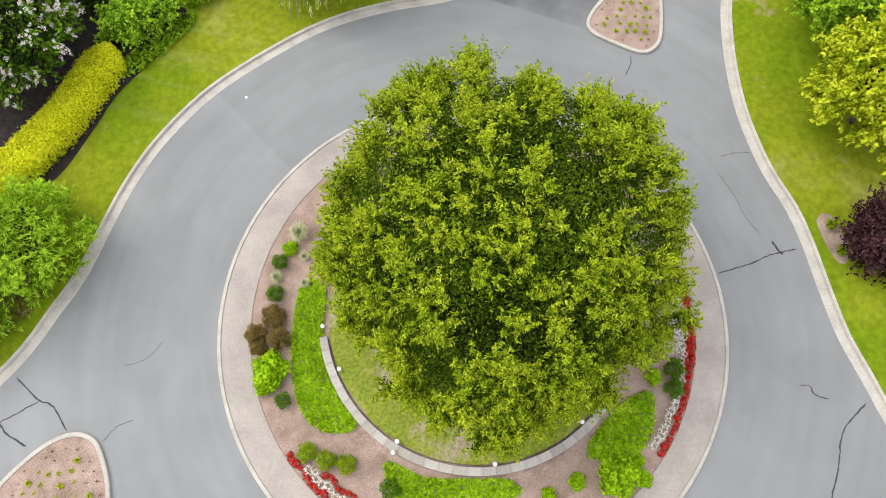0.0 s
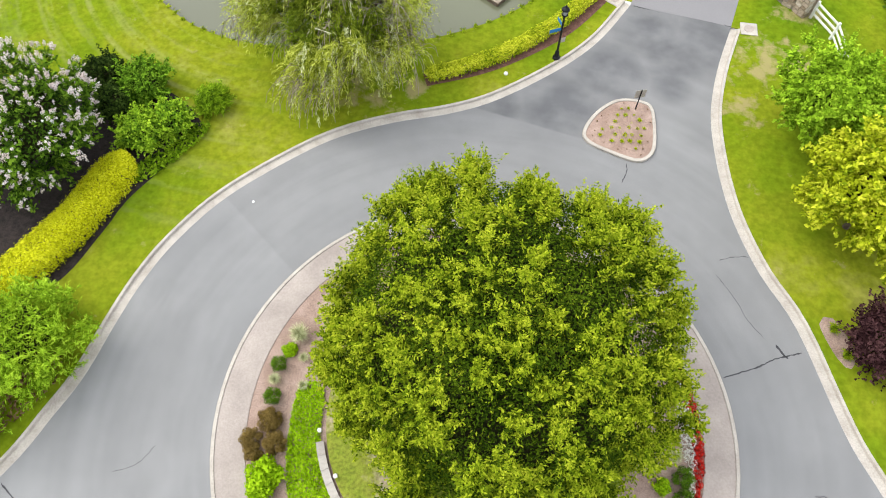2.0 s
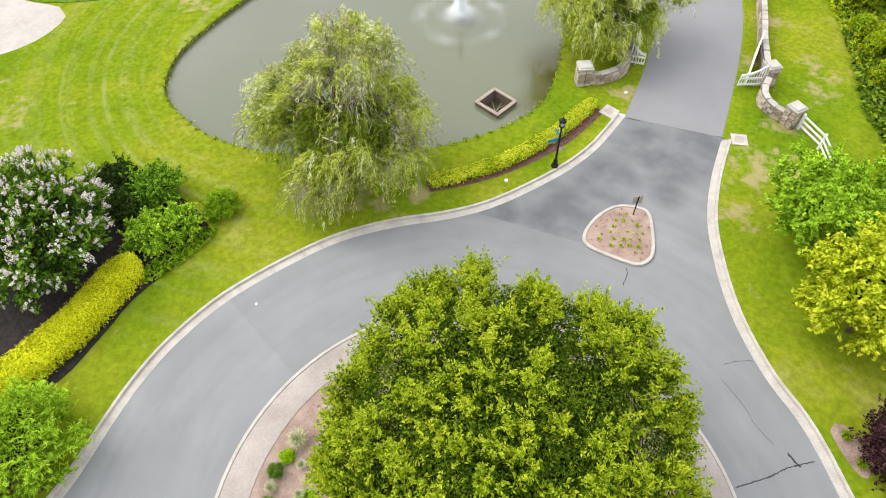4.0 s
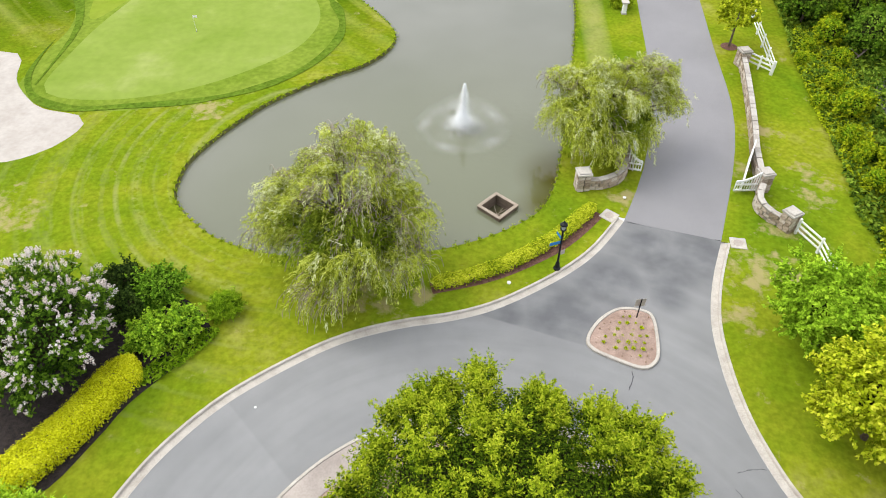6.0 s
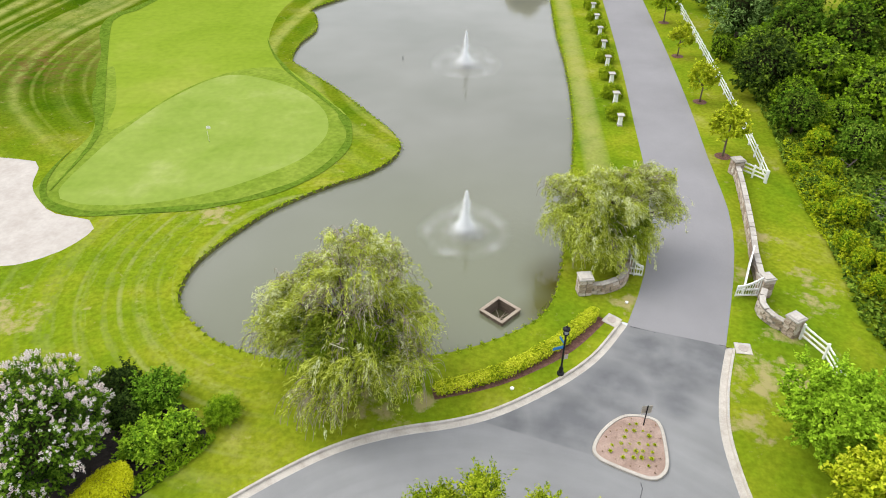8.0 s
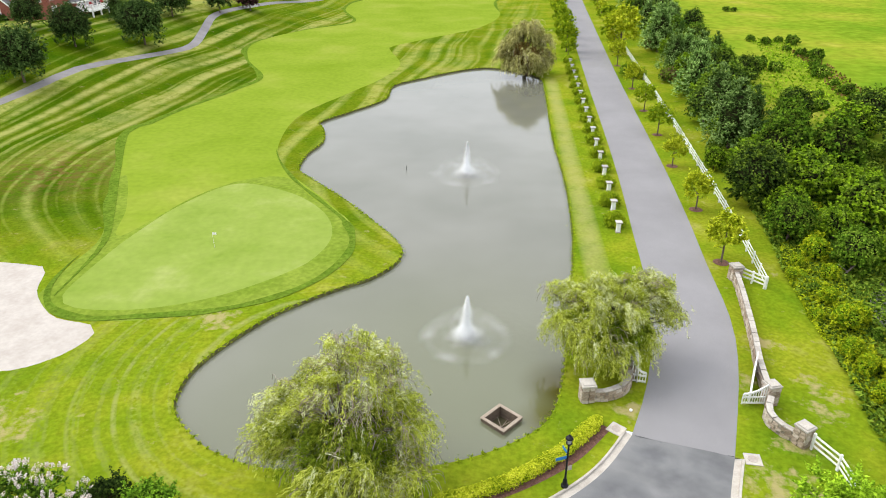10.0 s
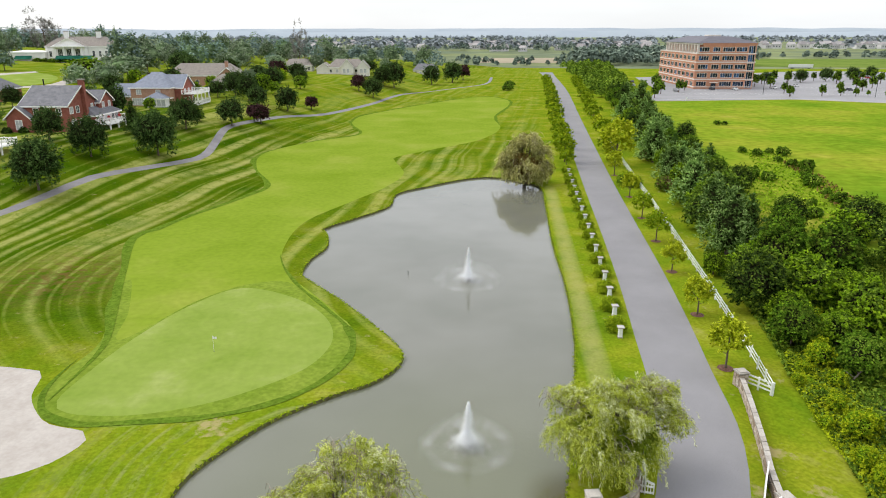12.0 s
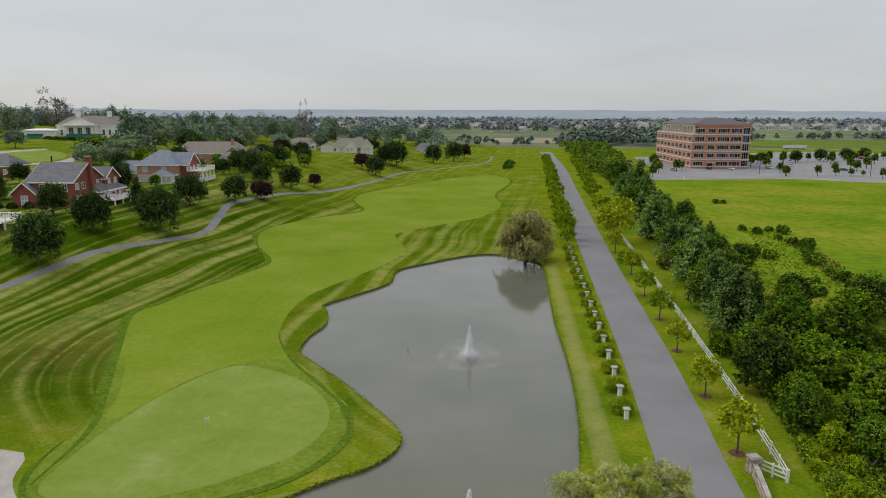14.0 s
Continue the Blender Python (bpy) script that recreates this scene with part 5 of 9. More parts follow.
for x, y in ((-4.4, 4.85), (-1.85, 1.85), (2.2, 0.95), (5.9, 2.65), (-5.2, 6.7), (-2.0, 1.4)):
    ob = new("garden_light", spot_me)
    ob.matrix_basis = Matrix.Translation((x, y, 0.568 if abs(math.hypot(x - 1.52, y - 7.41) - 6.83) < 0.25 else 0.44)) @ Matrix.Rotation(0.3, 4, "X")
    tagged(ob, "small white garden light by the stone wall", "light", "garden lights")

# ---------------- traffic islands ----------------
rng = np.random.default_rng(23)
small_fern = tuft_mesh(rng, 60, 0.26, 0.22, 0.04, LEAF_HEDGE)
twig = tuft_mesh(rng, 14, 0.12, 0.14, 0.025, LEAF_BROWN)
for nm, line, lab in (("traffic_island_north", ISLE_N, "rounded triangular traffic island with pale kerb"), ("traffic_island_west", ISLE_W, "rounded triangular traffic island with pale kerb")):
    if np.sum((np.roll(line, -1, 0)[:, 0] - line[:, 0]) * (np.roll(line, -1, 0)[:, 1] + line[:, 1])) > 0:
        line = line[::-1]
    vv, ff = sweep(line, [(0.0, -0.02), (0.0, 0.12), (0.03, 0.15), (0.18, 0.15), (0.2, 0.08)], True)
    root = tagged(new(nm, mesh_of(nm, vv, ff, CONCRETE)), lab, "traffic island", kind="structure")
    part("mulch", disc_mesh("mulch", offset(line, 0.19, True), 0.10, 0.2, SOIL, 4), SOIL, root, "brown mulch bed")
    c = line.mean(0)
    n = 0
    for i in range(11):
        for j in range(11):
            p = np.array((c[0] - 2.3 + i * 0.46 + (j % 2) * 0.2 + rng.normal() * 0.05, c[1] - 2.3 + j * 0.46 + rng.normal() * 0.05))
            if not inside(c + (line - c) * 0.84, p[None])[0]:
                continue
            edge = not inside(c + (line - c) * 0.66, p[None])[0]
            me = twig if edge or rng.random() < 0.25 else small_fern
            s = 0.35 + 0.45 * rng.random()
            ob = new("young_shrub" if me is twig else "small_fern", me)
            ob.matrix_basis = Matrix.Translation((p[0], p[1], 0.13)) @ Matrix.Rotation(rng.random() * 6, 4, "Z") @ Matrix.Diagonal((s, s, s, 1))
            tagged(ob, "tiny brown young shrub in mulch" if me is twig else "small lime-green fern in mulch", "plant", "plants on the traffic islands")


def sign_post(x, y, turn):
    t = thing("road_sign", "grey back of a small road sign on a dark post", "road sign", at=Matrix.Translation((x, y, 0.12)) @ Matrix.Rotation(turn, 4, "Z"))
    part("post", tube([(0, 0, -0.1), (0, 0, 1.6)], [0.035, 0.035], 8), BLACK, t)
    part("plate", box(-0.3, 0.04, 0.95, 0.3, 0.055, 1.55, 0.004), CONCRETE, t, "plain grey sign plate")


sign_post(10.7, 24.75, radians(8))


# ---------------- shrubs west of the road ----------------
rng = np.random.default_rng(31)
SHADE_BED = [(-22.6, 12.4), (-19.0, 13.6), (-17.3, 16.5), (-16.4, 18.6), (-14.8, 20.8), (-13.6, 22.4), (-13.4, 23.6), (-15.5, 25.8), (-18.5, 26.6), (-24, 25), (-26, 18)]
tagged(new("shrub_bed", mesh_of("shrub_bed", [(*q, LAWN + 0.012) for q in spline(SHADE_BED, True, 0.6)], [tuple(range(len(spline(SHADE_BED, True, 0.6))))], SHADED_MULCH)), "near-black mulch under the shrubs, shade in its colour", "planting bed", kind="structure")


def flowering_tree(rng, at):
    t = thing("crape_myrtle", "dark green crape myrtle covered in pale pink-white blossom", "tree", at=at)
    part("trunk", trunk_mesh(rng, 2.2, 0.12, 1.6, 7), BARK, t)
    cl = crown_clumps(rng, 3.75, 4.1, 2.5, 130, 0.45, 0.8, -0.8, 0.1, 0.15)
    part("crown", shoot_crown(rng, cl, 11, 13, 0.2, 0.5, (LEAF_CRAPE_SHADE, LEAF_CRAPE), (2.6, 2.9, 1.7, -0.8), 1.15, 0.95, 0.5), None, t, at=Matrix.Translation((0, 0, 2.9)))
    fl = []
    for x, y, z, r in cl:
        if z < -0.9:
            continue
        for k in range(11 if z > 0.4 else 5):
            d = np.array((x / 3.7, y / 4.1, z / 2.5 + 0.3)) + rng.normal(size=3) * 0.5
            d /= np.linalg.norm(d)
            g = 0.055 + 0.06 * rng.random()
            for q in range(3):
                fl.append((x + d[0] * (r * 0.95 + q * 0.08), y + d[1] * (r * 0.95 + q * 0.08), z + d[2] * (r * 0.95 + q * 0.08), g * (1 - 0.25 * q)))
    c, nn = clump_leaves(rng, fl, 260, 0.07, 0.3, 1.2)
    part("blossom", leaf_cloud("blossom", c, nn, 0.07, 0.05, PETAL_PINK, rng), None, t, "pale pink-white flower clusters", at=Matrix.Translation((0, 0, 2.9)))


EMERALD = leafy("emerald_leaves", (0.07, 0.16, 0.012), (0.13, 0.27, 0.016), (0.23, 0.39, 0.026), 0.25)
# darker copy of the crape green: shade between the leaves as colour
LEAF_CRAPE_SHADE = leafy("shaded_crape_leaves", (0.012, 0.03, 0.004), (0.03, 0.07, 0.006), (0.06, 0.12, 0.010), 0.1)
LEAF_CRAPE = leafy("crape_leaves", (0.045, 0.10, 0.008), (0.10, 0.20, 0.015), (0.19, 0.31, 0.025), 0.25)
PETAL_PINK = leafy("pink_petals", (0.50, 0.42, 0.40), (0.64, 0.55, 0.53), (0.76, 0.68, 0.66), 0.25, 0.6, 1.35)
flowering_tree(rng, place(-21.3, 21.2))


def big_shrub(rng, name, label, x, y, r, h, leaf, mats, lobes, lumpy=0.12, group=""):
    """A leafy shrub of shoots over a low dome."""
    cl = [(a, b, max(c + h * 0.45, 0.15), q) for a, b, c, q in crown_clumps(rng, r * 0.85, r * 0.85, h * 0.42, lobes, r * 0.26, r * 0.42, -0.8, lumpy, 0.15)]
    me = shoot_crown(rng, cl, 9, 15, leaf, 0.55, mats, (r * 0.62, r * 0.62, h * 0.32, -0.9), 1.15, 0.95, 0.6)
    me.name = name
    return shrub(name, label, me, place(x, y), group)


big_shrub(rng, "evergreen_shrub", "dark green evergreen shrub in shade", -18.9, 26.0, 1.6, 2.5, 0.17, (LEAF_DARK, LEAF_DARK), 40)
big_shrub(rng, "evergreen_shrub", "dark green evergreen shrub in shade", -18.1, 24.4, 1.3, 2.1, 0.17, (LEAF_DARK, LEAF_DARK), 34)
big_shrub(rng, "leafy_shrub", "rounded mid-green leafy shrub behind", -16.7, 25.7, 1.7, 2.3, 0.16, (LEAF_MID, EMERALD), 46, 0.2, "green shrubs west of the road")
big_shrub(rng, "leafy_shrub", "rounded bright green shrub in front", -16.2, 22.4, 1.55, 1.9, 0.16, (EMERALD, LEAF_SPRING), 42, 0.2, "green shrubs west of the road")
big_shrub(rng, "leafy_shrub", "rounded bright green shrub in front", -14.7, 23.3, 1.35, 1.8, 0.16, (EMERALD, LEAF_SPRING), 38, 0.2, "green shrubs west of the road")
ob = new("fountain_grass", shoot_crown(rng, [(a, b, max(0.2, c + 0.45), q) for a, b, c, q in crown_clumps(rng, 0.85, 0.85, 0.4, 34, 0.4, 0.55, -0.5, 0.08)], 12, 14, 0.34, 0.1, (LEAF_MID, LEAF_FRESH), (0.6, 0.6, 0.35, -0.9), 1.3, 0.9, 0.5))
ob.matrix_basis = place(-12.9, 24.9)
tagged(ob, "mound of green fountain grass", "ornamental grass")
ground_cover("low_planting", "low green planting along the mulch edge", [(-16.0, 19.6), (-14.2, 21.2), (-12.9, 23.0), (-13.3, 23.6), (-15.0, 21.9), (-16.6, 20.4)], rng, 160, LEAF_FRESH, 0.3, 0.06, lambda x, y: LAWN)


def clipped_hedge(rng, name, label, line, r, h, mat, leaf=0.11, per=420):
    """A clipped hedge along a line: leaves over a rounded bank, with a dark body within."""
    q = spline(line, False, 0.25)
    cs, ns = [], []
    t = np.gradient(q, axis=0)
    t /= np.linalg.norm(t, axis=1)[:, None]
    n = int(per * len(q) * 0.25 * (2 * h + 2 * r))
    i = rng.integers(0, len(q), n)
    a = rng.random(n) * math.pi
    wob = 1 + 0.05 * np.sin(i * 0.45 + 2 * a) + 0.06 * rng.normal(size=n)
    endf = np.minimum(1, np.sqrt(np.minimum(i, len(q) - 1 - i) * 0.25 / r + 0.12))
    ca, sa = np.cos(a), np.sin(a)
    ca, sa = np.sign(ca) * np.abs(ca) ** 0.6, sa ** 0.6
    flat = rng.random(n) < 0.5
    u = rng.random(n) * 2 - 1
    ca, sa = np.where(flat, u, ca), np.where(flat, (1 - np.abs(u) ** 4) ** 0.4, sa)
    side = np.stack([-t[i, 1], t[i, 0]], 1)
    c = np.column_stack([q[i] + t[i] * (rng.random((n, 1)) - 0.5) * 0.3 + side * (ca * r * wob * endf)[:, None] + rng.normal(size=(n, 2)) * 0.05, LAWN + 0.05 + sa * h * wob * (0.75 + 0.25 * endf)])
    nn = np.column_stack([side * ca[:, None], sa + 0.3]) + rng.normal(size=(n, 3)) * 0.4
    ob = thing(name, label, "hedge")
    part("foliage", leaf_cloud("foliage", c, nn, leaf, leaf * 0.6, mat, rng), None, ob)
    bm = bmesh.new()
    rings = []
    for j, (p, d) in enumerate(zip(q, t)):
        e = 0.6 * min(1, math.sqrt(min(j, len(q) - 1 - j) * 0.25 / r + 0.05))
        s = np.array((-d[1], d[0])) * r * e
        rings.append([bm.verts.new((p[0] + s[0] * k, p[1] + s[1] * k, LAWN + z * h * e)) for k, z in ((-1, 0), (-0.9, 0.7), (-0.5, 0.95), (0.5, 0.95), (0.9, 0.7), (1, 0))])
    for u, w in zip(rings, rings[1:]):
        for k in range(5):
            bm.faces.new((u[k], u[k + 1], w[k + 1], w[k]))
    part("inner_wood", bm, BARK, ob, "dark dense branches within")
    return ob


clipped_hedge(rng, "gold_hedge", "clipped golden-yellow hedge beside the mulch bed", [(-16.9, 20.9), (-17.3, 19.6), (-18.2, 17.6), (-19.2, 15.9), (-20.4, 14.3), (-22.0, 12.9)], 1.0, 1.05, LEAF_GOLD, 0.10, 900)
clipped_hedge(rng, "low_hedge", "low lime-green clipped hedge along the pond road", [(-0.9, 27.0), (2.0, 28.0), (4.4, 29.35), (7.05, 31.45), (9.45, 34.1)], 0.42, 0.55, LEAF_LOWHEDGE, 0.13, 520)
strip = spline([(-1.1, 26.8), (2.0, 27.7), (4.6, 29.0), (7.4, 31.0), (9.9, 33.8)], False, 0.5)
vv, ff = sweep(strip, [(-0.42, LAWN + 0.012), (0.5, LAWN + 0.012)])
tagged(new("hedge_bed", mesh_of("hedge_bed", vv, ff[:-2], MULCH)), "brown mulch strip under the low hedge", "planting bed", kind="structure")
for x, y, r in ((-18.7, 10.4, 2.7), (-22.0, 7.2, 2.5)):
    m = shoot_crown(rng, crown_clumps(rng, r, r * 1.05, 1.7, 90, 0.4, 0.7, -0.8, 0.2), 11, 15, 0.22, 0.2, (LEAF_FRESH, LEAF_SPRING), (r * 0.6, r * 0.6, 1.0, -0.8), 1.4, 1.0, 0.5)
    tree("airy_shrub", "loose fresh green shrub overhanging the kerb", place(x, y), m, trunk_mesh(rng, 1.2, 0.07, 1.2, 7), "shrub", crown_z=1.6)
ground_cover("weedy_edge", "brown-green weeds by the kerb", [(-20.5, 5.5), (-17.9, 8.0), (-17.2, 9.6), (-19, 11), (-22.5, 8)], rng, 60, LEAF_BROWN, 0.25, 0.06, lambda x, y: LAWN)

# ---------------- trees east of the road ----------------
rng = np.random.default_rng(32)
m = shoot_crown(rng, crown_clumps(rng, 2.8, 2.8, 2.1, 90, 0.45, 0.75, -0.7, 0.16), 12, 18, 0.21, 0.5, (LEAF_SPRING, LEAF_SPRING), (1.9, 1.9, 1.3, -0.7), 1.2, 0.9, 0.4)
tree("shade_tree", "broad fresh green tree beside the white fence", place(20.2, 23.0), m, trunk_mesh(rng, 2.4, 0.14, 1.6, 7), crown_z=2.9)
m = shoot_crown(rng, crown_clumps(rng, 3.0, 3.3, 2.4, 95, 0.5, 0.85, -0.7, 0.16), 12, 18, 0.23, 0.5, (LEAF_HEDGE, LEAF_LOWHEDGE), (2.0, 2.2, 1.5, -0.7), 1.2, 0.9, 0.3)
tree("golden_tree", "bright yellow-green leafy tree", place(20.4, 17.2), m, trunk_mesh(rng, 2.4, 0.13, 1.6, 7), crown_z=3.2)
big_shrub(rng, "purple_shrub", "dark purple-leaved shrub by the lawn", 20.3, 10.6, 2.3, 2.6, 0.17, (LEAF_RED, LEAF_RED), 70, 0.1)
plume2 = tuft_mesh(rng, 160, 0.4, 0.45, 0.03, LEAF_LIME)
for x, y in ((18.25, 11.6), (18.5, 10.3)):
    shrub("grass_clump", "pale green grass clump on a bare patch", plume2, place(x, y), "", "ornamental grass")
tagged(new("bare_patch", mesh_of("bare_patch", [(*q, LAWN + 0.01) for q in spline([(17.7, 11.9), (18.4, 12.2), (19.0, 10.6), (18.6, 9.7), (18.1, 10.2)], True, 0.3)], [tuple(range(len(spline([(17.7, 11.9), (18.4, 12.2), (19.0, 10.6), (18.6, 9.7), (18.1, 10.2)], True, 0.3))))], SOIL)), "bare soil patch by the purple shrub", "soil", kind="structure")

# ---------------- the tree belt beyond the white fence ----------------
rng = np.random.default_rng(33)


def pine_crown(rng, r, h, mat, mat2=None, leaf=0.36, whorls=8):
    """Tiers of boughs with upturned tufts of needles, narrower to the top."""
    lobes = []
    for k in range(whorls):
        f = k / (whorls - 1)
        rr = r * (1 - 0.86 * f ** 1.15)
        n = max(2, int(8 * (1 - f) + 2.5))
        for j in range(n):
            a = j * 6.283 / n + k * 0.7 + rng.normal() * 0.22
            for q in (0.5, 0.95):
                d = rr * q * (0.82 + 0.34 * rng.random())
                lobes.append((math.cos(a) * d, math.sin(a) * d, h * (0.14 + 0.8 * f) + 0.12 * d + rng.normal() * 0.2, r * (0.27 - 0.1 * f)))
    d = DETAIL[0]
    return shoot_crown(rng, lobes, 7 if d > 0.5 else 5, max(5, int(14 * d)), leaf / d ** 0.35, 0.26, (mat, mat2 or mat), (r * 0.42, r * 0.42, h * 0.36, -0.9), 1.25, 0.8, 0.9)


DETAIL = [1.0]


def broad(rng, r, h, mat, mat2, lobes=54, leaf=0.34, low=-0.7, airy=False, inner=None):
    """A broad crown of leafy shoots; DETAIL thins it for far trees and makes its leaves larger."""
    d = DETAIL[0]
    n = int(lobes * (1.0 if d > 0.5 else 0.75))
    # the heart below is the dark core that paints the crown's shade
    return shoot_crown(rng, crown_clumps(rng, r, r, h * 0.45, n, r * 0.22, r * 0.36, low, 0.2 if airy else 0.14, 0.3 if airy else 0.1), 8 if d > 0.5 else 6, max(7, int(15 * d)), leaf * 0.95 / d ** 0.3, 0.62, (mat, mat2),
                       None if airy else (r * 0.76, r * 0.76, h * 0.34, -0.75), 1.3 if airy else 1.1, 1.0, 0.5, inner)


# first material: inner leaves, usually darker for shade; second: lighter, lit tips
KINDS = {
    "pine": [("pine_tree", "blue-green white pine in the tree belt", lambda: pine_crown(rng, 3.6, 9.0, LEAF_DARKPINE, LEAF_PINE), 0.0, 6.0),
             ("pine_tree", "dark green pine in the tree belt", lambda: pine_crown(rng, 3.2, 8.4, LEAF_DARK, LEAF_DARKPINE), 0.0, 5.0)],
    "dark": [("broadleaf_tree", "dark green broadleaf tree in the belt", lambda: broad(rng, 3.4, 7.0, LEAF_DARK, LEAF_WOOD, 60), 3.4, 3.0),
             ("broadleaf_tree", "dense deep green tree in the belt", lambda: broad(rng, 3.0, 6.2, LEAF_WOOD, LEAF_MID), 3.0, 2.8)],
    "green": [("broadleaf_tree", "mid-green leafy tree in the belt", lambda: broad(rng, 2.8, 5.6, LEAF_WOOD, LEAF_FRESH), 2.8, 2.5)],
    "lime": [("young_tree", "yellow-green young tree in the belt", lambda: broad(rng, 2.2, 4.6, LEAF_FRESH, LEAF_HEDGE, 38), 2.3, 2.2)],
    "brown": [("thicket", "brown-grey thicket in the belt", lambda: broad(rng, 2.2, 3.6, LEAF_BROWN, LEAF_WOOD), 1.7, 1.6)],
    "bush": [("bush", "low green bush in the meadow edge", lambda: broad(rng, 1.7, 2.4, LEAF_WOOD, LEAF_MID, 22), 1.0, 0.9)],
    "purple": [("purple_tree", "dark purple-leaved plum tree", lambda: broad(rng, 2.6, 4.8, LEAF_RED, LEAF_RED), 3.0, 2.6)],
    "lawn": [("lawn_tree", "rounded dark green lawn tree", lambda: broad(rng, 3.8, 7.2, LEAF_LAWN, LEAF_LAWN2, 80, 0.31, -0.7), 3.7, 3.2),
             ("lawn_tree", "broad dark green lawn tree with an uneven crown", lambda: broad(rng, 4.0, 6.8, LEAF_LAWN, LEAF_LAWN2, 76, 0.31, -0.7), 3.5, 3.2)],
    "street": [("street_tree", "young green street tree in a mulch ring", lambda: broad(rng, 1.7, 3.4, LEAF_FRESH, LEAF_LIME2, 44, 0.26, -0.7, True), 3.1, 3.0)],
    "street_far": [("street_tree", "green street tree beside the drive", lambda: broad(rng, 1.9, 3.6, LEAF_MID, LEAF_LIME2, 38, 0.34, -0.8, True), 2.9, 2.6),
                   ("street_tree", "green street tree beside the drive", lambda: broad(rng, 1.8, 4.0, LEAF_FRESH, LEAF_LIME2, 38, 0.34, -0.8, True), 3.0, 2.6)],
    "street_lime": [("street_tree", "young yellow-green street tree in a mulch ring", lambda: broad(rng, 1.6, 3.2, LEAF_HEDGE, LEAF_LOWHEDGE, 44, 0.25, -0.7, True), 3.1, 3.0)],
}
# hill leaves greyed and blued: haze painted into their colour
HAZE_A = leafy("hazy_hill_leaves", (0.055, 0.085, 0.045), (0.095, 0.14, 0.07), (0.15, 0.20, 0.10), 0.3, 0.3, 2.05, 0.3)
HAZE_B = leafy("hazy_grey_leaves", (0.10, 0.13, 0.085), (0.15, 0.185, 0.12), (0.21, 0.245, 0.16), 0.3, 0.3, 2.05, 0.3)
HAZE_C = leafy("hazy_blue_leaves", (0.075, 0.12, 0.105), (0.12, 0.17, 0.15), (0.17, 0.225, 0.195), 0.3, 0.3, 2.05, 0.3)
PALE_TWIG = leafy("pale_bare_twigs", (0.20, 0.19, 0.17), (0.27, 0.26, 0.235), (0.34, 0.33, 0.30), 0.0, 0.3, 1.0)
KINDS["hazy"] = [("hill_tree", "tall tree on the hill, greyed for haze", lambda: broad(rng, 4.0, 9.0, HAZE_A, HAZE_B, 64, 0.42, -0.75, False, HAZE_A), 5.4, 4.4),
                 ("hill_tree", "tall tree on the hill, blued for haze", lambda: broad(rng, 4.0, 9.0, HAZE_A, HAZE_C, 64, 0.42, -0.75, False, HAZE_A), 5.4, 4.4)]
KINDS["lot"] = [("lot_tree", "dark green tree in a parking lot island", lambda: broad(rng, 1.7, 4.2, LEAF_WOOD, LEAF_MID, 26, 0.36), 2.9, 2.6)]
KINDS["pale"] = [("bare_tree", "tall pale half-bare tree on the skyline", lambda: shoot_crown(rng, crown_clumps(rng, 4.0, 4.0, 4.4, 70, 0.5, 1.0, -0.8, 0.3, 0.3), 9, 11, 0.4, 0.3, (PALE_TWIG, PALE_TWIG), None, 1.5, 0.9, 0.8), 5.4, 6.5)]
KINDS["spruce"] = [("spruce_tree", "dark narrow spruce on the skyline", lambda: pine_crown(rng, 3.0, 10.0, HAZE_C, HAZE_C, 0.6), 0.0, 9.0)]
PATTERN = collections.defaultdict(list)
SIZE = {"green": 0.85, "lime": 0.75, "brown": 0.9, "bush": 0.9, "street_far": 1.2}


def plant(kind, x, y, s=1.0, which=None, dz=0.0, sz=None, group="", label=""):
    """Stands a tree of a kind at a place; the first of each kind is built, the rest are copies of it."""
    i = (int(abs(x * 7 + y * 13)) if which is None else which) % len(KINDS[kind])
    name, lab, crown, cz, th = KINDS[kind][i]
    f = SIZE.get(kind, 1.0)
    at = place(x, y, s * f, (x * 1.7 + y * 0.9) % 6.28, dz, (sz or s) * f)
    known = {k: o for k, o in PATTERN[kind]}
    DETAIL[0] = 1.0 if y < 85 else 0.6 if y < 180 else 0.24
    i2 = (i, DETAIL[0])
    if i2 not in known:
        t = tree(name, lab, at, crown(), trunk_mesh(rng, th, 0.07 + 0.008 * th if kind.startswith("street") else 0.14 + 0.012 * th, th * (0.12 if kind in ("pine", "spruce") else 0.3), 5), "shrub" if kind in ("bush", "brown") else "tree", group, cz)
        PATTERN[kind].append((i2, t))
    else:
        p = known[i2].scale
        t = copy_thing(known[i2], at @ Matrix.Diagonal((1 / p[0], 1 / p[1], 1 / p[2], 1)))
    if group:
        t["group"] = group
    if label:
        t["label"] = label
    return t


BELT = "trees of the belt beyond the fence"
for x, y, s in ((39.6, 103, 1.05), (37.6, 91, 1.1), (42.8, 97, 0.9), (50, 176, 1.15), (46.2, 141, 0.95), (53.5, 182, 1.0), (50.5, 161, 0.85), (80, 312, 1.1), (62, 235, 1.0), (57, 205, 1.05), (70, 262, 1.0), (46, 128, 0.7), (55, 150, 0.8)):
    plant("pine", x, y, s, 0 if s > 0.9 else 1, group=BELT)
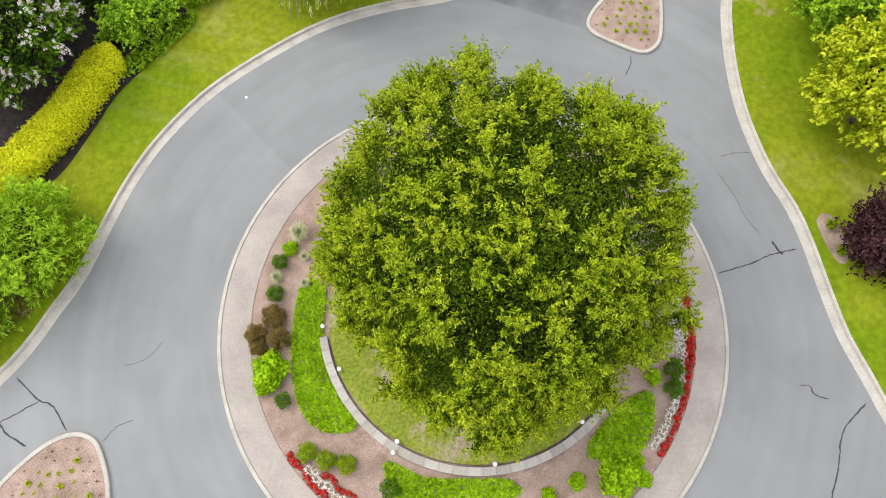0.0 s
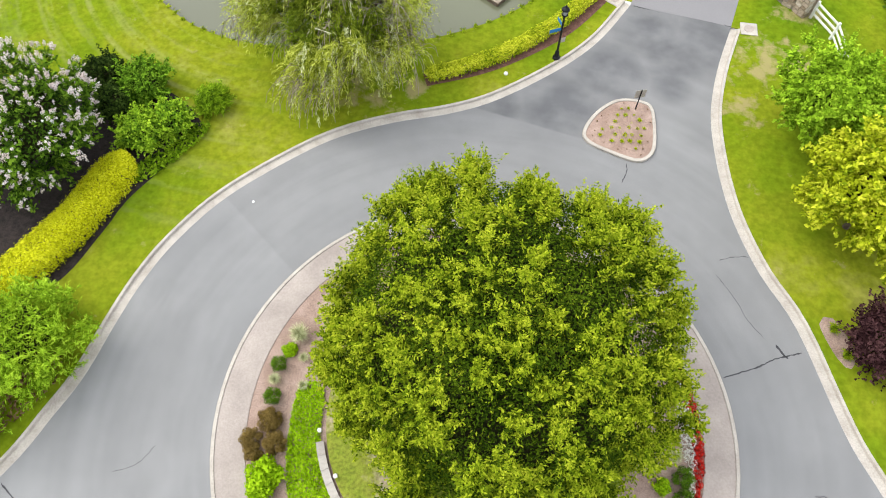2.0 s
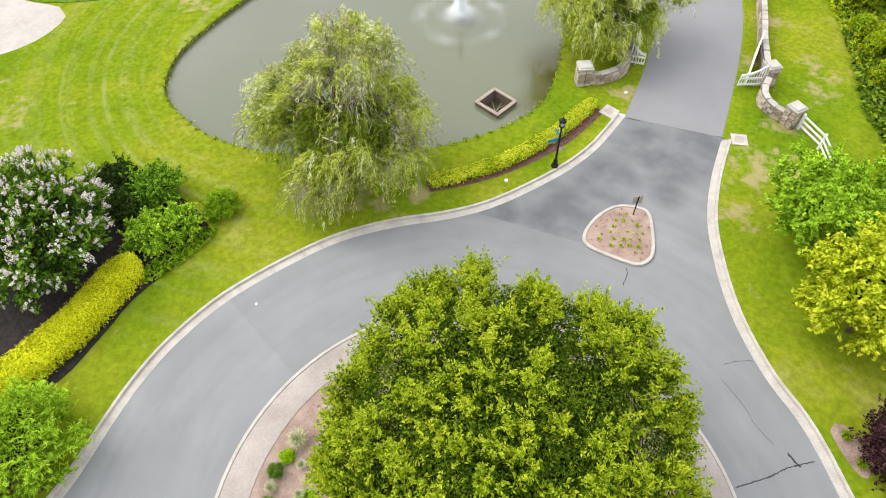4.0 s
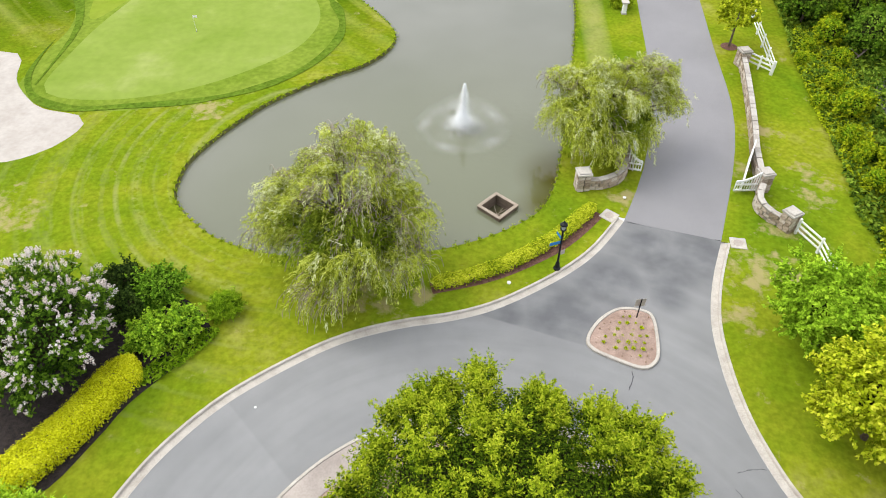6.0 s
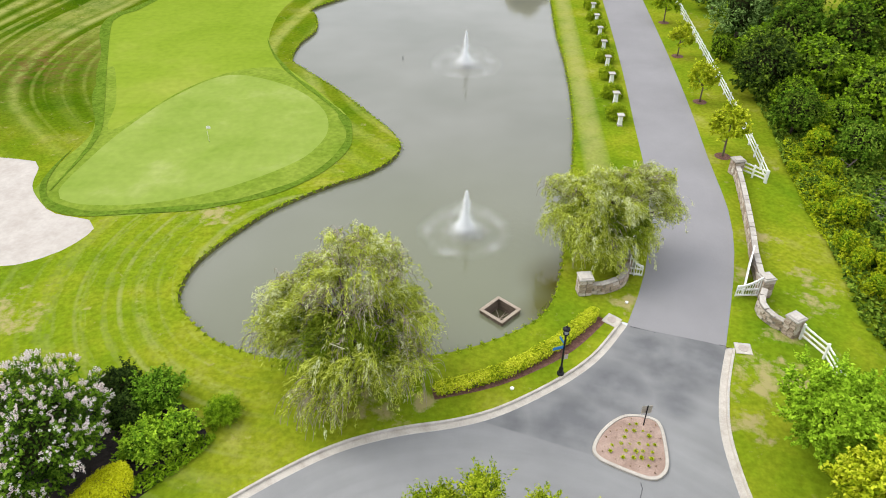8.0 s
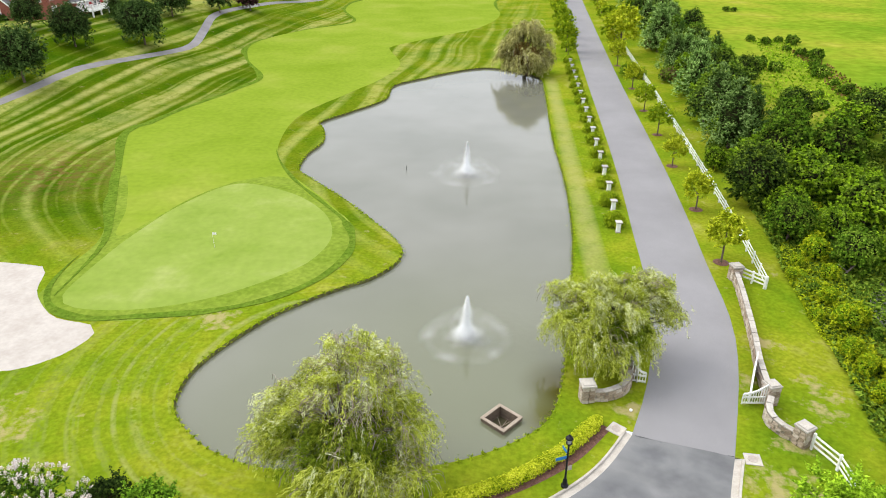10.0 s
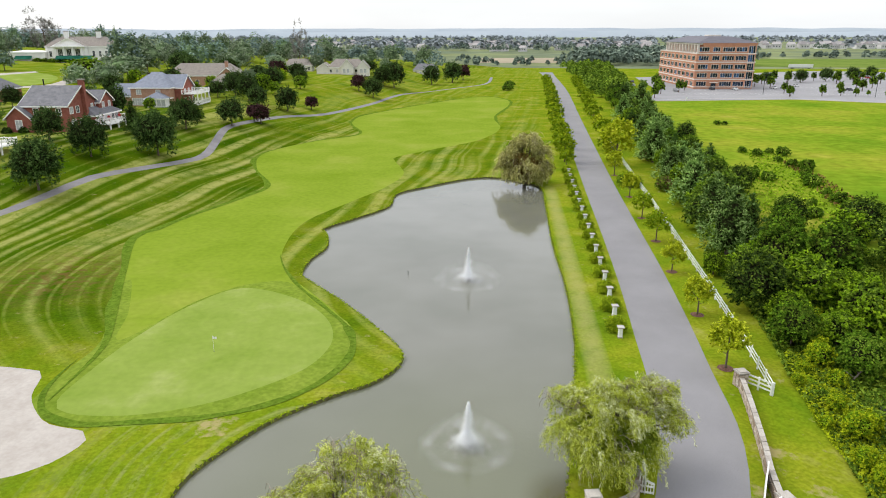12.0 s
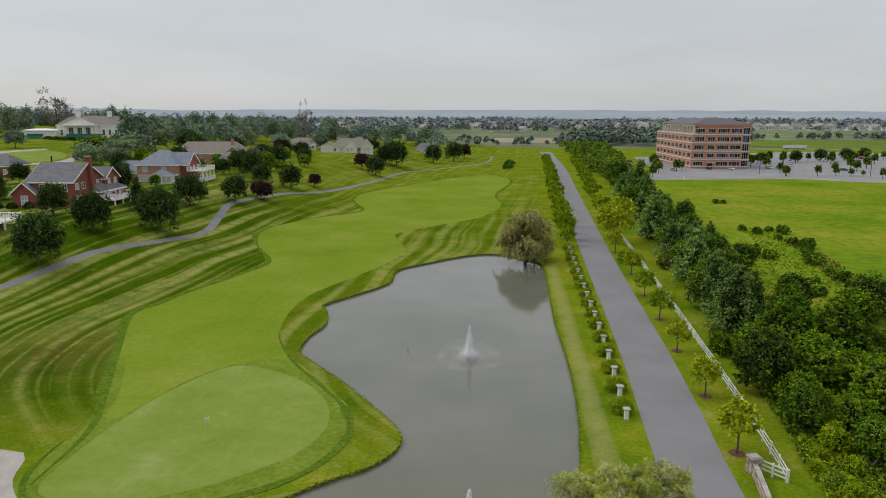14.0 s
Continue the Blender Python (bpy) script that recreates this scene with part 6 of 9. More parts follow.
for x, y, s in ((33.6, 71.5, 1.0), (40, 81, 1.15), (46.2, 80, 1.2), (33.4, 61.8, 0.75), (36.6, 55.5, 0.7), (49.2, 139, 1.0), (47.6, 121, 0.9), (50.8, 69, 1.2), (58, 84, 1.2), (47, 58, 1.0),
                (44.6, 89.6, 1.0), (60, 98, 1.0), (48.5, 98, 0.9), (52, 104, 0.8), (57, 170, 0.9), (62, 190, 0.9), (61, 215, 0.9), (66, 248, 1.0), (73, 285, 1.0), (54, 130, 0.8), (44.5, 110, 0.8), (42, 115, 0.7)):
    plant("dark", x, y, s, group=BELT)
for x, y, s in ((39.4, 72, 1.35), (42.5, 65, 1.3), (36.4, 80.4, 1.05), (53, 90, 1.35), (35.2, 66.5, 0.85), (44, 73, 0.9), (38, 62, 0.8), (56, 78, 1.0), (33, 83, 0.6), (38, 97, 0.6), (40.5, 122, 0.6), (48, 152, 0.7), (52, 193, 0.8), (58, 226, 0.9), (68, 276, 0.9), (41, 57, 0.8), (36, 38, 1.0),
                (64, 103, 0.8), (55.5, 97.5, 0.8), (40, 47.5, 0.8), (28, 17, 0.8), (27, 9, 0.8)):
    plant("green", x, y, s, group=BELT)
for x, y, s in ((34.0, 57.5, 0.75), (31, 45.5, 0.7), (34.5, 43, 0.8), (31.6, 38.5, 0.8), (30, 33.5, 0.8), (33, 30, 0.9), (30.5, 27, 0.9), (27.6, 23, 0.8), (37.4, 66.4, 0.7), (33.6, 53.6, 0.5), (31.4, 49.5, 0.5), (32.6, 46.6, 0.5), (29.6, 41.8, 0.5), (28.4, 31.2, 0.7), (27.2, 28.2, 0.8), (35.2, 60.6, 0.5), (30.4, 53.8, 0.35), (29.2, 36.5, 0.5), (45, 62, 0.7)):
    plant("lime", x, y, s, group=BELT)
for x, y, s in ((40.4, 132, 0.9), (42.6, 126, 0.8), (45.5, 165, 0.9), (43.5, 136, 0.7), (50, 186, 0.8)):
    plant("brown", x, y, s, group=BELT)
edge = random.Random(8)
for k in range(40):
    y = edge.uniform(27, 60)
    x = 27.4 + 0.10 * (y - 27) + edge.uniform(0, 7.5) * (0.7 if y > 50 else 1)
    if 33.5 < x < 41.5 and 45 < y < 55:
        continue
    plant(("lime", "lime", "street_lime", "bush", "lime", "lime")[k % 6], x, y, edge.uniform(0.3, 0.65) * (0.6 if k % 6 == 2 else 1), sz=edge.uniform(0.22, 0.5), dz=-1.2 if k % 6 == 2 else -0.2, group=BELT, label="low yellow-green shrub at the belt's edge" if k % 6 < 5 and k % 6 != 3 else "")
MEADOW_G = "bushes in the meadow"
for x, y, s in ((75, 172.5, 0.9), (73, 177, 0.8), (81.6, 173, 1.1), (77, 158, 0.9), (78.5, 154, 1.2), (73, 142, 0.9), (71.4, 136.5, 1.2), (69.5, 122.5, 1.0), (68.2, 116.5, 0.9), (57.7, 118, 1.2), (62.2, 144.5, 1.3), (64.8, 141.8, 1.0), (67.4, 107.6, 0.8), (59.5, 147, 1.0),
                (75.6, 148, 0.8), (76.5, 164, 0.7), (79.5, 176, 0.7), (64, 121, 0.6), (60, 112, 0.9), (55, 113, 0.9), (70.5, 129, 0.7), (86, 232.3, 0.8), (88.4, 232.0, 0.7), (66, 105, 0.7), (63.5, 108, 0.7)):
    plant("bush", x, y, s, group=MEADOW_G)

# street trees beside the drive
STREET = "street trees along the drive"
mulch_ring = disc_mesh("mulch_ring", [(0.75 * math.cos(k * 0.349), 0.75 * math.sin(k * 0.349)) for k in range(18)], 0.01, 0.06, MULCH, 3)
for k, (x, y) in enumerate(((25.2, 57.0), (26.7, 69.7), (28.0, 84.0), (29.6, 97.7), (30.8, 111.0), (32.3, 126.5), (33.7, 147.0), (36.0, 163), (38.5, 180), (40.9, 199), (43.2, 218), (45.6, 238), (48.2, 260), (51.0, 284), (54.0, 310), (57.3, 338), (61.0, 370), (65, 404))):
    plant("street_lime" if k in (0, 1, 2, 5, 6, 7, 10) else "street" if k < 7 else "street_far", x, y, (1.05, 0.95, 0.85, 1.0, 0.95, 1.0, 1.15)[k] if k < 7 else 1.1, group=STREET)
    if k < 7:
        ob = new("mulch_ring", mulch_ring)
        ob.matrix_basis = place(x, y, 1.0)
        tagged(ob, "round brown mulch ring at a street tree", "mulch", "mulch rings")
for x, y, kind, s, lab in ((34.6, 139.5, "lime", 0.85, "yellow-green shrubby tree beside the drive"), (33.4, 136.6, "green", 0.62, "low green shrubby tree beside the drive"), (35.4, 135.2, "green", 0.6, "low green shrubby tree beside the drive")):
    plant(kind, x, y, s, sz=s * 0.8, group=STREET, label=lab)
for k in range(24):
    f = k / 23
    y = 155 + 265 * f ** 1.12
    x = np.interp(y, DRIVE_W[:, 1], DRIVE_W[:, 0]) - 2.6
    plant("street" if k == 0 else "street_far", x, y, (0.98 if k == 0 else 1.05) + 0.12 * math.sin(k * 2.1), group=STREET)
rng = np.random.default_rng(34)
for pts, lab, mt in (([(30.2, 55), (31.6, 62), (33.4, 75), (34.8, 92), (44, 100), (58, 96), (62, 80), (54, 60), (44, 46), (34, 34), (28.5, 29), (27, 33), (28.2, 40), (29.4, 48)], "tangled green undergrowth beneath the belt", LEAF_WOOD),
                     ([(29.5, 50), (30.8, 57), (33, 61), (35, 56), (33, 46), (30, 38), (28.4, 36), (28.6, 43)], "yellow-green weeds along the belt edge", LEAF_HEDGE)):
    ground_cover("undergrowth", lab, pts, rng, 36 if mt is LEAF_WOOD else 90, mt, 0.42 if mt is LEAF_WOOD else 0.36, 0.12 if mt is LEAF_WOOD else 0.07, ground_z, "undergrowth")
ground_cover("meadow_scrub", "rough weedy scrub in the meadow beside the belt", [(52, 108), (62, 102), (70, 108), (72, 120), (76, 138), (79, 158), (82, 176), (74, 180), (70, 162), (64, 150), (54, 142), (51, 124)], rng, 2.6, LEAF_FRESH, 0.5, 0.22, ground_z, "undergrowth")
ground_cover("meadow_scrub", "dry brown weeds in the meadow", [(66, 110), (72, 118), (77, 140), (80, 160), (77, 162), (73, 142), (68, 124)], rng, 2.5, LEAF_DRY, 0.6, 0.25, ground_z, "undergrowth")
creek = spline([(34.2, 46), (35.4, 50), (38.5, 53.5), (41, 54), (40, 49.5), (37, 45.5)], True, 0.6)
tagged(new("creek", mesh_of("creek", [(*q, LAWN + 0.03) for q in creek], [tuple(range(len(creek)))], WATER)), "small patch of still creek water", "water", kind="structure")
t = thing("fallen_branch", "bare grey fallen branch in the weeds", "branch", at=place(35.6, 54.6))
bm = tube([(0, 0, 0.2), (0.8, 0.3, 0.9), (1.5, 0.4, 1.7)], [0.09, 0.07, 0.03], 6)
add_tube(bm, [(0.8, 0.3, 0.9), (0.7, 0.9, 1.5)], [0.05, 0.02], 5)
add_tube(bm, [(0.2, 0.1, 0.4), (-0.9, -0.1, 1.2)], [0.06, 0.02], 5)
part("limb", bm, TWIG, t)


# ---------------- white rail fence ----------------
def rail_fence(label, line, spacing=2.5, h=1.25):
    t = thing("rail_fence", label, "fence")
    q = spline(line, False, 0.2)
    d = np.concatenate([[0], np.cumsum(np.linalg.norm(np.diff(q, axis=0), axis=1))])
    n = max(1, round(d[-1] / spacing))
    s = np.linspace(0, d[-1], n + 1)
    px, py = np.interp(s, d, q[:, 0]), np.interp(s, d, q[:, 1])
    post = solid("post", box(-0.07, -0.07, -0.1, 0.07, 0.07, h, 0.01), WHITE)
    rail = solid("rail", box(0, -0.02, -0.075, 1, 0.02, 0.075, 0.008), WHITE)
    for i in range(n + 1):
        a = math.atan2(py[min(i + 1, n)] - py[max(i - 1, 0)], px[min(i + 1, n)] - px[max(i - 1, 0)])
        part("post", post, WHITE, t, at=Matrix.Translation((px[i], py[i], ground_z(px[i], py[i]))) @ Matrix.Rotation(a, 4, "Z"))
        if i < n:
            ln = math.hypot(px[i + 1] - px[i], py[i + 1] - py[i])
            a = math.atan2(py[i + 1] - py[i], px[i + 1] - px[i])
            for z in (0.35, 0.72, 1.09):
                part("rail", rail, WHITE, t, at=Matrix.Translation((px[i], py[i], ground_z(px[i], py[i]) + z)) @ Matrix.Rotation(a, 4, "Z") @ Matrix.Diagonal((ln, 1, 1, 1)))
    return t


rail_fence("long white three-rail fence beside the drive", [(27.4, 52.0), (28.6, 60.4), (29.8, 70.2), (31.2, 83), (33.4, 104.2), (34.8, 118.8), (36.6, 138), (41.8, 194)])
rail_fence("short white three-rail fence joining the stone pier", [(25.8, 53.9), (27.3, 52.1)], 1.3)
rail_fence("white three-rail fence running into the trees", [(22.3, 32.0), (23.0, 30.4), (22.9, 27.4), (22.4, 24.4), (22.6, 20.5)], 2.0)


# ---------------- stone walls, piers and gates ----------------
def stone_block(sx, sy, sz, seed):
    r = random.Random(seed)
    bm = box(-sx / 2, -sy / 2, -sz / 2, sx / 2, sy / 2, sz / 2, min(sx, sy, sz) * 0.16)
    for v in bm.verts:
        v.co += Vector((r.uniform(-1, 1), r.uniform(-1, 1), r.uniform(-1, 1))) * 0.015
    return solid("stone", bm, STONE)


BLOCKS = [stone_block(0.52, 0.12, 0.24, 1), stone_block(0.40, 0.12, 0.20, 2), stone_block(0.62, 0.12, 0.26, 3)]


def stone_wall(name, label, line, h0, h1, thick=0.34, cap=0.40):
    """A rubble wall along a line, with stones on both faces and flat cap slabs."""
    t = thing(name, label, "wall", kind="structure")
    q = spline(line, False, 0.12)
    d = np.concatenate([[0], np.cumsum(np.linalg.norm(np.diff(q, axis=0), axis=1))])
    ln = d[-1]
    top = lambda s: h0 + (h1 - h0) * s / ln
    n = len(q)
    L, R = offset(q, thick / 2), offset(q, -thick / 2)
    bm = bmesh.new()
    rings = [[bm.verts.new((*L[i], 0.0)), bm.verts.new((*L[i], LAWN + top(d[i]))), bm.verts.new((*R[i], LAWN + top(d[i]))), bm.verts.new((*R[i], 0.0))] for i in range(n)]
    for a, b in zip(rings, rings[1:]):
        for k in range(3):
            bm.faces.new((a[k], a[k + 1], b[k + 1], b[k]))
    bm.faces.new(rings[0])
    bm.faces.new(rings[-1])
    part("mortar_core", bm, MORTAR, t)
    k = 0
    for course in range(int(max(h0, h1) / 0.25)):
        for side in (1, -1):
            s = 0.22 + (course % 2) * 0.24
            while s < ln - 0.15:
                if course * 0.25 + 0.26 < top(s) + 0.05:
                    i = int(np.searchsorted(d, s))
                    i = min(i, n - 2)
                    a = math.atan2(q[i + 1][1] - q[i][1], q[i + 1][0] - q[i][0])
                    p = (L if side > 0 else R)[i]
                    part("stone", BLOCKS[k % 3], STONE, t, at=Matrix.Translation((p[0], p[1], LAWN + course * 0.25 + 0.125)) @ Matrix.Rotation(a, 4, "Z"))
                k += 1
                s += (0.55, 0.43, 0.64)[k % 3]
    slab = solid("cap_slab", box(-0.29, -cap / 2, 0, 0.29, cap / 2, 0.08, 0.012), CAPSTONE)
    m = max(1, int(ln / 0.6))
    for j in range(m):
        s = (j + 0.5) * ln / m
        i = min(int(np.searchsorted(d, s)), n - 2)
        a = math.atan2(q[i + 1][1] - q[i][1], q[i + 1][0] - q[i][0])
        part("cap_slab", slab, CAPSTONE, t, at=Matrix.Translation((q[i][0], q[i][1], LAWN + top(s) + 0.005)) @ Matrix.Rotation(a, 4, "Z") @ Matrix.Rotation(-math.atan2(h1 - h0, ln), 4, "Y") @ Matrix.Diagonal((ln / m / 0.6, 1, 1, 1)))
    return t


def pier(x, y, turn, w=0.85, h=1.35):
    t = thing("stone_pier", "square rubble-stone gate pier with a pale stone cap", "pier", "stone piers at the gate", at=place(x, y, 1, turn))
    part("core", box(-w / 2 + 0.03, -w / 2 + 0.03, -0.1, w / 2 - 0.03, w / 2 - 0.03, h, 0.02), MORTAR, t)
    k = 0
    for c in range(int(h / 0.25)):
        for f in range(4):
            s = -w / 2 + 0.24
            for j in range(2):
                b = BLOCKS[1] if (c + j) % 2 else BLOCKS[0]
                m = Matrix.Rotation(f * math.pi / 2, 4, "Z") @ Matrix.Translation((-w / 4 + j * w / 2, -w / 2, c * 0.25 + 0.13)) @ Matrix.Diagonal((0.8, 1, 1, 1))
                part("stone", b, STONE, t, at=m)
                k += 1
    bm = bmesh.new()
    add_box(bm, -w * 0.6, -w * 0.6, h, w * 0.6, w * 0.6, h + 0.14, 0.02)
    add_box(bm, -w * 0.48, -w * 0.48, h + 0.14, w * 0.48, w * 0.48, h + 0.22, 0.03)
    part("cap", bm, CAPSTONE, t, "pale flat stone cap")
    return t


MORTAR = material("mortar", [(0.3, (0.20, 0.17, 0.14)), (0.7, (0.32, 0.28, 0.24))], scale=3, rough=0.95, fine=(15, 0.2))
stone_wall("wall_east", "long low rubble wall with pale cap slabs", [(21.5, 36.9), (22.1, 40), (22.9, 43), (23.9, 47.2), (24.7, 50.8), (25.2, 53.4)], 0.95, 0.95)
stone_wall("wall_curve", "curved sweeping rubble wall beside the gate", [(21.2, 35.8), (20.7, 34.9), (20.6, 34.2), (20.9, 33.4), (21.5, 32.8)], 1.1, 0.7)
pier(25.25, 53.7, 0.2)
pier(21.4, 36.4, 0.25, 0.78, 1.5)
pier(21.9, 32.5, 0.5, 0.8, 1.3)
stone_wall("wall_west", "curved rubble wall under the willow", [(9.4, 36.5), (10.4, 36.5), (11.5, 37.0), (12.2, 37.8), (12.4, 38.6)], 0.7, 1.0)
pier(9.1, 36.5, 0.1, 0.85, 1.3)
pier(12.4, 39.0, 0.2, 0.8, 1.4)


def gate(x, y, turn, length, sign, label):
    """A white wooden gate with upright bars and a swept top rail, standing open."""
    t = thing("white_gate", label, "gate", "white gates", at=place(x, y, 1, turn))
    bar = solid("bar", box(-0.025, -0.02, 0, 0.025, 0.02, 1, 0.005), WHITE)
    n = int(length / 0.16)
    crest = lambda f: 0.95 + 0.75 * (1 - f) ** 2
    for k in range(n + 1):
        f = k / n
        part("bar", bar, WHITE, t, at=Matrix.Translation((f * length, 0, 0.1)) @ Matrix.Diagonal((1.6 if k in (0, n) else 1, 1.4 if k in (0, n) else 1, crest(f) - 0.1, 1)))
    if length > 3:
        m = int(length / 0.2)
        board = solid("board", box(-0.098, -0.03, 0, 0.098, 0.03, 1, 0.006), WHITE)
        for k in range(m):
            f = (k + 0.5) / m
            part("board", board, WHITE, t, at=Matrix.Translation((f * length, 0, 0.08)) @ Matrix.Diagonal((length / m / 0.2, 1, crest(f) - 0.12, 1)))
    for z in (0.14, 0.62):
        part("cross_rail", box(-0.02, -0.035, z, length + 0.02, 0.035, z + 0.13, 0.008), WHITE, t)
    bm = bmesh.new()
    rings = []
    for k in range(13):
        f = k / 12
        rings.append([bm.verts.new((f * length, u, crest(f) + w)) for u, w in ((-0.045, -0.1), (0.045, -0.1), (0.045, 0.06), (-0.045, 0.06))])
    for a, b in zip(rings, rings[1:]):
        for k in range(4):
            bm.faces.new((a[k], a[(k + 1) % 4], b[(k + 1) % 4], b[k]))
    bm.faces.new(rings[0])
    bm.faces.new(rings[-1])
    part("top_rail", bm, WHITE, t)


gate(21.0, 36.15, radians(181), 1.5, 1, "white open gate leaf with upright bars")
gate(21.75, 39.9, radians(244.5), 4.1, 1, "white swept gate leaf lying along the wall")
gate(12.6, 38.5, radians(-14), 0.95, 1, "white open gate leaf with upright bars")
gate(14.0, 43.2, radians(258.0), 5.0, 1, "white swept gate leaf lying under the willow")

# ---------------- pillars and shrubs by the drive ----------------
def pillar_pattern():
    t = thing("marker_pillar", "short white square pillar with a flat cap", "pillar", "white pillars along the drive")
    part("base", box(-0.24, -0.24, -0.1, 0.24, 0.24, 0.1, 0.02), CAPSTONE, t)
    bm = bmesh.new()
    r0 = [bm.verts.new((x * 0.19, y * 0.19, 0.1)) for x, y in ((-1, -1), (1, -1), (1, 1), (-1, 1))]
    r1 = [bm.verts.new((x * 0.17, y * 0.17, 1.05)) for x, y in ((-1, -1), (1, -1), (1, 1), (-1, 1))]
    for k in range(4):
        bm.faces.new((r0[k], r0[(k + 1) % 4], r1[(k + 1) % 4], r1[k]))
    part("shaft", bm, WHITE, t)
    bm = box(-0.33, -0.33, 1.05, 0.33, 0.33, 1.15, 0.015)
    add_box(bm, -0.24, -0.24, 1.0, 0.24, 0.24, 1.05)
    part("cap", bm, CAPSTONE, t, "pale flat cap")
    return t


first = None
puff = shrub_mesh(rng, 1.12, 1.3, 0.15, 150, LEAF_LIME, 28, 0.05, "round_shrub")
for k in range(16):
    f = k / 15
    y = 63.6 + 84.2 * f
    x = np.interp(y, DRIVE_W[:, 1], DRIVE_W[:, 0]) - 1.55 - 0.9 * f
    if first is None:
        first = pillar_pattern()
        first.matrix_basis = place(x, y, 1.05)
    else:
        copy_thing(first, place(x, y, 1.05, 0.05 * math.sin(k)))
    shrub("round_shrub", "round bright green shrub between white pillars", puff, place(x - 0.05, y + 1.75, 1 + 0.06 * math.sin(k * 3.0), k * 1.3), "round shrubs along the drive")


# ---------------- lamp post with blue street sign ----------------
def lamp_post(x, y):
    t = thing("lamp_post", "black iron lamp post with lantern and blue signs", "street lamp", at=place(x, y, 1, radians(20)))
    part("base", lathe([(0.22, 0), (0.22, 0.12), (0.15, 0.2), (0.13, 0.5), (0.08, 0.62)], 14), BLACK, t, smooth=False)
    part("pole", lathe([(0.065, 0.6), (0.055, 3.1), (0.09, 3.14), (0.09, 3.2)], 12), BLACK, t)
    lan = part("lantern", lathe([(0.10, 3.2), (0.19, 3.26), (0.2, 3.3)], 8), BLACK, t)
    part("glass", lathe([(0.13, 3.3), (0.18, 3.62)], 8), LANTERN_GLASS, lan, "frosted lantern glass")
    part("roof", lathe([(0.24, 3.62), (0.2, 3.7), (0.08, 3.8), (0.03, 3.92)], 8), BLACK, lan)
    for k in range(4):
        a = k * math.pi / 2 + 0.4
        part("lantern_bar", tube([(0.15 * math.cos(a), 0.15 * math.sin(a), 3.3), (0.2 * math.cos(a), 0.2 * math.sin(a), 3.62)], [0.012, 0.012], 5), BLACK, lan)
    part("street_sign", box(-0.75, -0.012, 2.15, -0.06, 0.012, 2.37, 0.004), SIGN_BLUE, t, "blue street name plate")
    part("street_sign", box(-0.012, 0.06, 2.4, 0.012, 0.62, 2.6, 0.004), SIGN_BLUE, t, "blue street name plate")
    part("notice_plate", box(0.05, -0.06, 1.25, 0.32, -0.045, 1.6, 0.004), CONCRETE, t, "small grey plate")


SIGN_BLUE = material("sign_blue", [(0.3, (0.02, 0.16, 0.42)), (0.7, (0.03, 0.20, 0.5))], scale=3, rough=0.4)
LANTERN_GLASS = material("lantern_glass", [(0.3, (0.30, 0.32, 0.33)), (0.7, (0.42, 0.44, 0.45))], scale=3, rough=0.2)
lamp_post(6.55, 28.6)

# drain pads at the kerb ends, a valve box and a pale marker in the grass
def drain_pad(x, y, turn):
    t = thing("drain_pad", "square concrete pad with a round iron lid", "drain cover", "drain pads at the gate", at=Matrix.Translation((x, y, LAWN)) @ Matrix.Rotation(turn, 4, "Z"))
    part("pad", box(-0.5, -0.5, -0.05, 0.5, 0.5, 0.045, 0.015), CONCRETE, t)
    part("lid", lathe([(0.3, 0.045), (0.3, 0.06), (0.27, 0.065)], 18), APRON, t, "round brownish iron lid")


drain_pad(10.55, 33.55, 0.85)
drain_pad(18.35, 31.0, -0.15)
marker = solid("marker", lathe([(0.12, 0), (0.12, 0.08), (0.06, 0.12)], 10), WHITE)
for x, y in ((3.55, 27.35), (11.9, 35.4), (-9.9, 18.6)):
    ob = new("valve_cover", marker)
    ob.matrix_basis = Matrix.Translation((x, y, LAWN if y > 20 else 0.002)) @ Matrix.Diagonal((1, 1, 1, 1) if y > 20 else (0.6, 0.6, 0.2, 1))
    tagged(ob, "small pale round cover in the ground", "cover", "ground covers")


# ---------------- in the pond ----------------
edge_rng = np.random.default_rng(61)
k = edge_rng.integers(0, len(POND), 15000)
near_line = POND[k] + edge_rng.normal(size=(15000, 2)) * (0.07 + 0.12 * np.abs(np.sin(k * 0.37))[:, None] * edge_rng.random((15000, 1)))
tagged(new("bank_grass", leaf_cloud("bank_grass", np.column_stack([near_line, 0.04 + 0.16 * edge_rng.random(15000)]), edge_rng.normal(size=(15000, 3)) * 0.6 + (0, 0, 0.5), 0.22, 0.05, LEAF_LIME, edge_rng)), "uncut grass fringe along the pond's edge", "grass", kind="stuff")

def outlet_box():
    t = thing("outlet_box", "square wooden-topped pond outlet box, open and dark", "outlet box", at=Matrix.Translation((3.2, 34.5, WATER_Z)) @ Matrix.Rotation(radians(47), 4, "Z"))
    w, k = 0.98, 0.17
    for i in range(4):
        m = Matrix.Rotation(i * math.pi / 2, 4, "Z")
        part("wall", box(-w, -w, -1.2, w - k, -w + k, 0.26, 0.01), OLD_WOOD, t, at=m)
        part("top_board", box(-w - 0.03, -w - 0.04, 0.262, w - k - 0.02, -w + k + 0.03, 0.32, 0.01), OLD_WOOD2, t, at=m)
    part("floor", box(-w + k, -w + k, -1.1, w - k, w - k, -1.0), MUD, t, "dark silted floor")
    for i in range(6):
        a = i * 1.1
        part("stick", tube([(-0.6 * math.cos(a), -0.6 * math.sin(a), -0.95), (0.65 * math.cos(a), 0.65 * math.sin(a), -0.25 + 0.05 * i)], [0.03, 0.02], 5), TWIG, t)


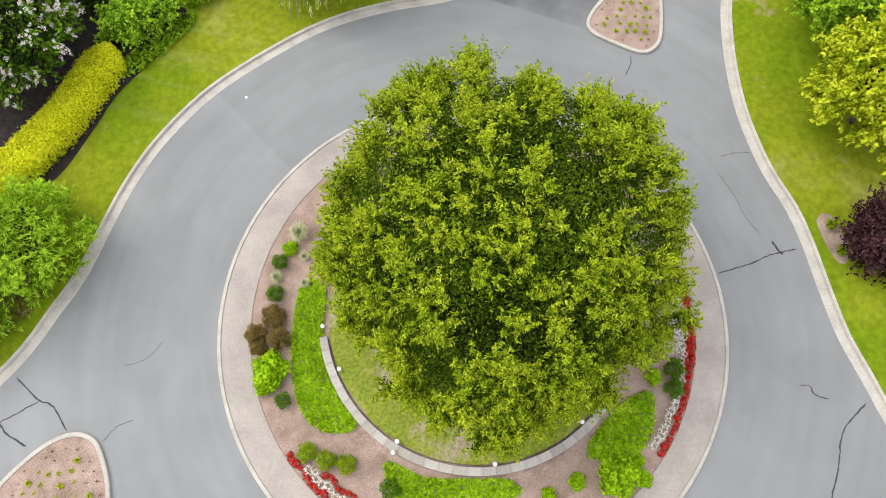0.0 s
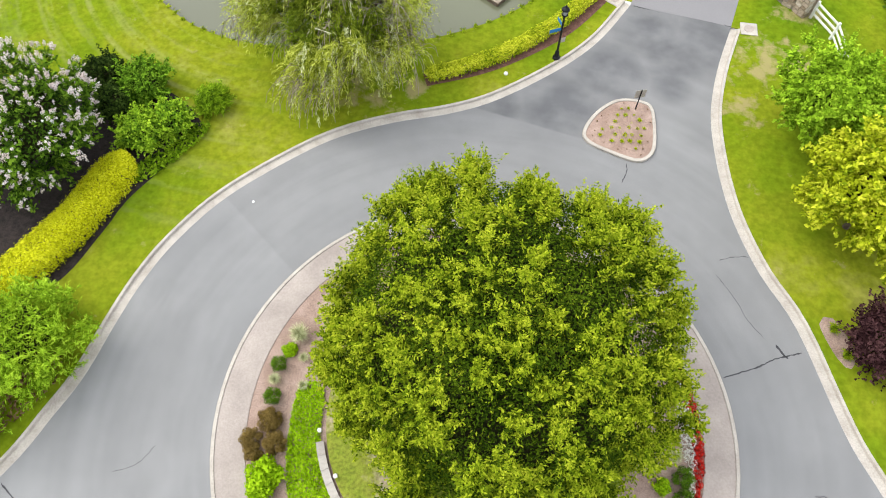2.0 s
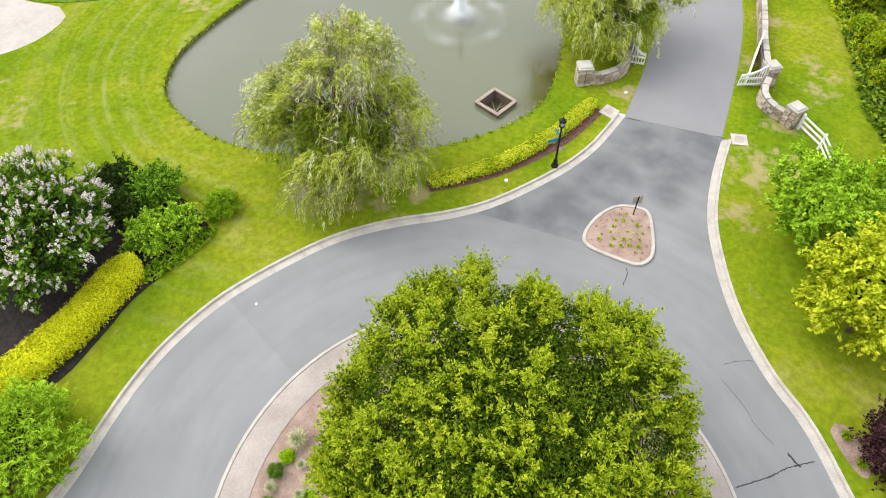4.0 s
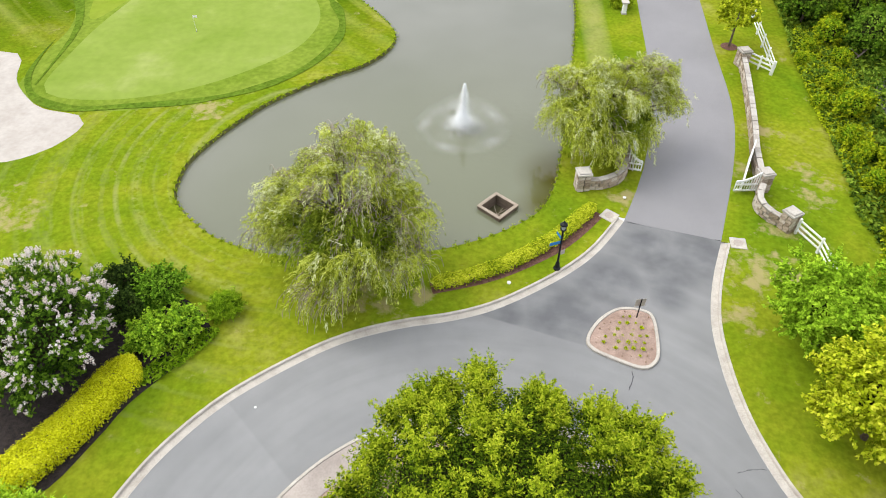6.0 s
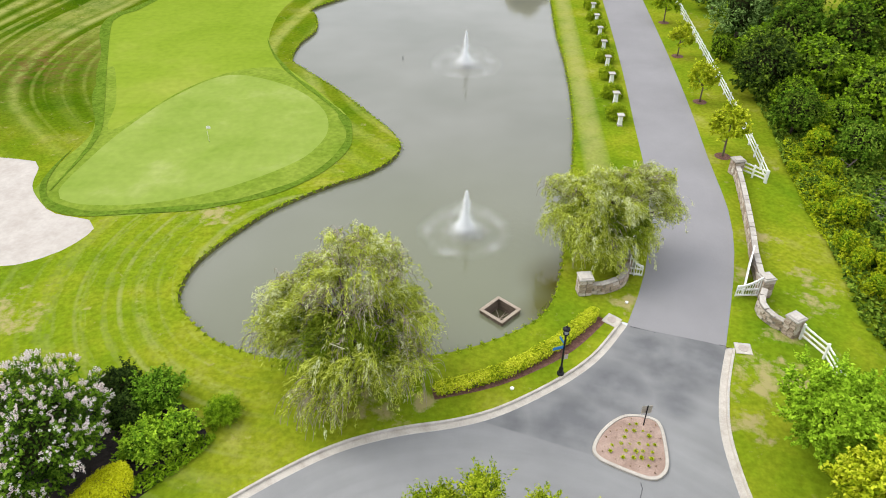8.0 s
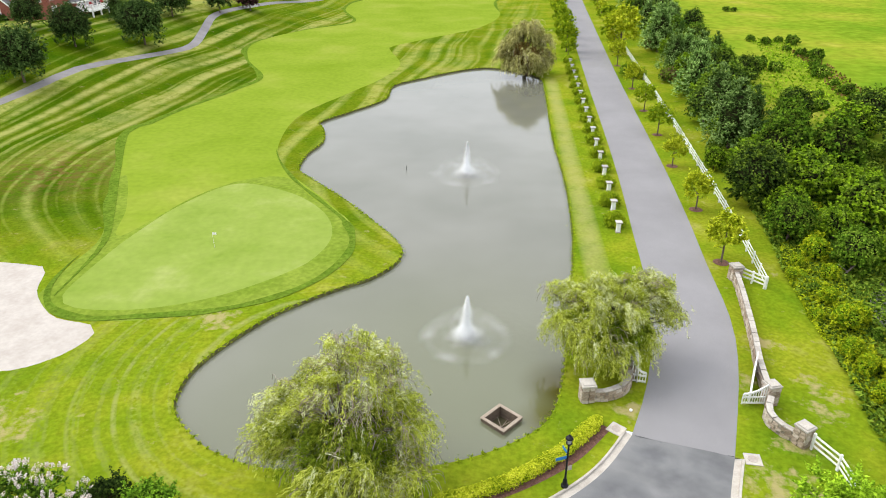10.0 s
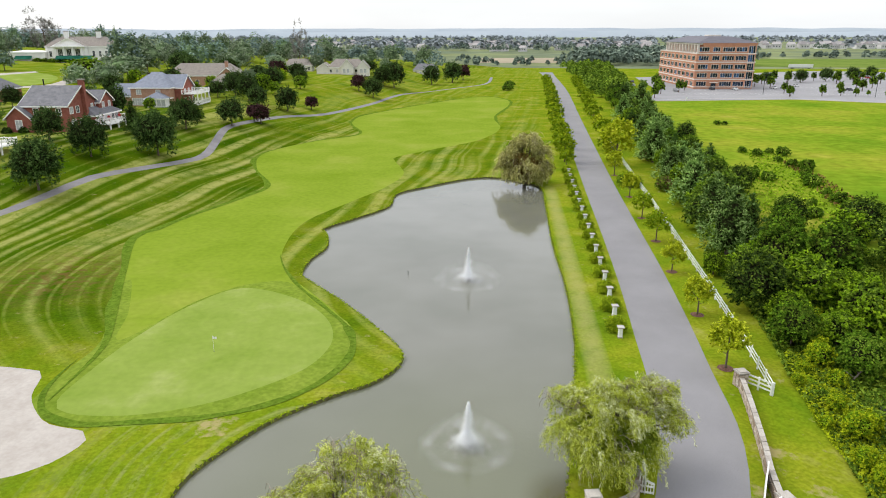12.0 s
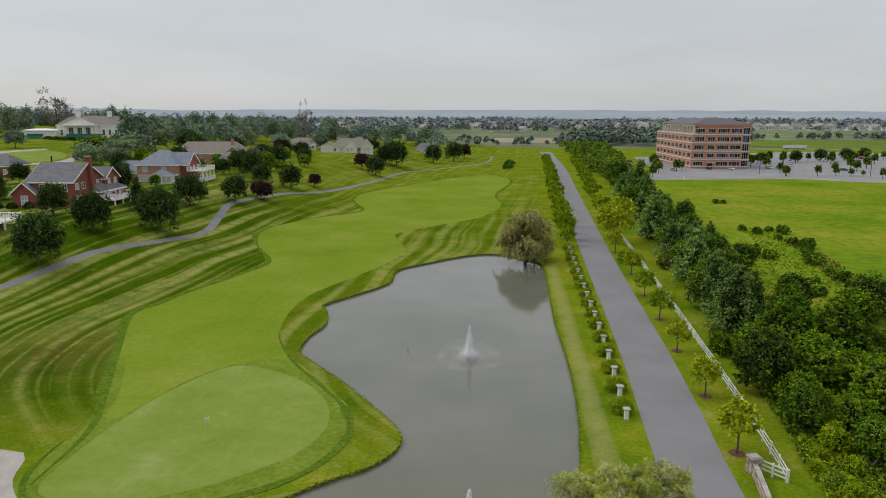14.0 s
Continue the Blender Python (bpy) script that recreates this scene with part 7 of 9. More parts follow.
OLD_WOOD = material("old_wood", [(0.3, (0.10, 0.075, 0.055)), (0.7, (0.20, 0.155, 0.12))], scale=3, rough=0.95, stretch=(1, 4, 4), bump=0.4)
OLD_WOOD2 = material("worn_wood", [(0.3, (0.24, 0.19, 0.145)), (0.7, (0.38, 0.32, 0.26))], scale=3, rough=0.95, stretch=(1, 4, 4), bump=0.4)
outlet_box()


def fountain(rng, x, y, h, skirt):
    """A jet of drops over a cone of spray, with arms of thin mist that fall back in a ring of foam."""
    t = thing("fountain", "white water jet of a floating pond fountain", "fountain", "fountains in the pond", at=Matrix.Translation((x, y, WATER_Z)))
    part("float", lathe([(0.3, -0.1), (0.34, 0.02), (0.25, 0.06), (0.1, 0.1), (0.08, 0.2)], 16), BLACK, t, "dark floating nozzle")
    n = 5200
    f = rng.random(n) ** 0.8
    r = (0.03 + 0.50 * (1 - f) ** 0.85) * np.abs(rng.normal(size=n)) * 0.7
    a = rng.random(n) * 6.283
    c = np.column_stack([np.cos(a) * r + 0.08 * f, np.sin(a) * r, 0.15 + f * h])
    tagged(part("jet", leaf_cloud("jet", c, rng.normal(size=(n, 3)) * 0.5 + (0, 0, 1.2), 0.10, 0.06, SPRAY, rng), None, t), "upright column of white drops", kind="stuff")
    n = 7500
    a = rng.random(n) * 6.283
    rr = np.abs(rng.normal(size=n)) * skirt * 0.21
    top = h * 0.62 * np.exp(-rr / (skirt * 0.17)) + 0.12
    c = np.column_stack([np.cos(a) * rr, np.sin(a) * rr, 0.03 + top * rng.random(n) ** 0.9])
    tagged(part("spray", leaf_cloud("spray", c, rng.normal(size=(n, 3)) * 0.5 + (0, 0, 1.2), 0.065, 0.04, SPRAY, rng), None, t), "white cone of falling drops", kind="stuff")
    n = 15000
    arm = rng.integers(0, 5, n) * 1.2566 + 0.5
    a = np.where(rng.random(n) < 0.6, arm + rng.normal(size=n) * 0.22, rng.random(n) * 6.283)
    f = rng.random(n) ** 0.8
    rr = 0.2 + f * skirt * (0.92 + 0.1 * rng.normal(size=n))
    z = 0.2 + 0.42 * h * 4 * f * (1 - f) * (0.35 + 0.65 * rng.random(n))
    c = np.column_stack([np.cos(a) * rr, np.sin(a) * rr, np.maximum(z, 0.03)])
    tagged(part("mist", leaf_cloud("mist", c, rng.normal(size=(n, 3)) + (0, 0, 0.6), 0.024, 0.014, SPRAY, rng), None, t), "thin arching arms of mist", kind="stuff")
    n = 7000
    a = rng.random(n) * 6.283
    a = np.where(rng.random(n) < 0.55, np.round((a - 0.5) / 1.2566) * 1.2566 + 0.5 + rng.normal(size=n) * 0.16, a)
    rr = skirt * (0.93 + 0.10 * rng.normal(size=n))
    c = np.column_stack([np.cos(a) * rr, np.sin(a) * rr, 0.012 + 0.03 * rng.random(n)])
    tagged(part("foam", leaf_cloud("foam", c, rng.normal(size=(n, 3)) * 0.15 + (0, 0, 1), 0.03, 0.02, SPRAY, rng), None, t), "white foam where the spray falls", kind="stuff")




def spray_material():
    """Airborne drops: white, scattering light both ways."""
    m = material("spray_drops", [(0.3, (0.90, 0.91, 0.92)), (0.7, (0.96, 0.97, 0.98))], scale=5, rough=0.6)
    n, l = m.node_tree.nodes, m.node_tree.links
    tr = n.new("ShaderNodeBsdfTranslucent")
    tr.inputs["Color"].default_value = (0.96, 0.97, 0.98, 1)
    mix = n.new("ShaderNodeMixShader")
    mix.inputs[0].default_value = 0.5
    l.new(n["Principled BSDF"].outputs[0], mix.inputs[1])
    l.new(tr.outputs[0], mix.inputs[2])
    l.new(mix.outputs[0], n["Material Output"].inputs["Surface"])
    return m


SPRAY = spray_material()
rng = np.random.default_rng(41)
fountain(rng, 0.9, 44.2, 3.7, 3.3)
fountain(rng, 1.2, 81.0, 4.2, 4.0)
t = thing("depth_stake", "thin dark stake standing in the pond", "stake", at=Matrix.Translation((-6.6, 82.6, WATER_Z)))
part("stake", tube([(0, 0, -0.8), (0, 0, 0.6)], [0.05, 0.04], 6), BLACK, t)

# flag and hole on the green
t = thing("golf_flag", "white golf flag on a thin pole", "flag", at=place(-24.0, 59.2))
part("pole", tube([(0, 0, -0.1), (0, 0, 1.65)], [0.014, 0.011], 6), WHITE, t)
bm = bmesh.new()
pts = [(0.01 + 0.075 * k, 0.03 * math.sin(k * 1.4), 0) for k in range(6)]
rows_ = [[bm.verts.new((p[0], p[1], z)) for p in pts] for z in (1.62, 1.36)]
for k in range(5):
    bm.faces.new((rows_[0][k], rows_[0][k + 1], rows_[1][k + 1], rows_[1][k]))
bmesh.ops.solidify(bm, geom=bm.faces[:], thickness=0.008)
part("cloth", bm, WHITE, t, "white flag cloth")
part("cup", lathe([(0.06, 0.0), (0.06, 0.012)], 12), BLACK, t, "dark hole rim")

# ---------------- marks in the asphalt ----------------
TAR = material("crack_tar", [(0.3, (0.035, 0.035, 0.04)), (0.7, (0.07, 0.07, 0.075))], scale=3, rough=0.9, fine=(20, 0.2))
TAR_THIN = material("hairline_crack", [(0.3, (0.08, 0.08, 0.085)), (0.7, (0.13, 0.13, 0.135))], scale=3, rough=0.9)


def crack(line, width, mat, z=0.003):
    q = spline(line, False, 0.12)
    r = random.Random(int(abs(line[0][0]) * 100))
    q = q + np.array([(r.uniform(-1, 1), r.uniform(-1, 1)) for _ in q]) * 0.025
    w = np.array([width * (0.6 + 0.8 * r.random()) for _ in q])
    w[0] = w[-1] = width * 0.25
    o = offset(q, 1.0) - q
    L, R = q + o * w[:, None] / 2, q - o * w[:, None] / 2
    n = len(q)
    verts = [(*p, z) for p in L] + [(*p, z) for p in R]
    faces = [(i, i + 1, n + i + 1, n + i) for i in range(n - 1)]
    tagged(new("road_crack", mesh_of("road_crack", verts, faces, mat)), "dark irregular crack in the asphalt", "crack", kind="structure")


for line, w, m in (([(12.75, 9.3), (14.4, 9.8), (15.3, 10.2), (16.6, 10.5)], 0.06, TAR), ([(15.5, 10.9), (15.7, 10.5), (15.9, 10.2)], 0.09, TAR), ([(13.7, 15.3), (14.4, 15.5), (15.2, 15.5)], 0.04, TAR_THIN),
                   ([(13.4, 14.5), (14.1, 13.1), (14.4, 12.2), (15.0, 11.2)], 0.03, TAR_THIN), ([(9.8, 21.1), (9.75, 20.6), (9.4, 19.9)], 0.05, TAR), ([(15.6, 4.2), (16.1, 4.15), (16.2, 3.8), (16.8, 3.6)], 0.05, TAR),
                   ([(18.4, 3.4), (17.8, 2.9), (17.1, 2.1), (16.7, 0.8), (16.1, -0.6)], 0.06, TAR), ([(-18.6, 4.5), (-18.0, 4.0), (-17.4, 3.5), (-16.8, 3.3), (-16.0, 2.25)], 0.06, TAR), ([(-19.4, 2.3), (-18.4, 2.9), (-17.4, 3.5)], 0.045, TAR),
                   ([(-19.0, 2.6), (-18.5, 2.1), (-17.6, 1.6)], 0.07, TAR), ([(-14.4, 1.8), (-13.9, 2.4), (-13.2, 2.7)], 0.04, TAR_THIN), ([(-14.0, 5.0), (-13.1, 5.3), (-12.4, 6.1)], 0.03, TAR_THIN)):
    crack(line, w, m)
crack([(11.7, 33.1), (14.0, 32.3), (17.4, 31.3)], 0.09, TAR, 0.02)


# ---------------- houses on the hill ----------------
BRICK = material("red_brick", [(0.3, (0.20, 0.062, 0.045)), (0.7, (0.30, 0.105, 0.075))], scale=1.2, detail=5, rough=0.9, fine=(9, 0.18), bump=0.2, bump_scale=14)
PEACH = material("orange_brick", [(0.3, (0.36, 0.20, 0.13)), (0.7, (0.46, 0.27, 0.185))], scale=1.2, detail=5, rough=0.9, fine=(9, 0.12))
SHINGLE = material("grey_shingle", [(0.3, (0.12, 0.12, 0.13)), (0.7, (0.20, 0.20, 0.215))], scale=1.0, detail=6, rough=0.9, fine=(7, 0.15), bump=0.3, bump_scale=10)
SHINGLE_B = material("blue_grey_shingle", [(0.3, (0.17, 0.19, 0.24)), (0.7, (0.25, 0.27, 0.32))], scale=1.0, detail=6, rough=0.9, fine=(7, 0.12), bump=0.3, bump_scale=10)
SHINGLE_T = material("tan_shingle", [(0.3, (0.19, 0.17, 0.15)), (0.7, (0.27, 0.24, 0.21))], scale=1.0, detail=6, rough=0.9, fine=(7, 0.12))
STUCCO = material("cream_stucco", [(0.3, (0.66, 0.63, 0.57)), (0.7, (0.77, 0.74, 0.69))], scale=0.8, rough=0.9, fine=(6, 0.06))
TRIM = material("white_trim", [(0.3, (0.76, 0.75, 0.73)), (0.7, (0.85, 0.84, 0.82))], scale=2, rough=0.7)
PANE = material("window_glass", [(0.3, (0.03, 0.035, 0.04)), (0.7, (0.06, 0.068, 0.075))], scale=0.7, rough=0.06, spec=0.7)
PALE_PANE = material("curtained_glass", [(0.3, (0.38, 0.39, 0.40)), (0.7, (0.52, 0.53, 0.54))], scale=0.7, rough=0.15, spec=0.6)
GREEN_CLOTH = material("awning_green", [(0.3, (0.015, 0.16, 0.10)), (0.7, (0.025, 0.22, 0.14))], scale=2, rough=0.8)
RED_CLOTH = material("red_cloth", [(0.3, (0.22, 0.02, 0.02)), (0.7, (0.32, 0.03, 0.03))], scale=2, rough=0.8)


def block(parent, x0, y0, x1, y1, eave, ridge, axis, wall, roof, hip=0.0, over=0.45, z0=-1.0):
    """A house block: walls up to the eaves and gables, and a roof with overhang; hip: how far the ridge is drawn in at its ends."""
    bm = bmesh.new()
    cx, cy = (x0 + x1) / 2, (y0 + y1) / 2
    lo = [bm.verts.new(p) for p in ((x0, y0, z0), (x1, y0, z0), (x1, y1, z0), (x0, y1, z0))]
    hi = [bm.verts.new(p) for p in ((x0, y0, eave), (x1, y0, eave), (x1, y1, eave), (x0, y1, eave))]
    if axis == "x":
        r = [bm.verts.new((x0 + hip, cy, ridge)), bm.verts.new((x1 - hip, cy, ridge))]
        gables = [(lo[1], lo[2], hi[2], r[1], hi[1]), (lo[3], lo[0], hi[0], r[0], hi[3])] if not hip else [(lo[1], lo[2], hi[2], hi[1]), (lo[3], lo[0], hi[0], hi[3])]
        sides = [(lo[0], lo[1], hi[1], hi[0]), (lo[2], lo[3], hi[3], hi[2])]
    else:
        r = [bm.verts.new((cx, y0 + hip, ridge)), bm.verts.new((cx, y1 - hip, ridge))]
        gables = [(lo[0], lo[1], hi[1], r[0], hi[0]), (lo[2], lo[3], hi[3], r[1], hi[2])] if not hip else [(lo[0], lo[1], hi[1], hi[0]), (lo[2], lo[3], hi[3], hi[2])]
        sides = [(lo[1], lo[2], hi[2], hi[1]), (lo[3], lo[0], hi[0], hi[3])]
    for f in gables + sides:
        bm.faces.new(f)
    for v in [v for v in r if not v.link_faces]:
        bm.verts.remove(v)
    part("wall", bm, wall, parent)
    k = over
    slope = (ridge - eave) / max(0.1, ((y1 - y0) / 2 if axis == "x" else (x1 - x0) / 2))
    e = eave - slope * k + 0.06
    t = 0.22
    bm = bmesh.new()
    X0, X1, Y0, Y1 = x0 - k, x1 + k, y0 - k, y1 + k
    c = [(X0, Y0), (X1, Y0), (X1, Y1), (X0, Y1)]
    if axis == "x":
        rr = [(X0 + (hip + k if hip else 0), cy), (X1 - (hip + k if hip else 0), cy)]
        quads = [(0, 1, 5, 4), (2, 3, 4, 5), (1, 2, 5), (3, 0, 4)]
    else:
        rr = [(cx, Y0 + (hip + k if hip else 0)), (cx, Y1 - (hip + k if hip else 0))]
        quads = [(1, 2, 5, 4), (3, 0, 4, 5), (0, 1, 4), (2, 3, 5)]
    top = [bm.verts.new((*p, e + t)) for p in c] + [bm.verts.new((*p, ridge + t)) for p in rr]
    bot = [bm.verts.new((*p, e)) for p in c] + [bm.verts.new((*p, ridge)) for p in rr]
    for q in quads if hip else quads[:2]:
        bm.faces.new([top[i] for i in q])
        bm.faces.new([bot[i] for i in q][::-1])
    if hip:
        for i in range(4):
            bm.faces.new((top[i], top[(i + 1) % 4], bot[(i + 1) % 4], bot[i]))
    else:
        loop = [0, 1, 5, 2, 3, 4] if axis == "x" else [1, 2, 5, 3, 0, 4]
        for i in range(6):
            a, b = loop[i], loop[(i + 1) % 6]
            bm.faces.new((top[a], top[b], bot[b], bot[a]))
    ob = part("roof", bm, roof, parent)
    for a, b in ((0, 1), (1, 2), (2, 3), (3, 0)):
        bm = bmesh.new()
        if not hip and (a, b) in (((1, 2), (3, 0)) if axis == "x" else ((0, 1), (2, 3))):
            continue
        p, q = c[a], c[b]
        dx, dy = (0.05 if p[0] == q[0] and p[0] > cx else -0.05 if p[0] == q[0] else 0), (0.05 if p[1] == q[1] and p[1] > cy else -0.05 if p[1] == q[1] else 0)
        add_box(bm, min(p[0], q[0]) + min(dx, 0), min(p[1], q[1]) + min(dy, 0), e - 0.12, max(p[0], q[0]) + max(dx, 0), max(p[1], q[1]) + max(dy, 0), e + t - 0.02)
        part("gutter", bm, TRIM, ob, "white eaves board")
    if not hip:
        for s in (0, 1):
            ends = ((X0, X1) if axis == "x" else (Y0, Y1))
            u = ends[s] + (0.03 if s else -0.03)
            for sg in (-1, 1):
                lim = (Y0 if sg < 0 else Y1) if axis == "x" else (X0 if sg < 0 else X1)
                mid = cy if axis == "x" else cx
                pts = [(u, lim, e - 0.14), (u, mid, ridge - 0.14), (u, mid, ridge + t), (u, lim, e + t)]
                if axis == "y":
                    pts = [(b_, a_, z_) for a_, b_, z_ in pts]
                d = (0.05 if s else -0.05)
                off = (d, 0, 0) if axis == "x" else (0, d, 0)
                bm = bmesh.new()
                v0 = [bm.verts.new(p_) for p_ in pts]
                v1 = [bm.verts.new((p_[0] + off[0], p_[1] + off[1], p_[2] + off[2])) for p_ in pts]
                bm.faces.new(v0)
                bm.faces.new(v1)
                for i in range(4):
                    bm.faces.new((v0[i], v0[(i + 1) % 4], v1[(i + 1) % 4], v1[i]))
                part("bargeboard", bm, TRIM, ob, "white gable board")
    return ob


WIN = {}


def window(parent, face, u, z, w, h, plane, pane=None, bars=1):
    """A framed window on the south ('s'), east ('e') or west ('w') face of a house; u runs along the face."""
    key = (w, h, bars)
    if key not in WIN:
        bm = bmesh.new()
        f = 0.1
        add_box(bm, -w / 2 - f, -0.1, -h / 2 - f, w / 2 + f, 0.02, -h / 2)
        add_box(bm, -w / 2 - f, -0.1, h / 2, w / 2 + f, 0.02, h / 2 + f)
        add_box(bm, -w / 2 - f, -0.1, -h / 2, -w / 2, 0.02, h / 2)
        add_box(bm, w / 2, -0.1, -h / 2, w / 2 + f, 0.02, h / 2)
        for k in range(bars):
            x = -w / 2 + w * (k + 1) / (bars + 1)
            add_box(bm, x - 0.03, -0.07, -h / 2, x + 0.03, 0.02, h / 2)
        add_box(bm, -w / 2, -0.07, -0.03, w / 2, 0.02, 0.03)
        WIN[key] = (solid("window", bm, TRIM), solid("pane", box(-w / 2, -0.035, -h / 2, w / 2, -0.015, h / 2), PANE), solid("pane", box(-w / 2, -0.035, -h / 2, w / 2, -0.015, h / 2), PALE_PANE))
    fr, dark, pale = WIN[key]
    m = {"s": Matrix.Translation((u, plane, z)), "e": Matrix.Translation((plane, u, z)) @ Matrix.Rotation(math.pi / 2, 4, "Z"), "w": Matrix.Translation((plane, u, z)) @ Matrix.Rotation(-math.pi / 2, 4, "Z")}[face]
    ob = part("window", fr, TRIM, parent, at=m)
    part("pane", pale if pane == "pale" else dark, PANE, ob)
    return ob


def chimney(parent, x, y, z0, z1, mat, w=1.2, d=0.9):
    ob = part("chimney", box(x - w / 2, y - d / 2, z0, x + w / 2, y + d / 2, z1, 0.03), mat, parent)
    part("chimney_cap", box(x - w / 2 - 0.1, y - d / 2 - 0.1, z1 + 0.002, x + w / 2 + 0.1, y + d / 2 + 0.1, z1 + 0.25, 0.03), CAPSTONE, ob)


def deck(parent, x0, y0, x1, y1, z, mat=None):
    """A raised white wooden deck on posts with a balustrade on its free sides."""
    part("deck_floor", box(x0, y0, z - 0.25, x1, y1, z, 0.02), TRIM, parent)
    post = solid("deck_post", box(-0.14, -0.14, -z - 2.0, 0.14, 0.14, -0.25), TRIM)
    n = max(2, int((y1 - y0) / 3.2))
    for k in range(n + 1):
        part("deck_post", post, TRIM, parent, at=Matrix.Translation((x1 - 0.2, y0 + 0.2 + (y1 - y0 - 0.4) * k / n, z)))
    for a, b in (((x0, y0), (x1, y0)), ((x1, y0), (x1, y1)), ((x1, y1), (x0, y1))):
        ln = math.hypot(b[0] - a[0], b[1] - a[1])
        m = Matrix.Translation((*a, z)) @ Matrix.Rotation(math.atan2(b[1] - a[1], b[0] - a[0]), 4, "Z")
        part("handrail", box(0, -0.06, 0.95, ln, 0.06, 1.07, 0.01), TRIM, parent, at=m)
        bm = box(0, -0.04, 0.08, ln, 0.04, 0.16)
        for k in range(int(ln / 0.3)):
            add_box(bm, k * 0.3 + 0.12, -0.025, 0.16, k * 0.3 + 0.18, 0.025, 0.95)
        part("balustrade", bm, TRIM, parent, at=m)
        for k in range(int(ln / 2.4) + 1):
            part("newel_post", box(-0.09, -0.09, 0, 0.09, 0.09, 1.2, 0.01), TRIM, parent, at=m @ Matrix.Translation((min(k * 2.4, ln), 0, 0)))


def house_one():
    zb = ground_z(-94, 156)
    h = thing("brick_house", "two-storey red brick house with grey roof and deck", "house", "houses on the hill", at=Matrix.Translation((0, 0, zb)))
    block(h, -99.0, 151.5, -88.5, 164.5, 5.8, 9.6, "x", BRICK, SHINGLE, 0.0)
    block(h, -101.8, 150.0, -96.2, 157.5, 3.2, 5.7, "y", BRICK, SHINGLE, 0.0)
    block(h, -96.0, 164.0, -87.6, 170.5, 5.5, 7.9, "x", BRICK, SHINGLE, 0.0)
    block(h, -91.0, 158.6, -86.2, 170.6, 2.9, 4.4, "y", BRICK, SHINGLE, 1.6)
    chimney(h, -88.2, 158.6, 0, 11.0, BRICK)
    w = window(h, "s", -99.0, 1.7, 1.4, 2.0, 149.98, "pale")
    for y, z, ww, hh, p in ((153.2, 4.6, 1.3, 1.4, "pale"), (155.8, 4.6, 1.3, 1.4, None), (162.2, 4.4, 0.9, 1.8, "pale"), (164.4, 4.4, 0.9, 1.8, "pale"), (153.6, 1.5, 1.8, 2.0, "pale"), (156.6, 1.4, 1.0, 1.9, "pale")):
        window(h, "e", y, z, ww, hh, -88.48, p)
    for y in (159.8, 161.6, 163.4, 165.2, 167.0, 168.8):
        window(h, "e", y, 1.5, 1.2, 1.9, -86.18, "pale" if y < 166 else None)
    for y in (165.8, 168.8):
        window(h, "e", y, 4.5, 0.9, 1.6, -87.58, "pale")
    for x in (-95.6, -93.0, -90.4):
        window(h, "s", x, 4.4, 1.1, 1.5, 151.48, None)
    window(h, "e", 153.8, 1.6, 1.4, 1.3, -96.18, "pale")
    deck(h, -86.1, 158.5, -82.6, 170.5, 0.9)
    for x, y in ((-84.6, 162), (-84, 166)):
        part("parasol", lathe([(0.03, 0.2), (0.03, 2.3), (0.5, 2.0), (0.1, 2.5)], 10), RED_CLOTH, h, "closed red parasol on the deck", at=Matrix.Translation((x, y, 0)))
    part("vent_pipe", tube([(-97, 158.5, 9.5), (-97, 158.5, 11.2)], [0.15, 0.15], 8), BLACK, h)
    return h


def house_two():
    zb = ground_z(-92, 213)
    h = thing("brick_house", "two-storey orange brick house with blue-grey roof", "house", "houses on the hill", at=Matrix.Translation((0, 0, zb)))
    block(h, -100.0, 206.5, -88.0, 219.0, 5.6, 9.6, "x", PEACH, SHINGLE_B, 4.5)
    block(h, -106.5, 208.5, -99.5, 216.0, 3.0, 6.2, "x", PEACH, SHINGLE_B, 0.0)
    block(h, -93.0, 210.0, -85.6, 219.0, 5.4, 8.8, "x", BRICK, SHINGLE_B, 0.0)
    block(h, -94.4, 203.6, -88.4, 208.0, 2.6, 4.2, "y", TRIM, SHINGLE_B, 1.5)
    for x in (-99.0, -97.6, -96.2, -95.0):
        window(h, "s", x, 1.4, 1.3, 2.0, 206.48, "pale")
    for x in (-97.5, -91.6):
        window(h, "s", x, 4.2, 1.3, 1.3, 206.48, "pale")
    for x in (-93.6, -92.0, -90.4, -89.2):
        window(h, "s", x, 1.3, 1.3, 1.8, 203.58, "pale")
    for y in (212, 215, 218):
        window(h, "e", y, 4.0, 1.0, 1.6, -85.58, "pale")
        window(h, "e", y, 1.3, 1.0, 1.8, -85.58, None)
    deck(h, -85.5, 209.0, -80.5, 219.0, 3.6)
    deck(h, -85.5, 209.0, -80.5, 219.0, 0.4)
    part("vent_pipe", tube([(-96, 212, 8.0), (-96, 212, 9.6)], [0.15, 0.15], 8), BLACK, h)


def plain_house(name, label, x, y, turn, w, d, eave, ridge, wall, roof, wins=5, group="houses on the hill", hip=3.0, storeys=1):
    h = thing(name, label, "house", group, at=place(x, y, 1, turn))
    block(h, -w / 2, -d / 2, w / 2, d / 2, eave, ridge, "x", wall, roof, hip)
    for s in range(storeys):
        for k in range(wins):
            u = -w / 2 + w * (k + 0.5) / wins
            window(h, "s", u, 1.6 + 2.9 * s, 1.2, 1.5, -d / 2 - 0.02, "pale" if k % 2 else None)
    return h


house_one()
house_two()
h = plain_house("grey_house", "low brick house with a wide grey-brown roof", -107, 290, radians(8), 30, 14, 4.2, 8.6, PEACH, SHINGLE_T, 6, hip=5)
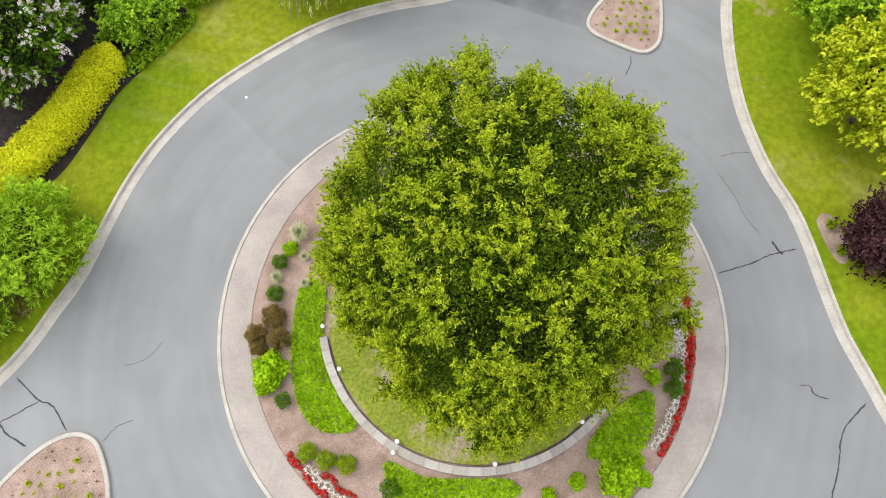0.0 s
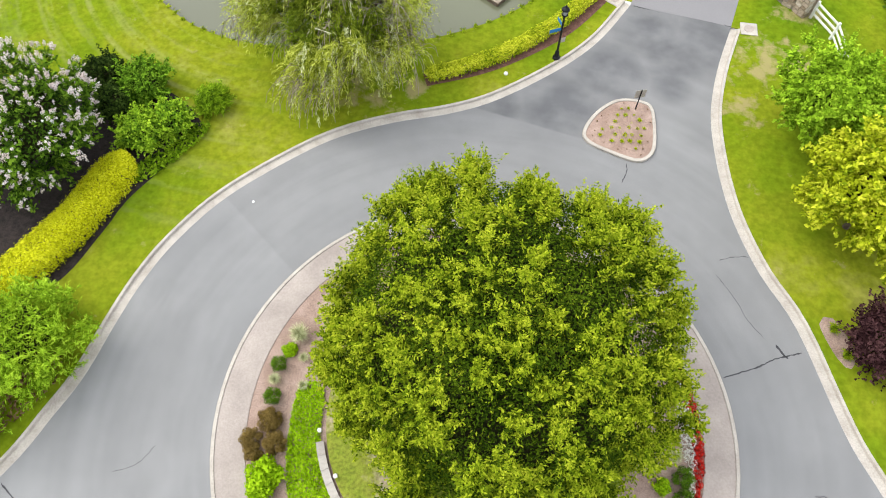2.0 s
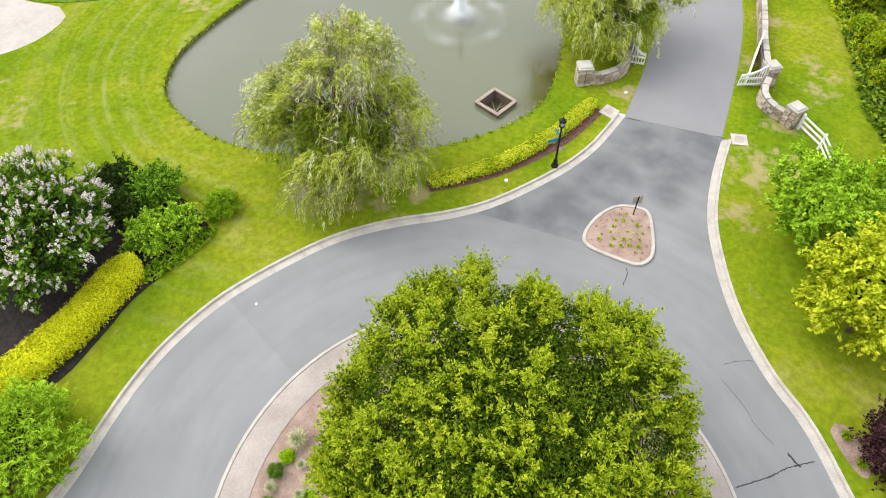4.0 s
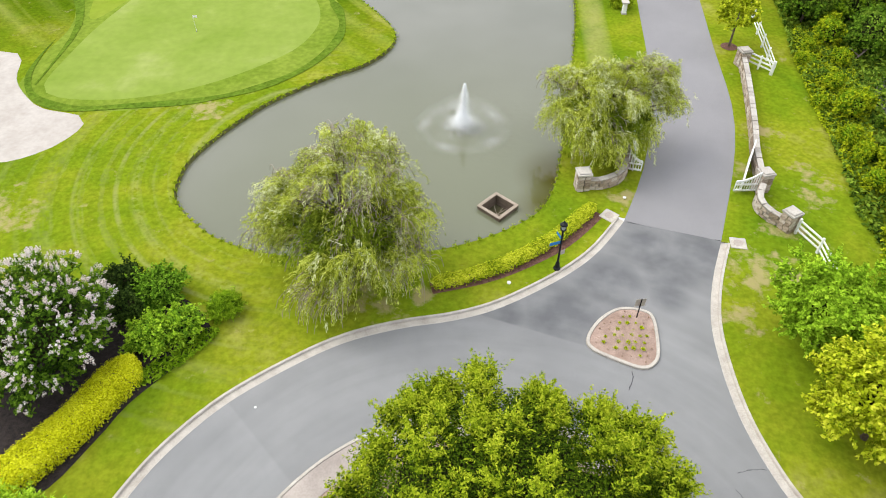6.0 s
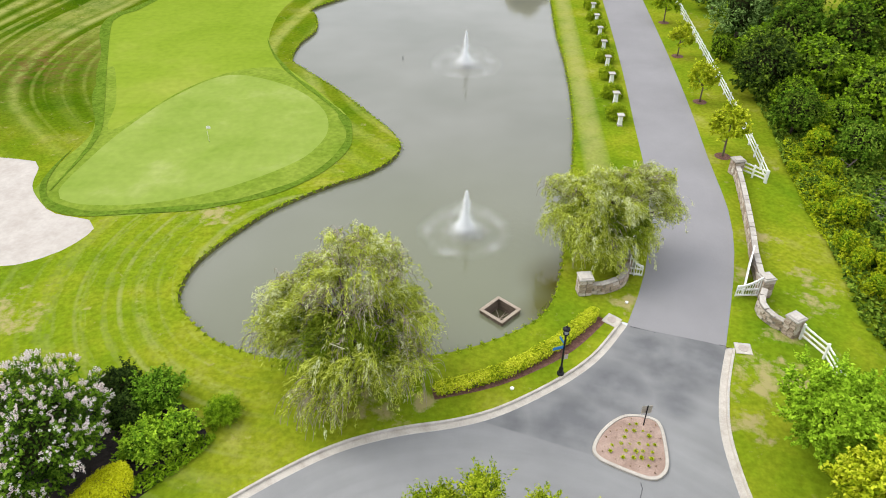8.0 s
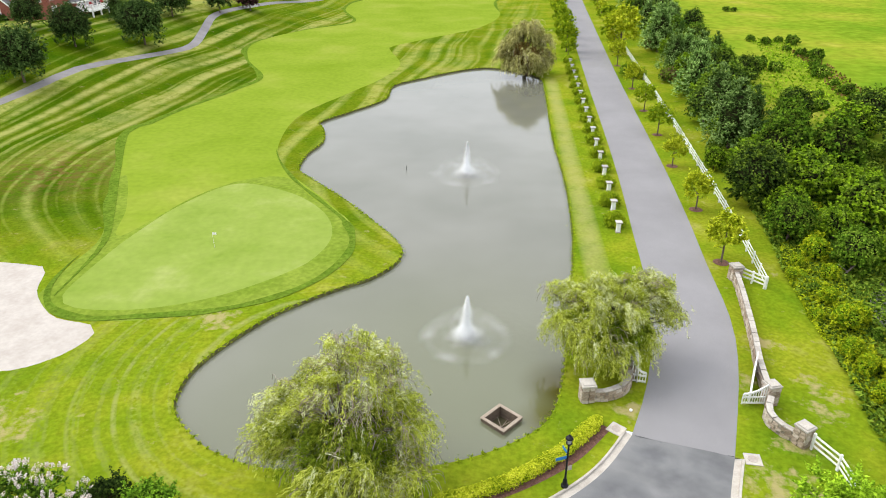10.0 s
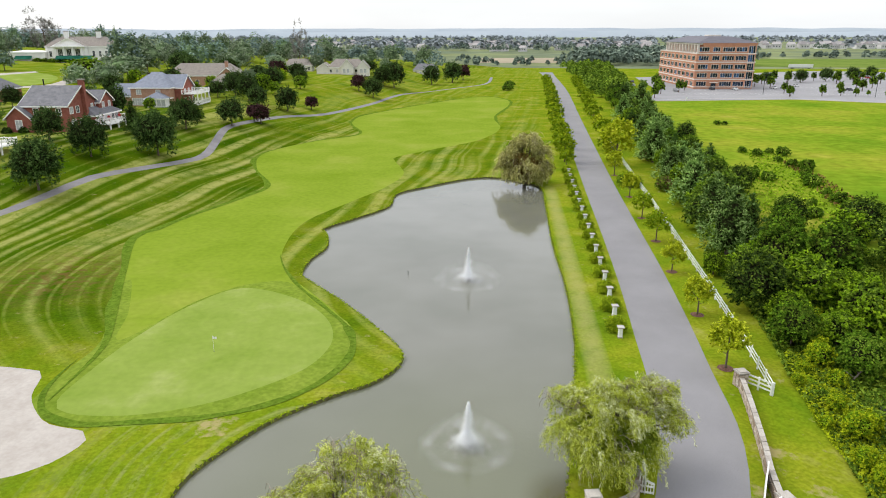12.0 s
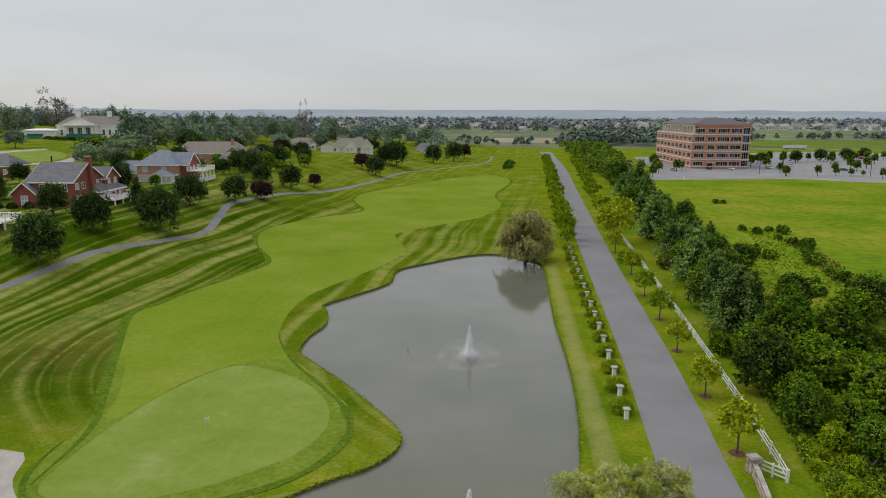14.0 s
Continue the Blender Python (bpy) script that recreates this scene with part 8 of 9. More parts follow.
block(h, 6, -12, 15, 2, 3.6, 7.4, "y", PEACH, SHINGLE_T, 0.0)
chimney(h, 9, -3, 3, 9.6, PEACH)
h = plain_house("white_house", "small white house with bay windows among trees", -92, 268, radians(-5), 7, 7, 3.4, 5.8, TRIM, SHINGLE_T, 3, hip=2.4)
h = plain_house("cream_house", "cream house with grey gabled roofs", -62, 378, radians(4), 20, 13, 3.6, 7.4, STUCCO, SHINGLE_T, 6, hip=4)
block(h, -3, -9.5, 4, -3, 3.8, 7.6, "y", STUCCO, SHINGLE_T, 0.0)
block(h, 6, -9.5, 12, -3, 3.6, 7.2, "y", STUCCO, SHINGLE_T, 0.0)
for u in (-1.0, 1.0, 8.0, 10.0):
    window(h, "s", u, 1.8, 1.3, 2.0, -9.52, "pale")
block(h, -16, -6, -8, 4, 3.0, 5.6, "y", STUCCO, SHINGLE_T, 0.0)
h = plain_house("cream_house", "cream house with grey gabled roofs", -94, 402, radians(4), 16, 11, 3.4, 6.6, STUCCO, SHINGLE_T, 5)
h = plain_house("brick_house", "brick house with grey roof at the hill's edge", -142, 207, radians(0), 10, 10, 3.4, 6.4, BRICK, SHINGLE, 4)
h = plain_house("dark_house", "dark-roofed house behind lawn trees", -24, 462, radians(0), 16, 10, 3.6, 7.0, STUCCO, SHINGLE, 5)
t = thing("white_deck", "corner of a white raised deck by the lawn", "deck", at=Matrix.Translation((0, 0, ground_z(-88, 122))))
deck(t, -104, 121.5, -87.6, 131, 2.2)


def clubhouse():
    x, y = -221.5, 398
    h = thing("clubhouse", "large white clubhouse with arched portico and grey roof", "clubhouse", at=place(x, y, 0.95, radians(14), 0.0, 1.25))
    block(h, -14, -7, 24, 12, 6.6, 10.6, "x", TRIM, SHINGLE_T, 6.0, z0=-4)
    block(h, -8, -14, 9, -5, 6.8, 10.2, "y", TRIM, SHINGLE_T, 0.0, z0=-4)
    block(h, -33, -12, -13.5, 4, 4.2, 4.9, "x", TRIM, TRIM, 6.0, z0=-4)
    for k in range(4):
        part("column", lathe([(0.5, -0.5), (0.42, 0), (0.36, 6.0), (0.52, 6.4)], 12), TRIM, h, at=Matrix.Translation((-6.6 + k * 4.7, -15.6, 0)))
    part("portico_floor", box(-8, -17, -4, 9, -14, 0.1), TRIM, h)
    part("entablature", box(-8.2, -16.6, 6.4, 9.2, -14.0, 7.0, 0.05), TRIM, h)
    for k in range(3):
        window(h, "s", -4.2 + k * 4.7, 3.4, 2.4, 4.4, -14.02, None, 2)
    for u in (-11.5, 12, 15.5, 19, 22):
        window(h, "s", u, 3.4, 1.2, 2.4, -7.02, None)
    for x0, x1, yy in ((-6, 14, -17), (-29, -20, -12)):
        bm = bmesh.new()
        v = [bm.verts.new(p) for p in ((x0, yy, 2.9), (x1, yy, 2.9), (x1, yy - 3.2, 1.5), (x0, yy - 3.2, 1.5))]
        bm.faces.new(v)
        bmesh.ops.solidify(bm, geom=bm.faces[:], thickness=0.12)
        part("awning", bm, GREEN_CLOTH, h, "green fabric awning")
    for u in (-4, 14):
        chimney(h, u, 2, 7, 13, TRIM, 2.6, 1.6)


clubhouse()

# lawn trees on the slope
HILLTREES = "lawn trees on the slope"
for x, y, s in ((-73.1, 112.6, 1.35), (-74.3, 133, 1.2), (-66.3, 145.6, 1.45), (-71, 174, 1.25), (-86.5, 140, 1.0), (-64.6, 190.4, 1.2), (-58.3, 229, 1.25), (-39.4, 306.4, 1.4), (-35, 357, 2.0), (-40, 351, 1.6), (-18, 408, 1.7), (-6, 430, 1.9), (-93, 181, 1.2), (-66, 222, 1.1), (-72, 232, 1.3), (-80, 243, 1.2)):
    plant("lawn", x, y, s * 0.82, sz=s * 0.92, group=HILLTREES)
for x, y, s in ((-59.4, 201, 1.1), (-53.3, 243, 0.9), (-47, 315.5, 1.35), (0.5, 452, 1.8), (-88, 330, 1.6), (-62, 203, 0.9)):
    plant("purple", x, y, s, group=HILLTREES)
for x, y, s in ((-95, 233, 1.4), (-84, 255, 1.5), (-70, 258, 1.2), (-110, 262, 1.5), (-98, 252, 1.2), (-75, 272, 1.6), (-118, 232, 1.3), (-122, 218, 1.2), (-90, 196, 1.0), (-108, 195, 1.3), (-72, 186, 0.9), (-118, 300, 2.0), (-128, 318, 2.2), (-108, 322, 1.8), (-88, 300, 1.5)):
    plant("lawn" if s > 1.25 else "green", x, y, s * 0.75, group=HILLTREES, label="garden tree among the houses on the hill")
plant("green", -148, 272, 3.0, sz=2.05, group=HILLTREES, label="broad mid-green garden tree below the clubhouse")
for x, y, s in ((-140, 250, 1.4), (-128, 246, 1.6), (-150, 330, 2.4), (-170, 352, 2.2), (-134, 345, 2.4), (-120, 372, 2.2), (-140, 395, 2.4), (-262, 372, 2.2), (-275, 350, 2.0), (-176, 372, 1.8), (-262, 352, 1.5)):
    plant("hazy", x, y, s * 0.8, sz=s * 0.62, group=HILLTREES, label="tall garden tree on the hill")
SKYLINE = "tall trees on the hill's skyline"
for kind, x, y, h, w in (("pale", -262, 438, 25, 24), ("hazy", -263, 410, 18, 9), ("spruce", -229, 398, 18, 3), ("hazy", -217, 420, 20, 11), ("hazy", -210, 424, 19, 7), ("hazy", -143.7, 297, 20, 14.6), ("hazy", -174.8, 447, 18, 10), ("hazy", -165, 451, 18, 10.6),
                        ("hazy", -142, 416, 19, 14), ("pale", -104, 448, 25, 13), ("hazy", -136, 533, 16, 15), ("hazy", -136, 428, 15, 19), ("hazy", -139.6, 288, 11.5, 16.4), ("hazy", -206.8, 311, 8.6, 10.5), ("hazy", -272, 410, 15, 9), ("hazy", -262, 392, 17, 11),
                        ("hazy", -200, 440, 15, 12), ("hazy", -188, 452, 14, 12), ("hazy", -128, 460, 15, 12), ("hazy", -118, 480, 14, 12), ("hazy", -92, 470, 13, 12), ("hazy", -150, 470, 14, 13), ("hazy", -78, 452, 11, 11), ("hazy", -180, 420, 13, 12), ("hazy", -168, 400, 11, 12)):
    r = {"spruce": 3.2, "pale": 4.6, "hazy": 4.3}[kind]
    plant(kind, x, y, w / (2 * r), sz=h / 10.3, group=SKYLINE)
for x, y, kind, s, sz in ((-118.3, 356.6, "hazy", 1.0, 0.8), (-110.7, 410, "hazy", 1.3, 0.85), (-79.7, 335.6, "lawn", 1.25, 1.0), (-83.4, 318.7, "lime", 1.9, 1.55), (-73.2, 253.2, "green", 1.3, 1.5), (-126.7, 190.8, "lawn", 0.75, 0.85), (-108.5, 154.1, "pine", 0.7, 0.75), (-79, 250, "green", 1.2, 1.3),
                          (-90, 245, "lime", 1.3, 1.2), (-84, 236, "lawn", 0.9, 0.8), (-97, 268, "green", 1.2, 1.1), (-88, 286, "hazy", 0.9, 0.7), (-80, 300, "green", 1.5, 1.3), (-124, 268, "lime", 1.4, 1.3), (-131, 276, "green", 1.3, 1.2), (-128, 330, "hazy", 1.2, 0.9), (-112, 338, "hazy", 1.2, 1.0),
                          (-140, 352, "hazy", 1.4, 1.0), (-152, 372, "hazy", 1.4, 1.1), (-132, 384, "hazy", 1.2, 0.9), (-100, 372, "lime", 1.6, 1.4), (-92, 352, "green", 1.7, 1.4), (-104, 392, "hazy", 1.3, 0.9), (-84, 402, "hazy", 1.3, 0.9), (-74, 424, "hazy", 1.2, 0.8), (-158, 340, "hazy", 1.3, 0.9),
                          (-166, 324, "hazy", 1.1, 0.8), (-178, 388, "hazy", 1.2, 0.8), (-160, 306, "green", 1.6, 1.3), (-70, 300, "lawn", 0.9, 0.85), (-66, 282, "green", 1.2, 1.1), (-52, 392, "lawn", 1.2, 1.0), (-46, 420, "hazy", 1.0, 0.8), (-62, 440, "hazy", 1.1, 0.8)):
    plant(kind, x, y, s, sz=sz, group=HILLTREES, label="garden tree among the houses on the hill")
plant("street_lime", 36.3, 157.5, 2.3, group=STREET, label="broad yellow-green street tree beside the drive")
plant("pine", -77, 158, 0.9, 1, group=HILLTREES, label="dark conical evergreen beside the brick house")
plant("pine", -98.5, 196, 0.95, 1, group=HILLTREES, label="dark conical evergreen beside the brick house")
plant("pine", -112, 160, 1.0, 1, group=HILLTREES, label="dark conical evergreen beside the brick house")
for x, y in ((24, 372), (25.6, 385), (27.0, 401)):
    plant("bush", x, y, 2.0, sz=1.6, group="clipped hedges by the far fairway", label="dark clipped hedge block by the far fairway")
for k in range(9):
    plant("bush", -232 + 3.6 * k, 378 + 0.9 * k, 1.5, sz=1.1, group="dark hedges before the clubhouse", label="dark clipped hedge before the clubhouse")
hedge_me = shrub_mesh(rng, 1.1, 1.2, 0.3, 40, LEAF_DARK, 18, 0.06, "foundation_shrub")
for x, y in ((-104, 147.8), (-101, 148.2), (-98, 149.6), (-80, 178), (-78.6, 174), (-83, 180), (-79, 168)):
    shrub("foundation_shrub", "low dark green shrub at the house wall", hedge_me, place(x, y), "foundation shrubs")

t = thing("drain_headwall", "small pale concrete drain headwall in the meadow weeds", "headwall", at=place(61.8, 115.3, 1, 0.2))
bm = box(-1.1, -0.18, -0.1, 1.1, 0.18, 0.55, 0.03)
add_box(bm, -1.1, -0.7, -0.1, -0.86, -0.18, 0.4, 0.02)
add_box(bm, 0.86, -0.7, -0.1, 1.1, -0.18, 0.4, 0.02)
part("headwall", bm, CONCRETE, t)
part("pipe_mouth", lathe([(0.26, -0.02), (0.26, 0.06), (0.2, 0.06), (0.2, -0.02)], 14), BLACK, t, at=Matrix.Translation((0, -0.2, 0.24)) @ Matrix.Rotation(math.pi / 2, 4, "X"))

# ---------------- office block and parking lot ----------------
OFFICE_BRICK = material("office_brick", [(0.3, (0.42, 0.195, 0.115)), (0.7, (0.52, 0.26, 0.16))], scale=0.5, detail=5, rough=0.9, fine=(4, 0.1))
BAND = material("stone_band", [(0.3, (0.58, 0.53, 0.48)), (0.7, (0.68, 0.63, 0.58))], scale=0.6, rough=0.9, fine=(4, 0.06))
METAL_ROOF = material("metal_roof", [(0.3, (0.085, 0.08, 0.10)), (0.7, (0.125, 0.12, 0.14))], scale=0.4, rough=0.5, metal=0.3)
BLUE_GLASS = material("office_glass", [(0.36, (0.012, 0.014, 0.018)), (0.56, (0.02, 0.035, 0.065)), (0.72, (0.05, 0.13, 0.29))], scale=0.06, rough=0.08, spec=0.5, rnd=0.35)
LINE_PAINT = material("parking_line", [(0.3, (0.52, 0.52, 0.50)), (0.7, (0.62, 0.62, 0.60))], scale=2, rough=0.9)


def office():
    """Five storeys of brick with ribbon windows, a recessed colonnade on top of the long side and a glazed corner."""
    W, D, F = 31.5, 70.0, 4.5
    h = thing("office_building", "five-storey orange-brick office block with ribbon windows", "office building", at=Matrix.Translation((126.2, 383.5, LAWN)) @ Matrix.Rotation(radians(0), 4, "Z"))
    part("wall", box(0, 0, -1, W, D, F * 4 + 0.4), OFFICE_BRICK, h)
    part("upper_wall", box(3.2, 0, F * 4 + 0.402, W, D - 8, F * 5 + 0.6), OFFICE_BRICK, h)
    for k, z in enumerate((0.9, F + 0.35, 2 * F + 0.35, 3 * F + 0.35, 4 * F + 0.35)):
        part("band", box(-0.25, -0.25, z, W + 0.25, D + 0.25, z + (0.55 if k else 0.4)), BAND, h)
    part("parapet_band", box(2.9, -0.3, F * 5 + 0.602, W + 0.3, D - 7.7, F * 5 + 1.5), OFFICE_BRICK, h)
    bm = bmesh.new()
    r0 = [bm.verts.new(p) for p in ((-0.5, -0.5, F * 5 + 1.52), (W + 0.5, -0.5, F * 5 + 1.52), (W + 0.5, D - 7.5, F * 5 + 1.52), (-0.5, D - 7.5, F * 5 + 1.52))]
    r1 = [bm.verts.new(p) for p in ((10, 11, F * 5 + 4.8), (W - 10, 11, F * 5 + 4.8), (W - 10, D - 19, F * 5 + 4.8), (10, D - 19, F * 5 + 4.8))]
    bm.faces.new(r0[::-1])
    for k in range(4):
        bm.faces.new((r0[k], r0[(k + 1) % 4], r1[(k + 1) % 4], r1[k]))
    bm.faces.new(r1)
    part("roof", bm, METAL_ROOF, h, "dark grey sloping metal roof")
    part("roof_unit", box(12, 20, F * 5 + 4.802, 19, 27, F * 5 + 5.6, 0.1), BAND, h, "pale rooftop unit")
    col = solid("column", box(-0.55, -0.55, F * 4 + 0.96, 0.55, 0.55, F * 5 + 0.6), BAND)
    for k in range(12):
        part("column", col, BAND, h, at=Matrix.Translation((0.9, 1.2 + k * (D - 12) / 11, 0)))
    part("colonnade_beam", box(0.2, 0.4, F * 5 + 0.602, 3.0, D - 8.4, F * 5 + 1.4), BAND, h)
    pane_cache = {}

    def ribbon(face, u, z, w, n, hh=2.2):
        key = (round(w / n, 2), hh)
        if key not in pane_cache:
            pane_cache[key] = solid("pane", box(-w / n / 2 + 0.06, -0.03, -hh / 2 + 0.06, w / n / 2 - 0.06, -0.005, hh / 2 - 0.06), BLUE_GLASS)
        m = Matrix.Translation((u, -0.02, z)) if face == "s" else Matrix.Translation((-0.02, u, z)) @ Matrix.Rotation(-math.pi / 2, 4, "Z")
        bm = bmesh.new()
        add_box(bm, -w / 2 - 0.1, -0.06, -hh / 2 - 0.1, w / 2 + 0.1, 0.0, -hh / 2 + 0.05)
        add_box(bm, -w / 2 - 0.1, -0.06, hh / 2 - 0.05, w / 2 + 0.1, 0.0, hh / 2 + 0.1)
        for k in range(n + 1):
            x = -w / 2 + w * k / n
            add_box(bm, x - 0.05, -0.05, -hh / 2 + 0.05, x + 0.05, 0.0, hh / 2 - 0.05)
        ob = part("window", bm, BAND, h, at=m)
        for k in range(n):
            part("pane", pane_cache[key], BLUE_GLASS, ob, at=Matrix.Translation((-w / 2 + w * (k + 0.5) / n, 0, 0)))

    for f in range(5):
        z = F * f + 2.65
        for u, w, n in ((3.9, 5.2, 4), (10.4, 3.8, 3), (16.9, 6.2, 5), (23.8, 5.6, 4)):
            if f == 0 and n == 3:
                continue
            ribbon("s", u, z + 0.05, w, n)
        for k in range(9):
            if f < 4:
                ribbon("w", 4.5 + k * 7.6, z, 4.6, 3)
    for k in range(5):
        ribbon("s", 29.2, F * k + 2.5, 3.4, 3, 3.9)
    part("entrance_door", box(9.2, -0.12, 0, 11.8, 0.0, 3.0, 0.02), BLUE_GLASS, h, "glazed entrance doors")
    part("canopy", box(8.4, -2.2, 3.3, 12.6, 0.0, 3.6, 0.03), BAND, h, "pale entrance canopy")


office()


def car(paint_mat, x, y, turn, label, group="parked cars"):
    t = thing("parked_car", label, "car", group, at=place(x, y, 1, turn))
    bm = bmesh.new()
    prof = [(-2.2, 0.35), (-2.25, 0.75), (-1.9, 0.9), (-1.1, 0.95), (-0.5, 1.42), (0.9, 1.45), (1.6, 0.98), (2.2, 0.9), (2.25, 0.4)]
    a = [bm.verts.new((px, -0.86, pz)) for px, pz in prof]
    b = [bm.verts.new((px, 0.86, pz)) for px, pz in prof]
    n = len(prof)
    for k in range(n):
        bm.faces.new((a[k], a[(k + 1) % n], b[(k + 1) % n], b[k]))
    bm.faces.new(a)
    bm.faces.new(b)
    body = part("body", bm, paint_mat, t)
    for s in (-1, 1):
        bm = bmesh.new()
        v = [bm.verts.new((px, s * 0.875, pz)) for px, pz in ((-0.9, 0.98), (-0.42, 1.36), (0.85, 1.38), (1.4, 0.98))]
        bm.faces.new(v)
        part("side_window", bm, PANE, body)
        for wx in (-1.4, 1.4):
            w = part("wheel", lathe([(0.12, -0.1), (0.33, -0.1), (0.33, 0.1), (0.12, 0.1)], 14), BLACK, t, at=Matrix.Translation((wx, s * 0.8, 0.33)) @ Matrix.Rotation(math.pi / 2, 4, "X"))
    bm = bmesh.new()
    v = [bm.verts.new(p) for p in ((-1.02, -0.74, 1.0), (-0.54, -0.7, 1.41), (-0.54, 0.7, 1.41), (-1.02, 0.74, 1.0))]
    bm.faces.new(v)
    bmesh.ops.translate(bm, verts=bm.verts, vec=(-0.03, 0, 0.02))
    part("windscreen", bm, PANE, body)
    return t


CAR_W = material("car_white", [(0.3, (0.62, 0.62, 0.62)), (0.7, (0.68, 0.68, 0.68))], scale=1, rough=0.25, spec=0.6)
CAR_D = material("car_dark", [(0.3, (0.02, 0.022, 0.03)), (0.7, (0.035, 0.037, 0.045))], scale=1, rough=0.25, spec=0.6)
CAR_R = material("car_red", [(0.3, (0.30, 0.02, 0.02)), (0.7, (0.36, 0.03, 0.03))], scale=1, rough=0.25, spec=0.6)
CAR_G = material("car_silver", [(0.3, (0.32, 0.33, 0.34)), (0.7, (0.38, 0.39, 0.40))], scale=1, rough=0.3, metal=0.5)
for x, y, m, lab in ((134, 377, CAR_D, "dark parked car before the office"), (146, 376, CAR_W, "white parked car before the office"), (112, 368, CAR_G, "silver parked car by the lot"), (170, 384, CAR_W, "white parked car beside the office"), (176, 386, CAR_G, "silver parked car beside the office"),
                     (204, 372, CAR_D, "dark parked car in the lot"), (262, 470, CAR_R, "red parked car in the lot"), (268, 470, CAR_R, "red parked car in the lot"), (190, 402, CAR_W, "white parked car in the lot"), (101, 390, CAR_W, "white parked car in the lot"), (98, 402, CAR_G, "silver parked car in the lot"), (104, 430, CAR_D, "dark parked car in the lot")):
    car(m, x, y, radians(90 + 4 * math.sin(x)), lab)
for x, y, m in ((-196, 372, CAR_W), (-203, 376, CAR_G), (-256, 376, CAR_D), (-75, 392, CAR_G), (-80, 395, CAR_W), (-100, 392, CAR_D)):
    car(m, x, y, radians(20), "parked car among the hill houses")
t = thing("lorry_trailer", "long white lorry trailer in the far lot", "trailer", at=place(283, 596, 0.85, radians(-8)))
part("body", box(-11, -1.3, 1.1, 11, 1.3, 4.3, 0.05), CAR_W, t)
for wx in (-8.5, -7.2, 7.5):
    for sy in (-1, 1):
        part("wheel", lathe([(0.2, -0.15), (0.5, -0.15), (0.5, 0.15), (0.2, 0.15)], 12), BLACK, t, at=Matrix.Translation((wx, sy * 1.1, 0.5)) @ Matrix.Rotation(math.pi / 2, 4, "X"))
part("chassis", box(-10.8, -1.0, 0.7, 10.8, 1.0, 1.095), BLACK, t)
# lot kerb strip, stalls and trees
strip = spline([(84.5, 315.0), (120, 324), (153, 322.5), (187, 306.5), (240, 296), (420, 265)], False, 4)
vv, ff = sweep(strip, [(0.0, LAWN), (0.0, LAWN + 0.16), (1.4, LAWN + 0.16), (1.4, LAWN)])
tagged(new("lot_kerb", mesh_of("lot_kerb", vv, ff, CONCRETE)), "pale kerb strip along the parking lot", "kerb", kind="structure")
stall = solid("stall_line", box(-0.08, -2.6, 0.0, 0.08, 2.6, 0.012), LINE_PAINT)
for row, (x0, y0, n, dx, dy) in enumerate(((112, 352, 20, 2.8, 0.0), (124, 374, 16, 2.8, 0.0), (176, 352, 26, 2.8, -0.35), (178, 372, 26, 2.8, -0.3), (184, 396, 26, 2.8, -0.3))):
    for k in range(n):
        ob = new("stall_line", stall)
        ob.matrix_basis = Matrix.Translation((x0 + dx * k, y0 + dy * k, LAWN + 0.004))
        tagged(ob, "faded white parking stall line", "road marking", "stall lines", "structure")
LOTT = "parking lot trees"
for x, y, s in ((112, 362, 1.5), (104, 372, 1.6), (118.5, 374, 1.1), (100, 352, 1.5), (108, 392, 1.8), (91, 330, 1.4), (93, 359, 1.5), (170, 389, 1.6), (174.5, 341, 1.3), (163, 356, 1.3), (184, 342, 1.1), (189.6, 339, 1.0), (196, 340, 0.7), (198.4, 328, 1.2), (157.2, 337, 1.3), (160, 342, 1.1), (166, 400, 1.6), (163, 418, 1.8), (178, 420, 1.5),
                (214, 384, 1.5), (226, 390, 1.6), (238, 386, 1.5), (250, 380, 1.5), (262, 374, 1.4), (274, 366, 1.5), (222, 420, 1.7), (236, 428, 1.7), (250, 424, 1.6), (262, 416, 1.7), (276, 408, 1.5), (290, 398, 1.6), (198, 430, 1.7), (172, 420, 1.6), (288, 352, 1.4), (300, 344, 1.4), (312, 338, 1.4), (266, 344, 1.3)):
    plant("lot", x, y, s * 0.82, group=LOTT)
for x, y in ((196, 334), (150, 350), (268, 332), (230, 352)):
    t = thing("lot_lamp", "tall dark parking lot lamp", "street lamp", "parking lot lamps", at=place(x, y))
    part("pole", tube([(0, 0, -0.1), (0, 0, 9)], [0.12, 0.08], 8), BLACK, t)
    part("lamp_head", box(-0.9, -0.25, 9.0, 0.9, 0.25, 9.25, 0.03), BLACK, t)
for x, y in ((102, 317), (196, 306)):
    t = thing("white_marker_post", "short white post at the meadow edge", "post", at=place(x, y))
    part("post", box(-0.3, -0.1, 0, 0.3, 0.1, 1.5, 0.02), WHITE, t)

for k in range(30):
    plant("lot" if k % 3 else "lawn", 184 + 7.4 * k + 4 * math.sin(k * 3.1), 427 + 3.3 * k + 5 * math.sin(k * 1.7), (1.25 if k % 3 else 0.95) + 0.2 * math.sin(k * 2.3), group=LOTT, label="dark green tree at the back of the parking lot")
for k in range(12):
    plant("lot", 196 + 13 * k, 366 + 5 * math.sin(k * 2.2) - 1.2 * k, 1.05 + 0.15 * math.sin(k * 1.9), group=LOTT, label="green tree in a parking lot island")
FAR_MEADOW = material("far_meadow_grass", [(0.3, (0.10, 0.16, 0.03)), (0.7, (0.17, 0.22, 0.05))], scale=0.02, detail=5, rough=0.95, fine=(0.15, 0.15), spec=0.0)
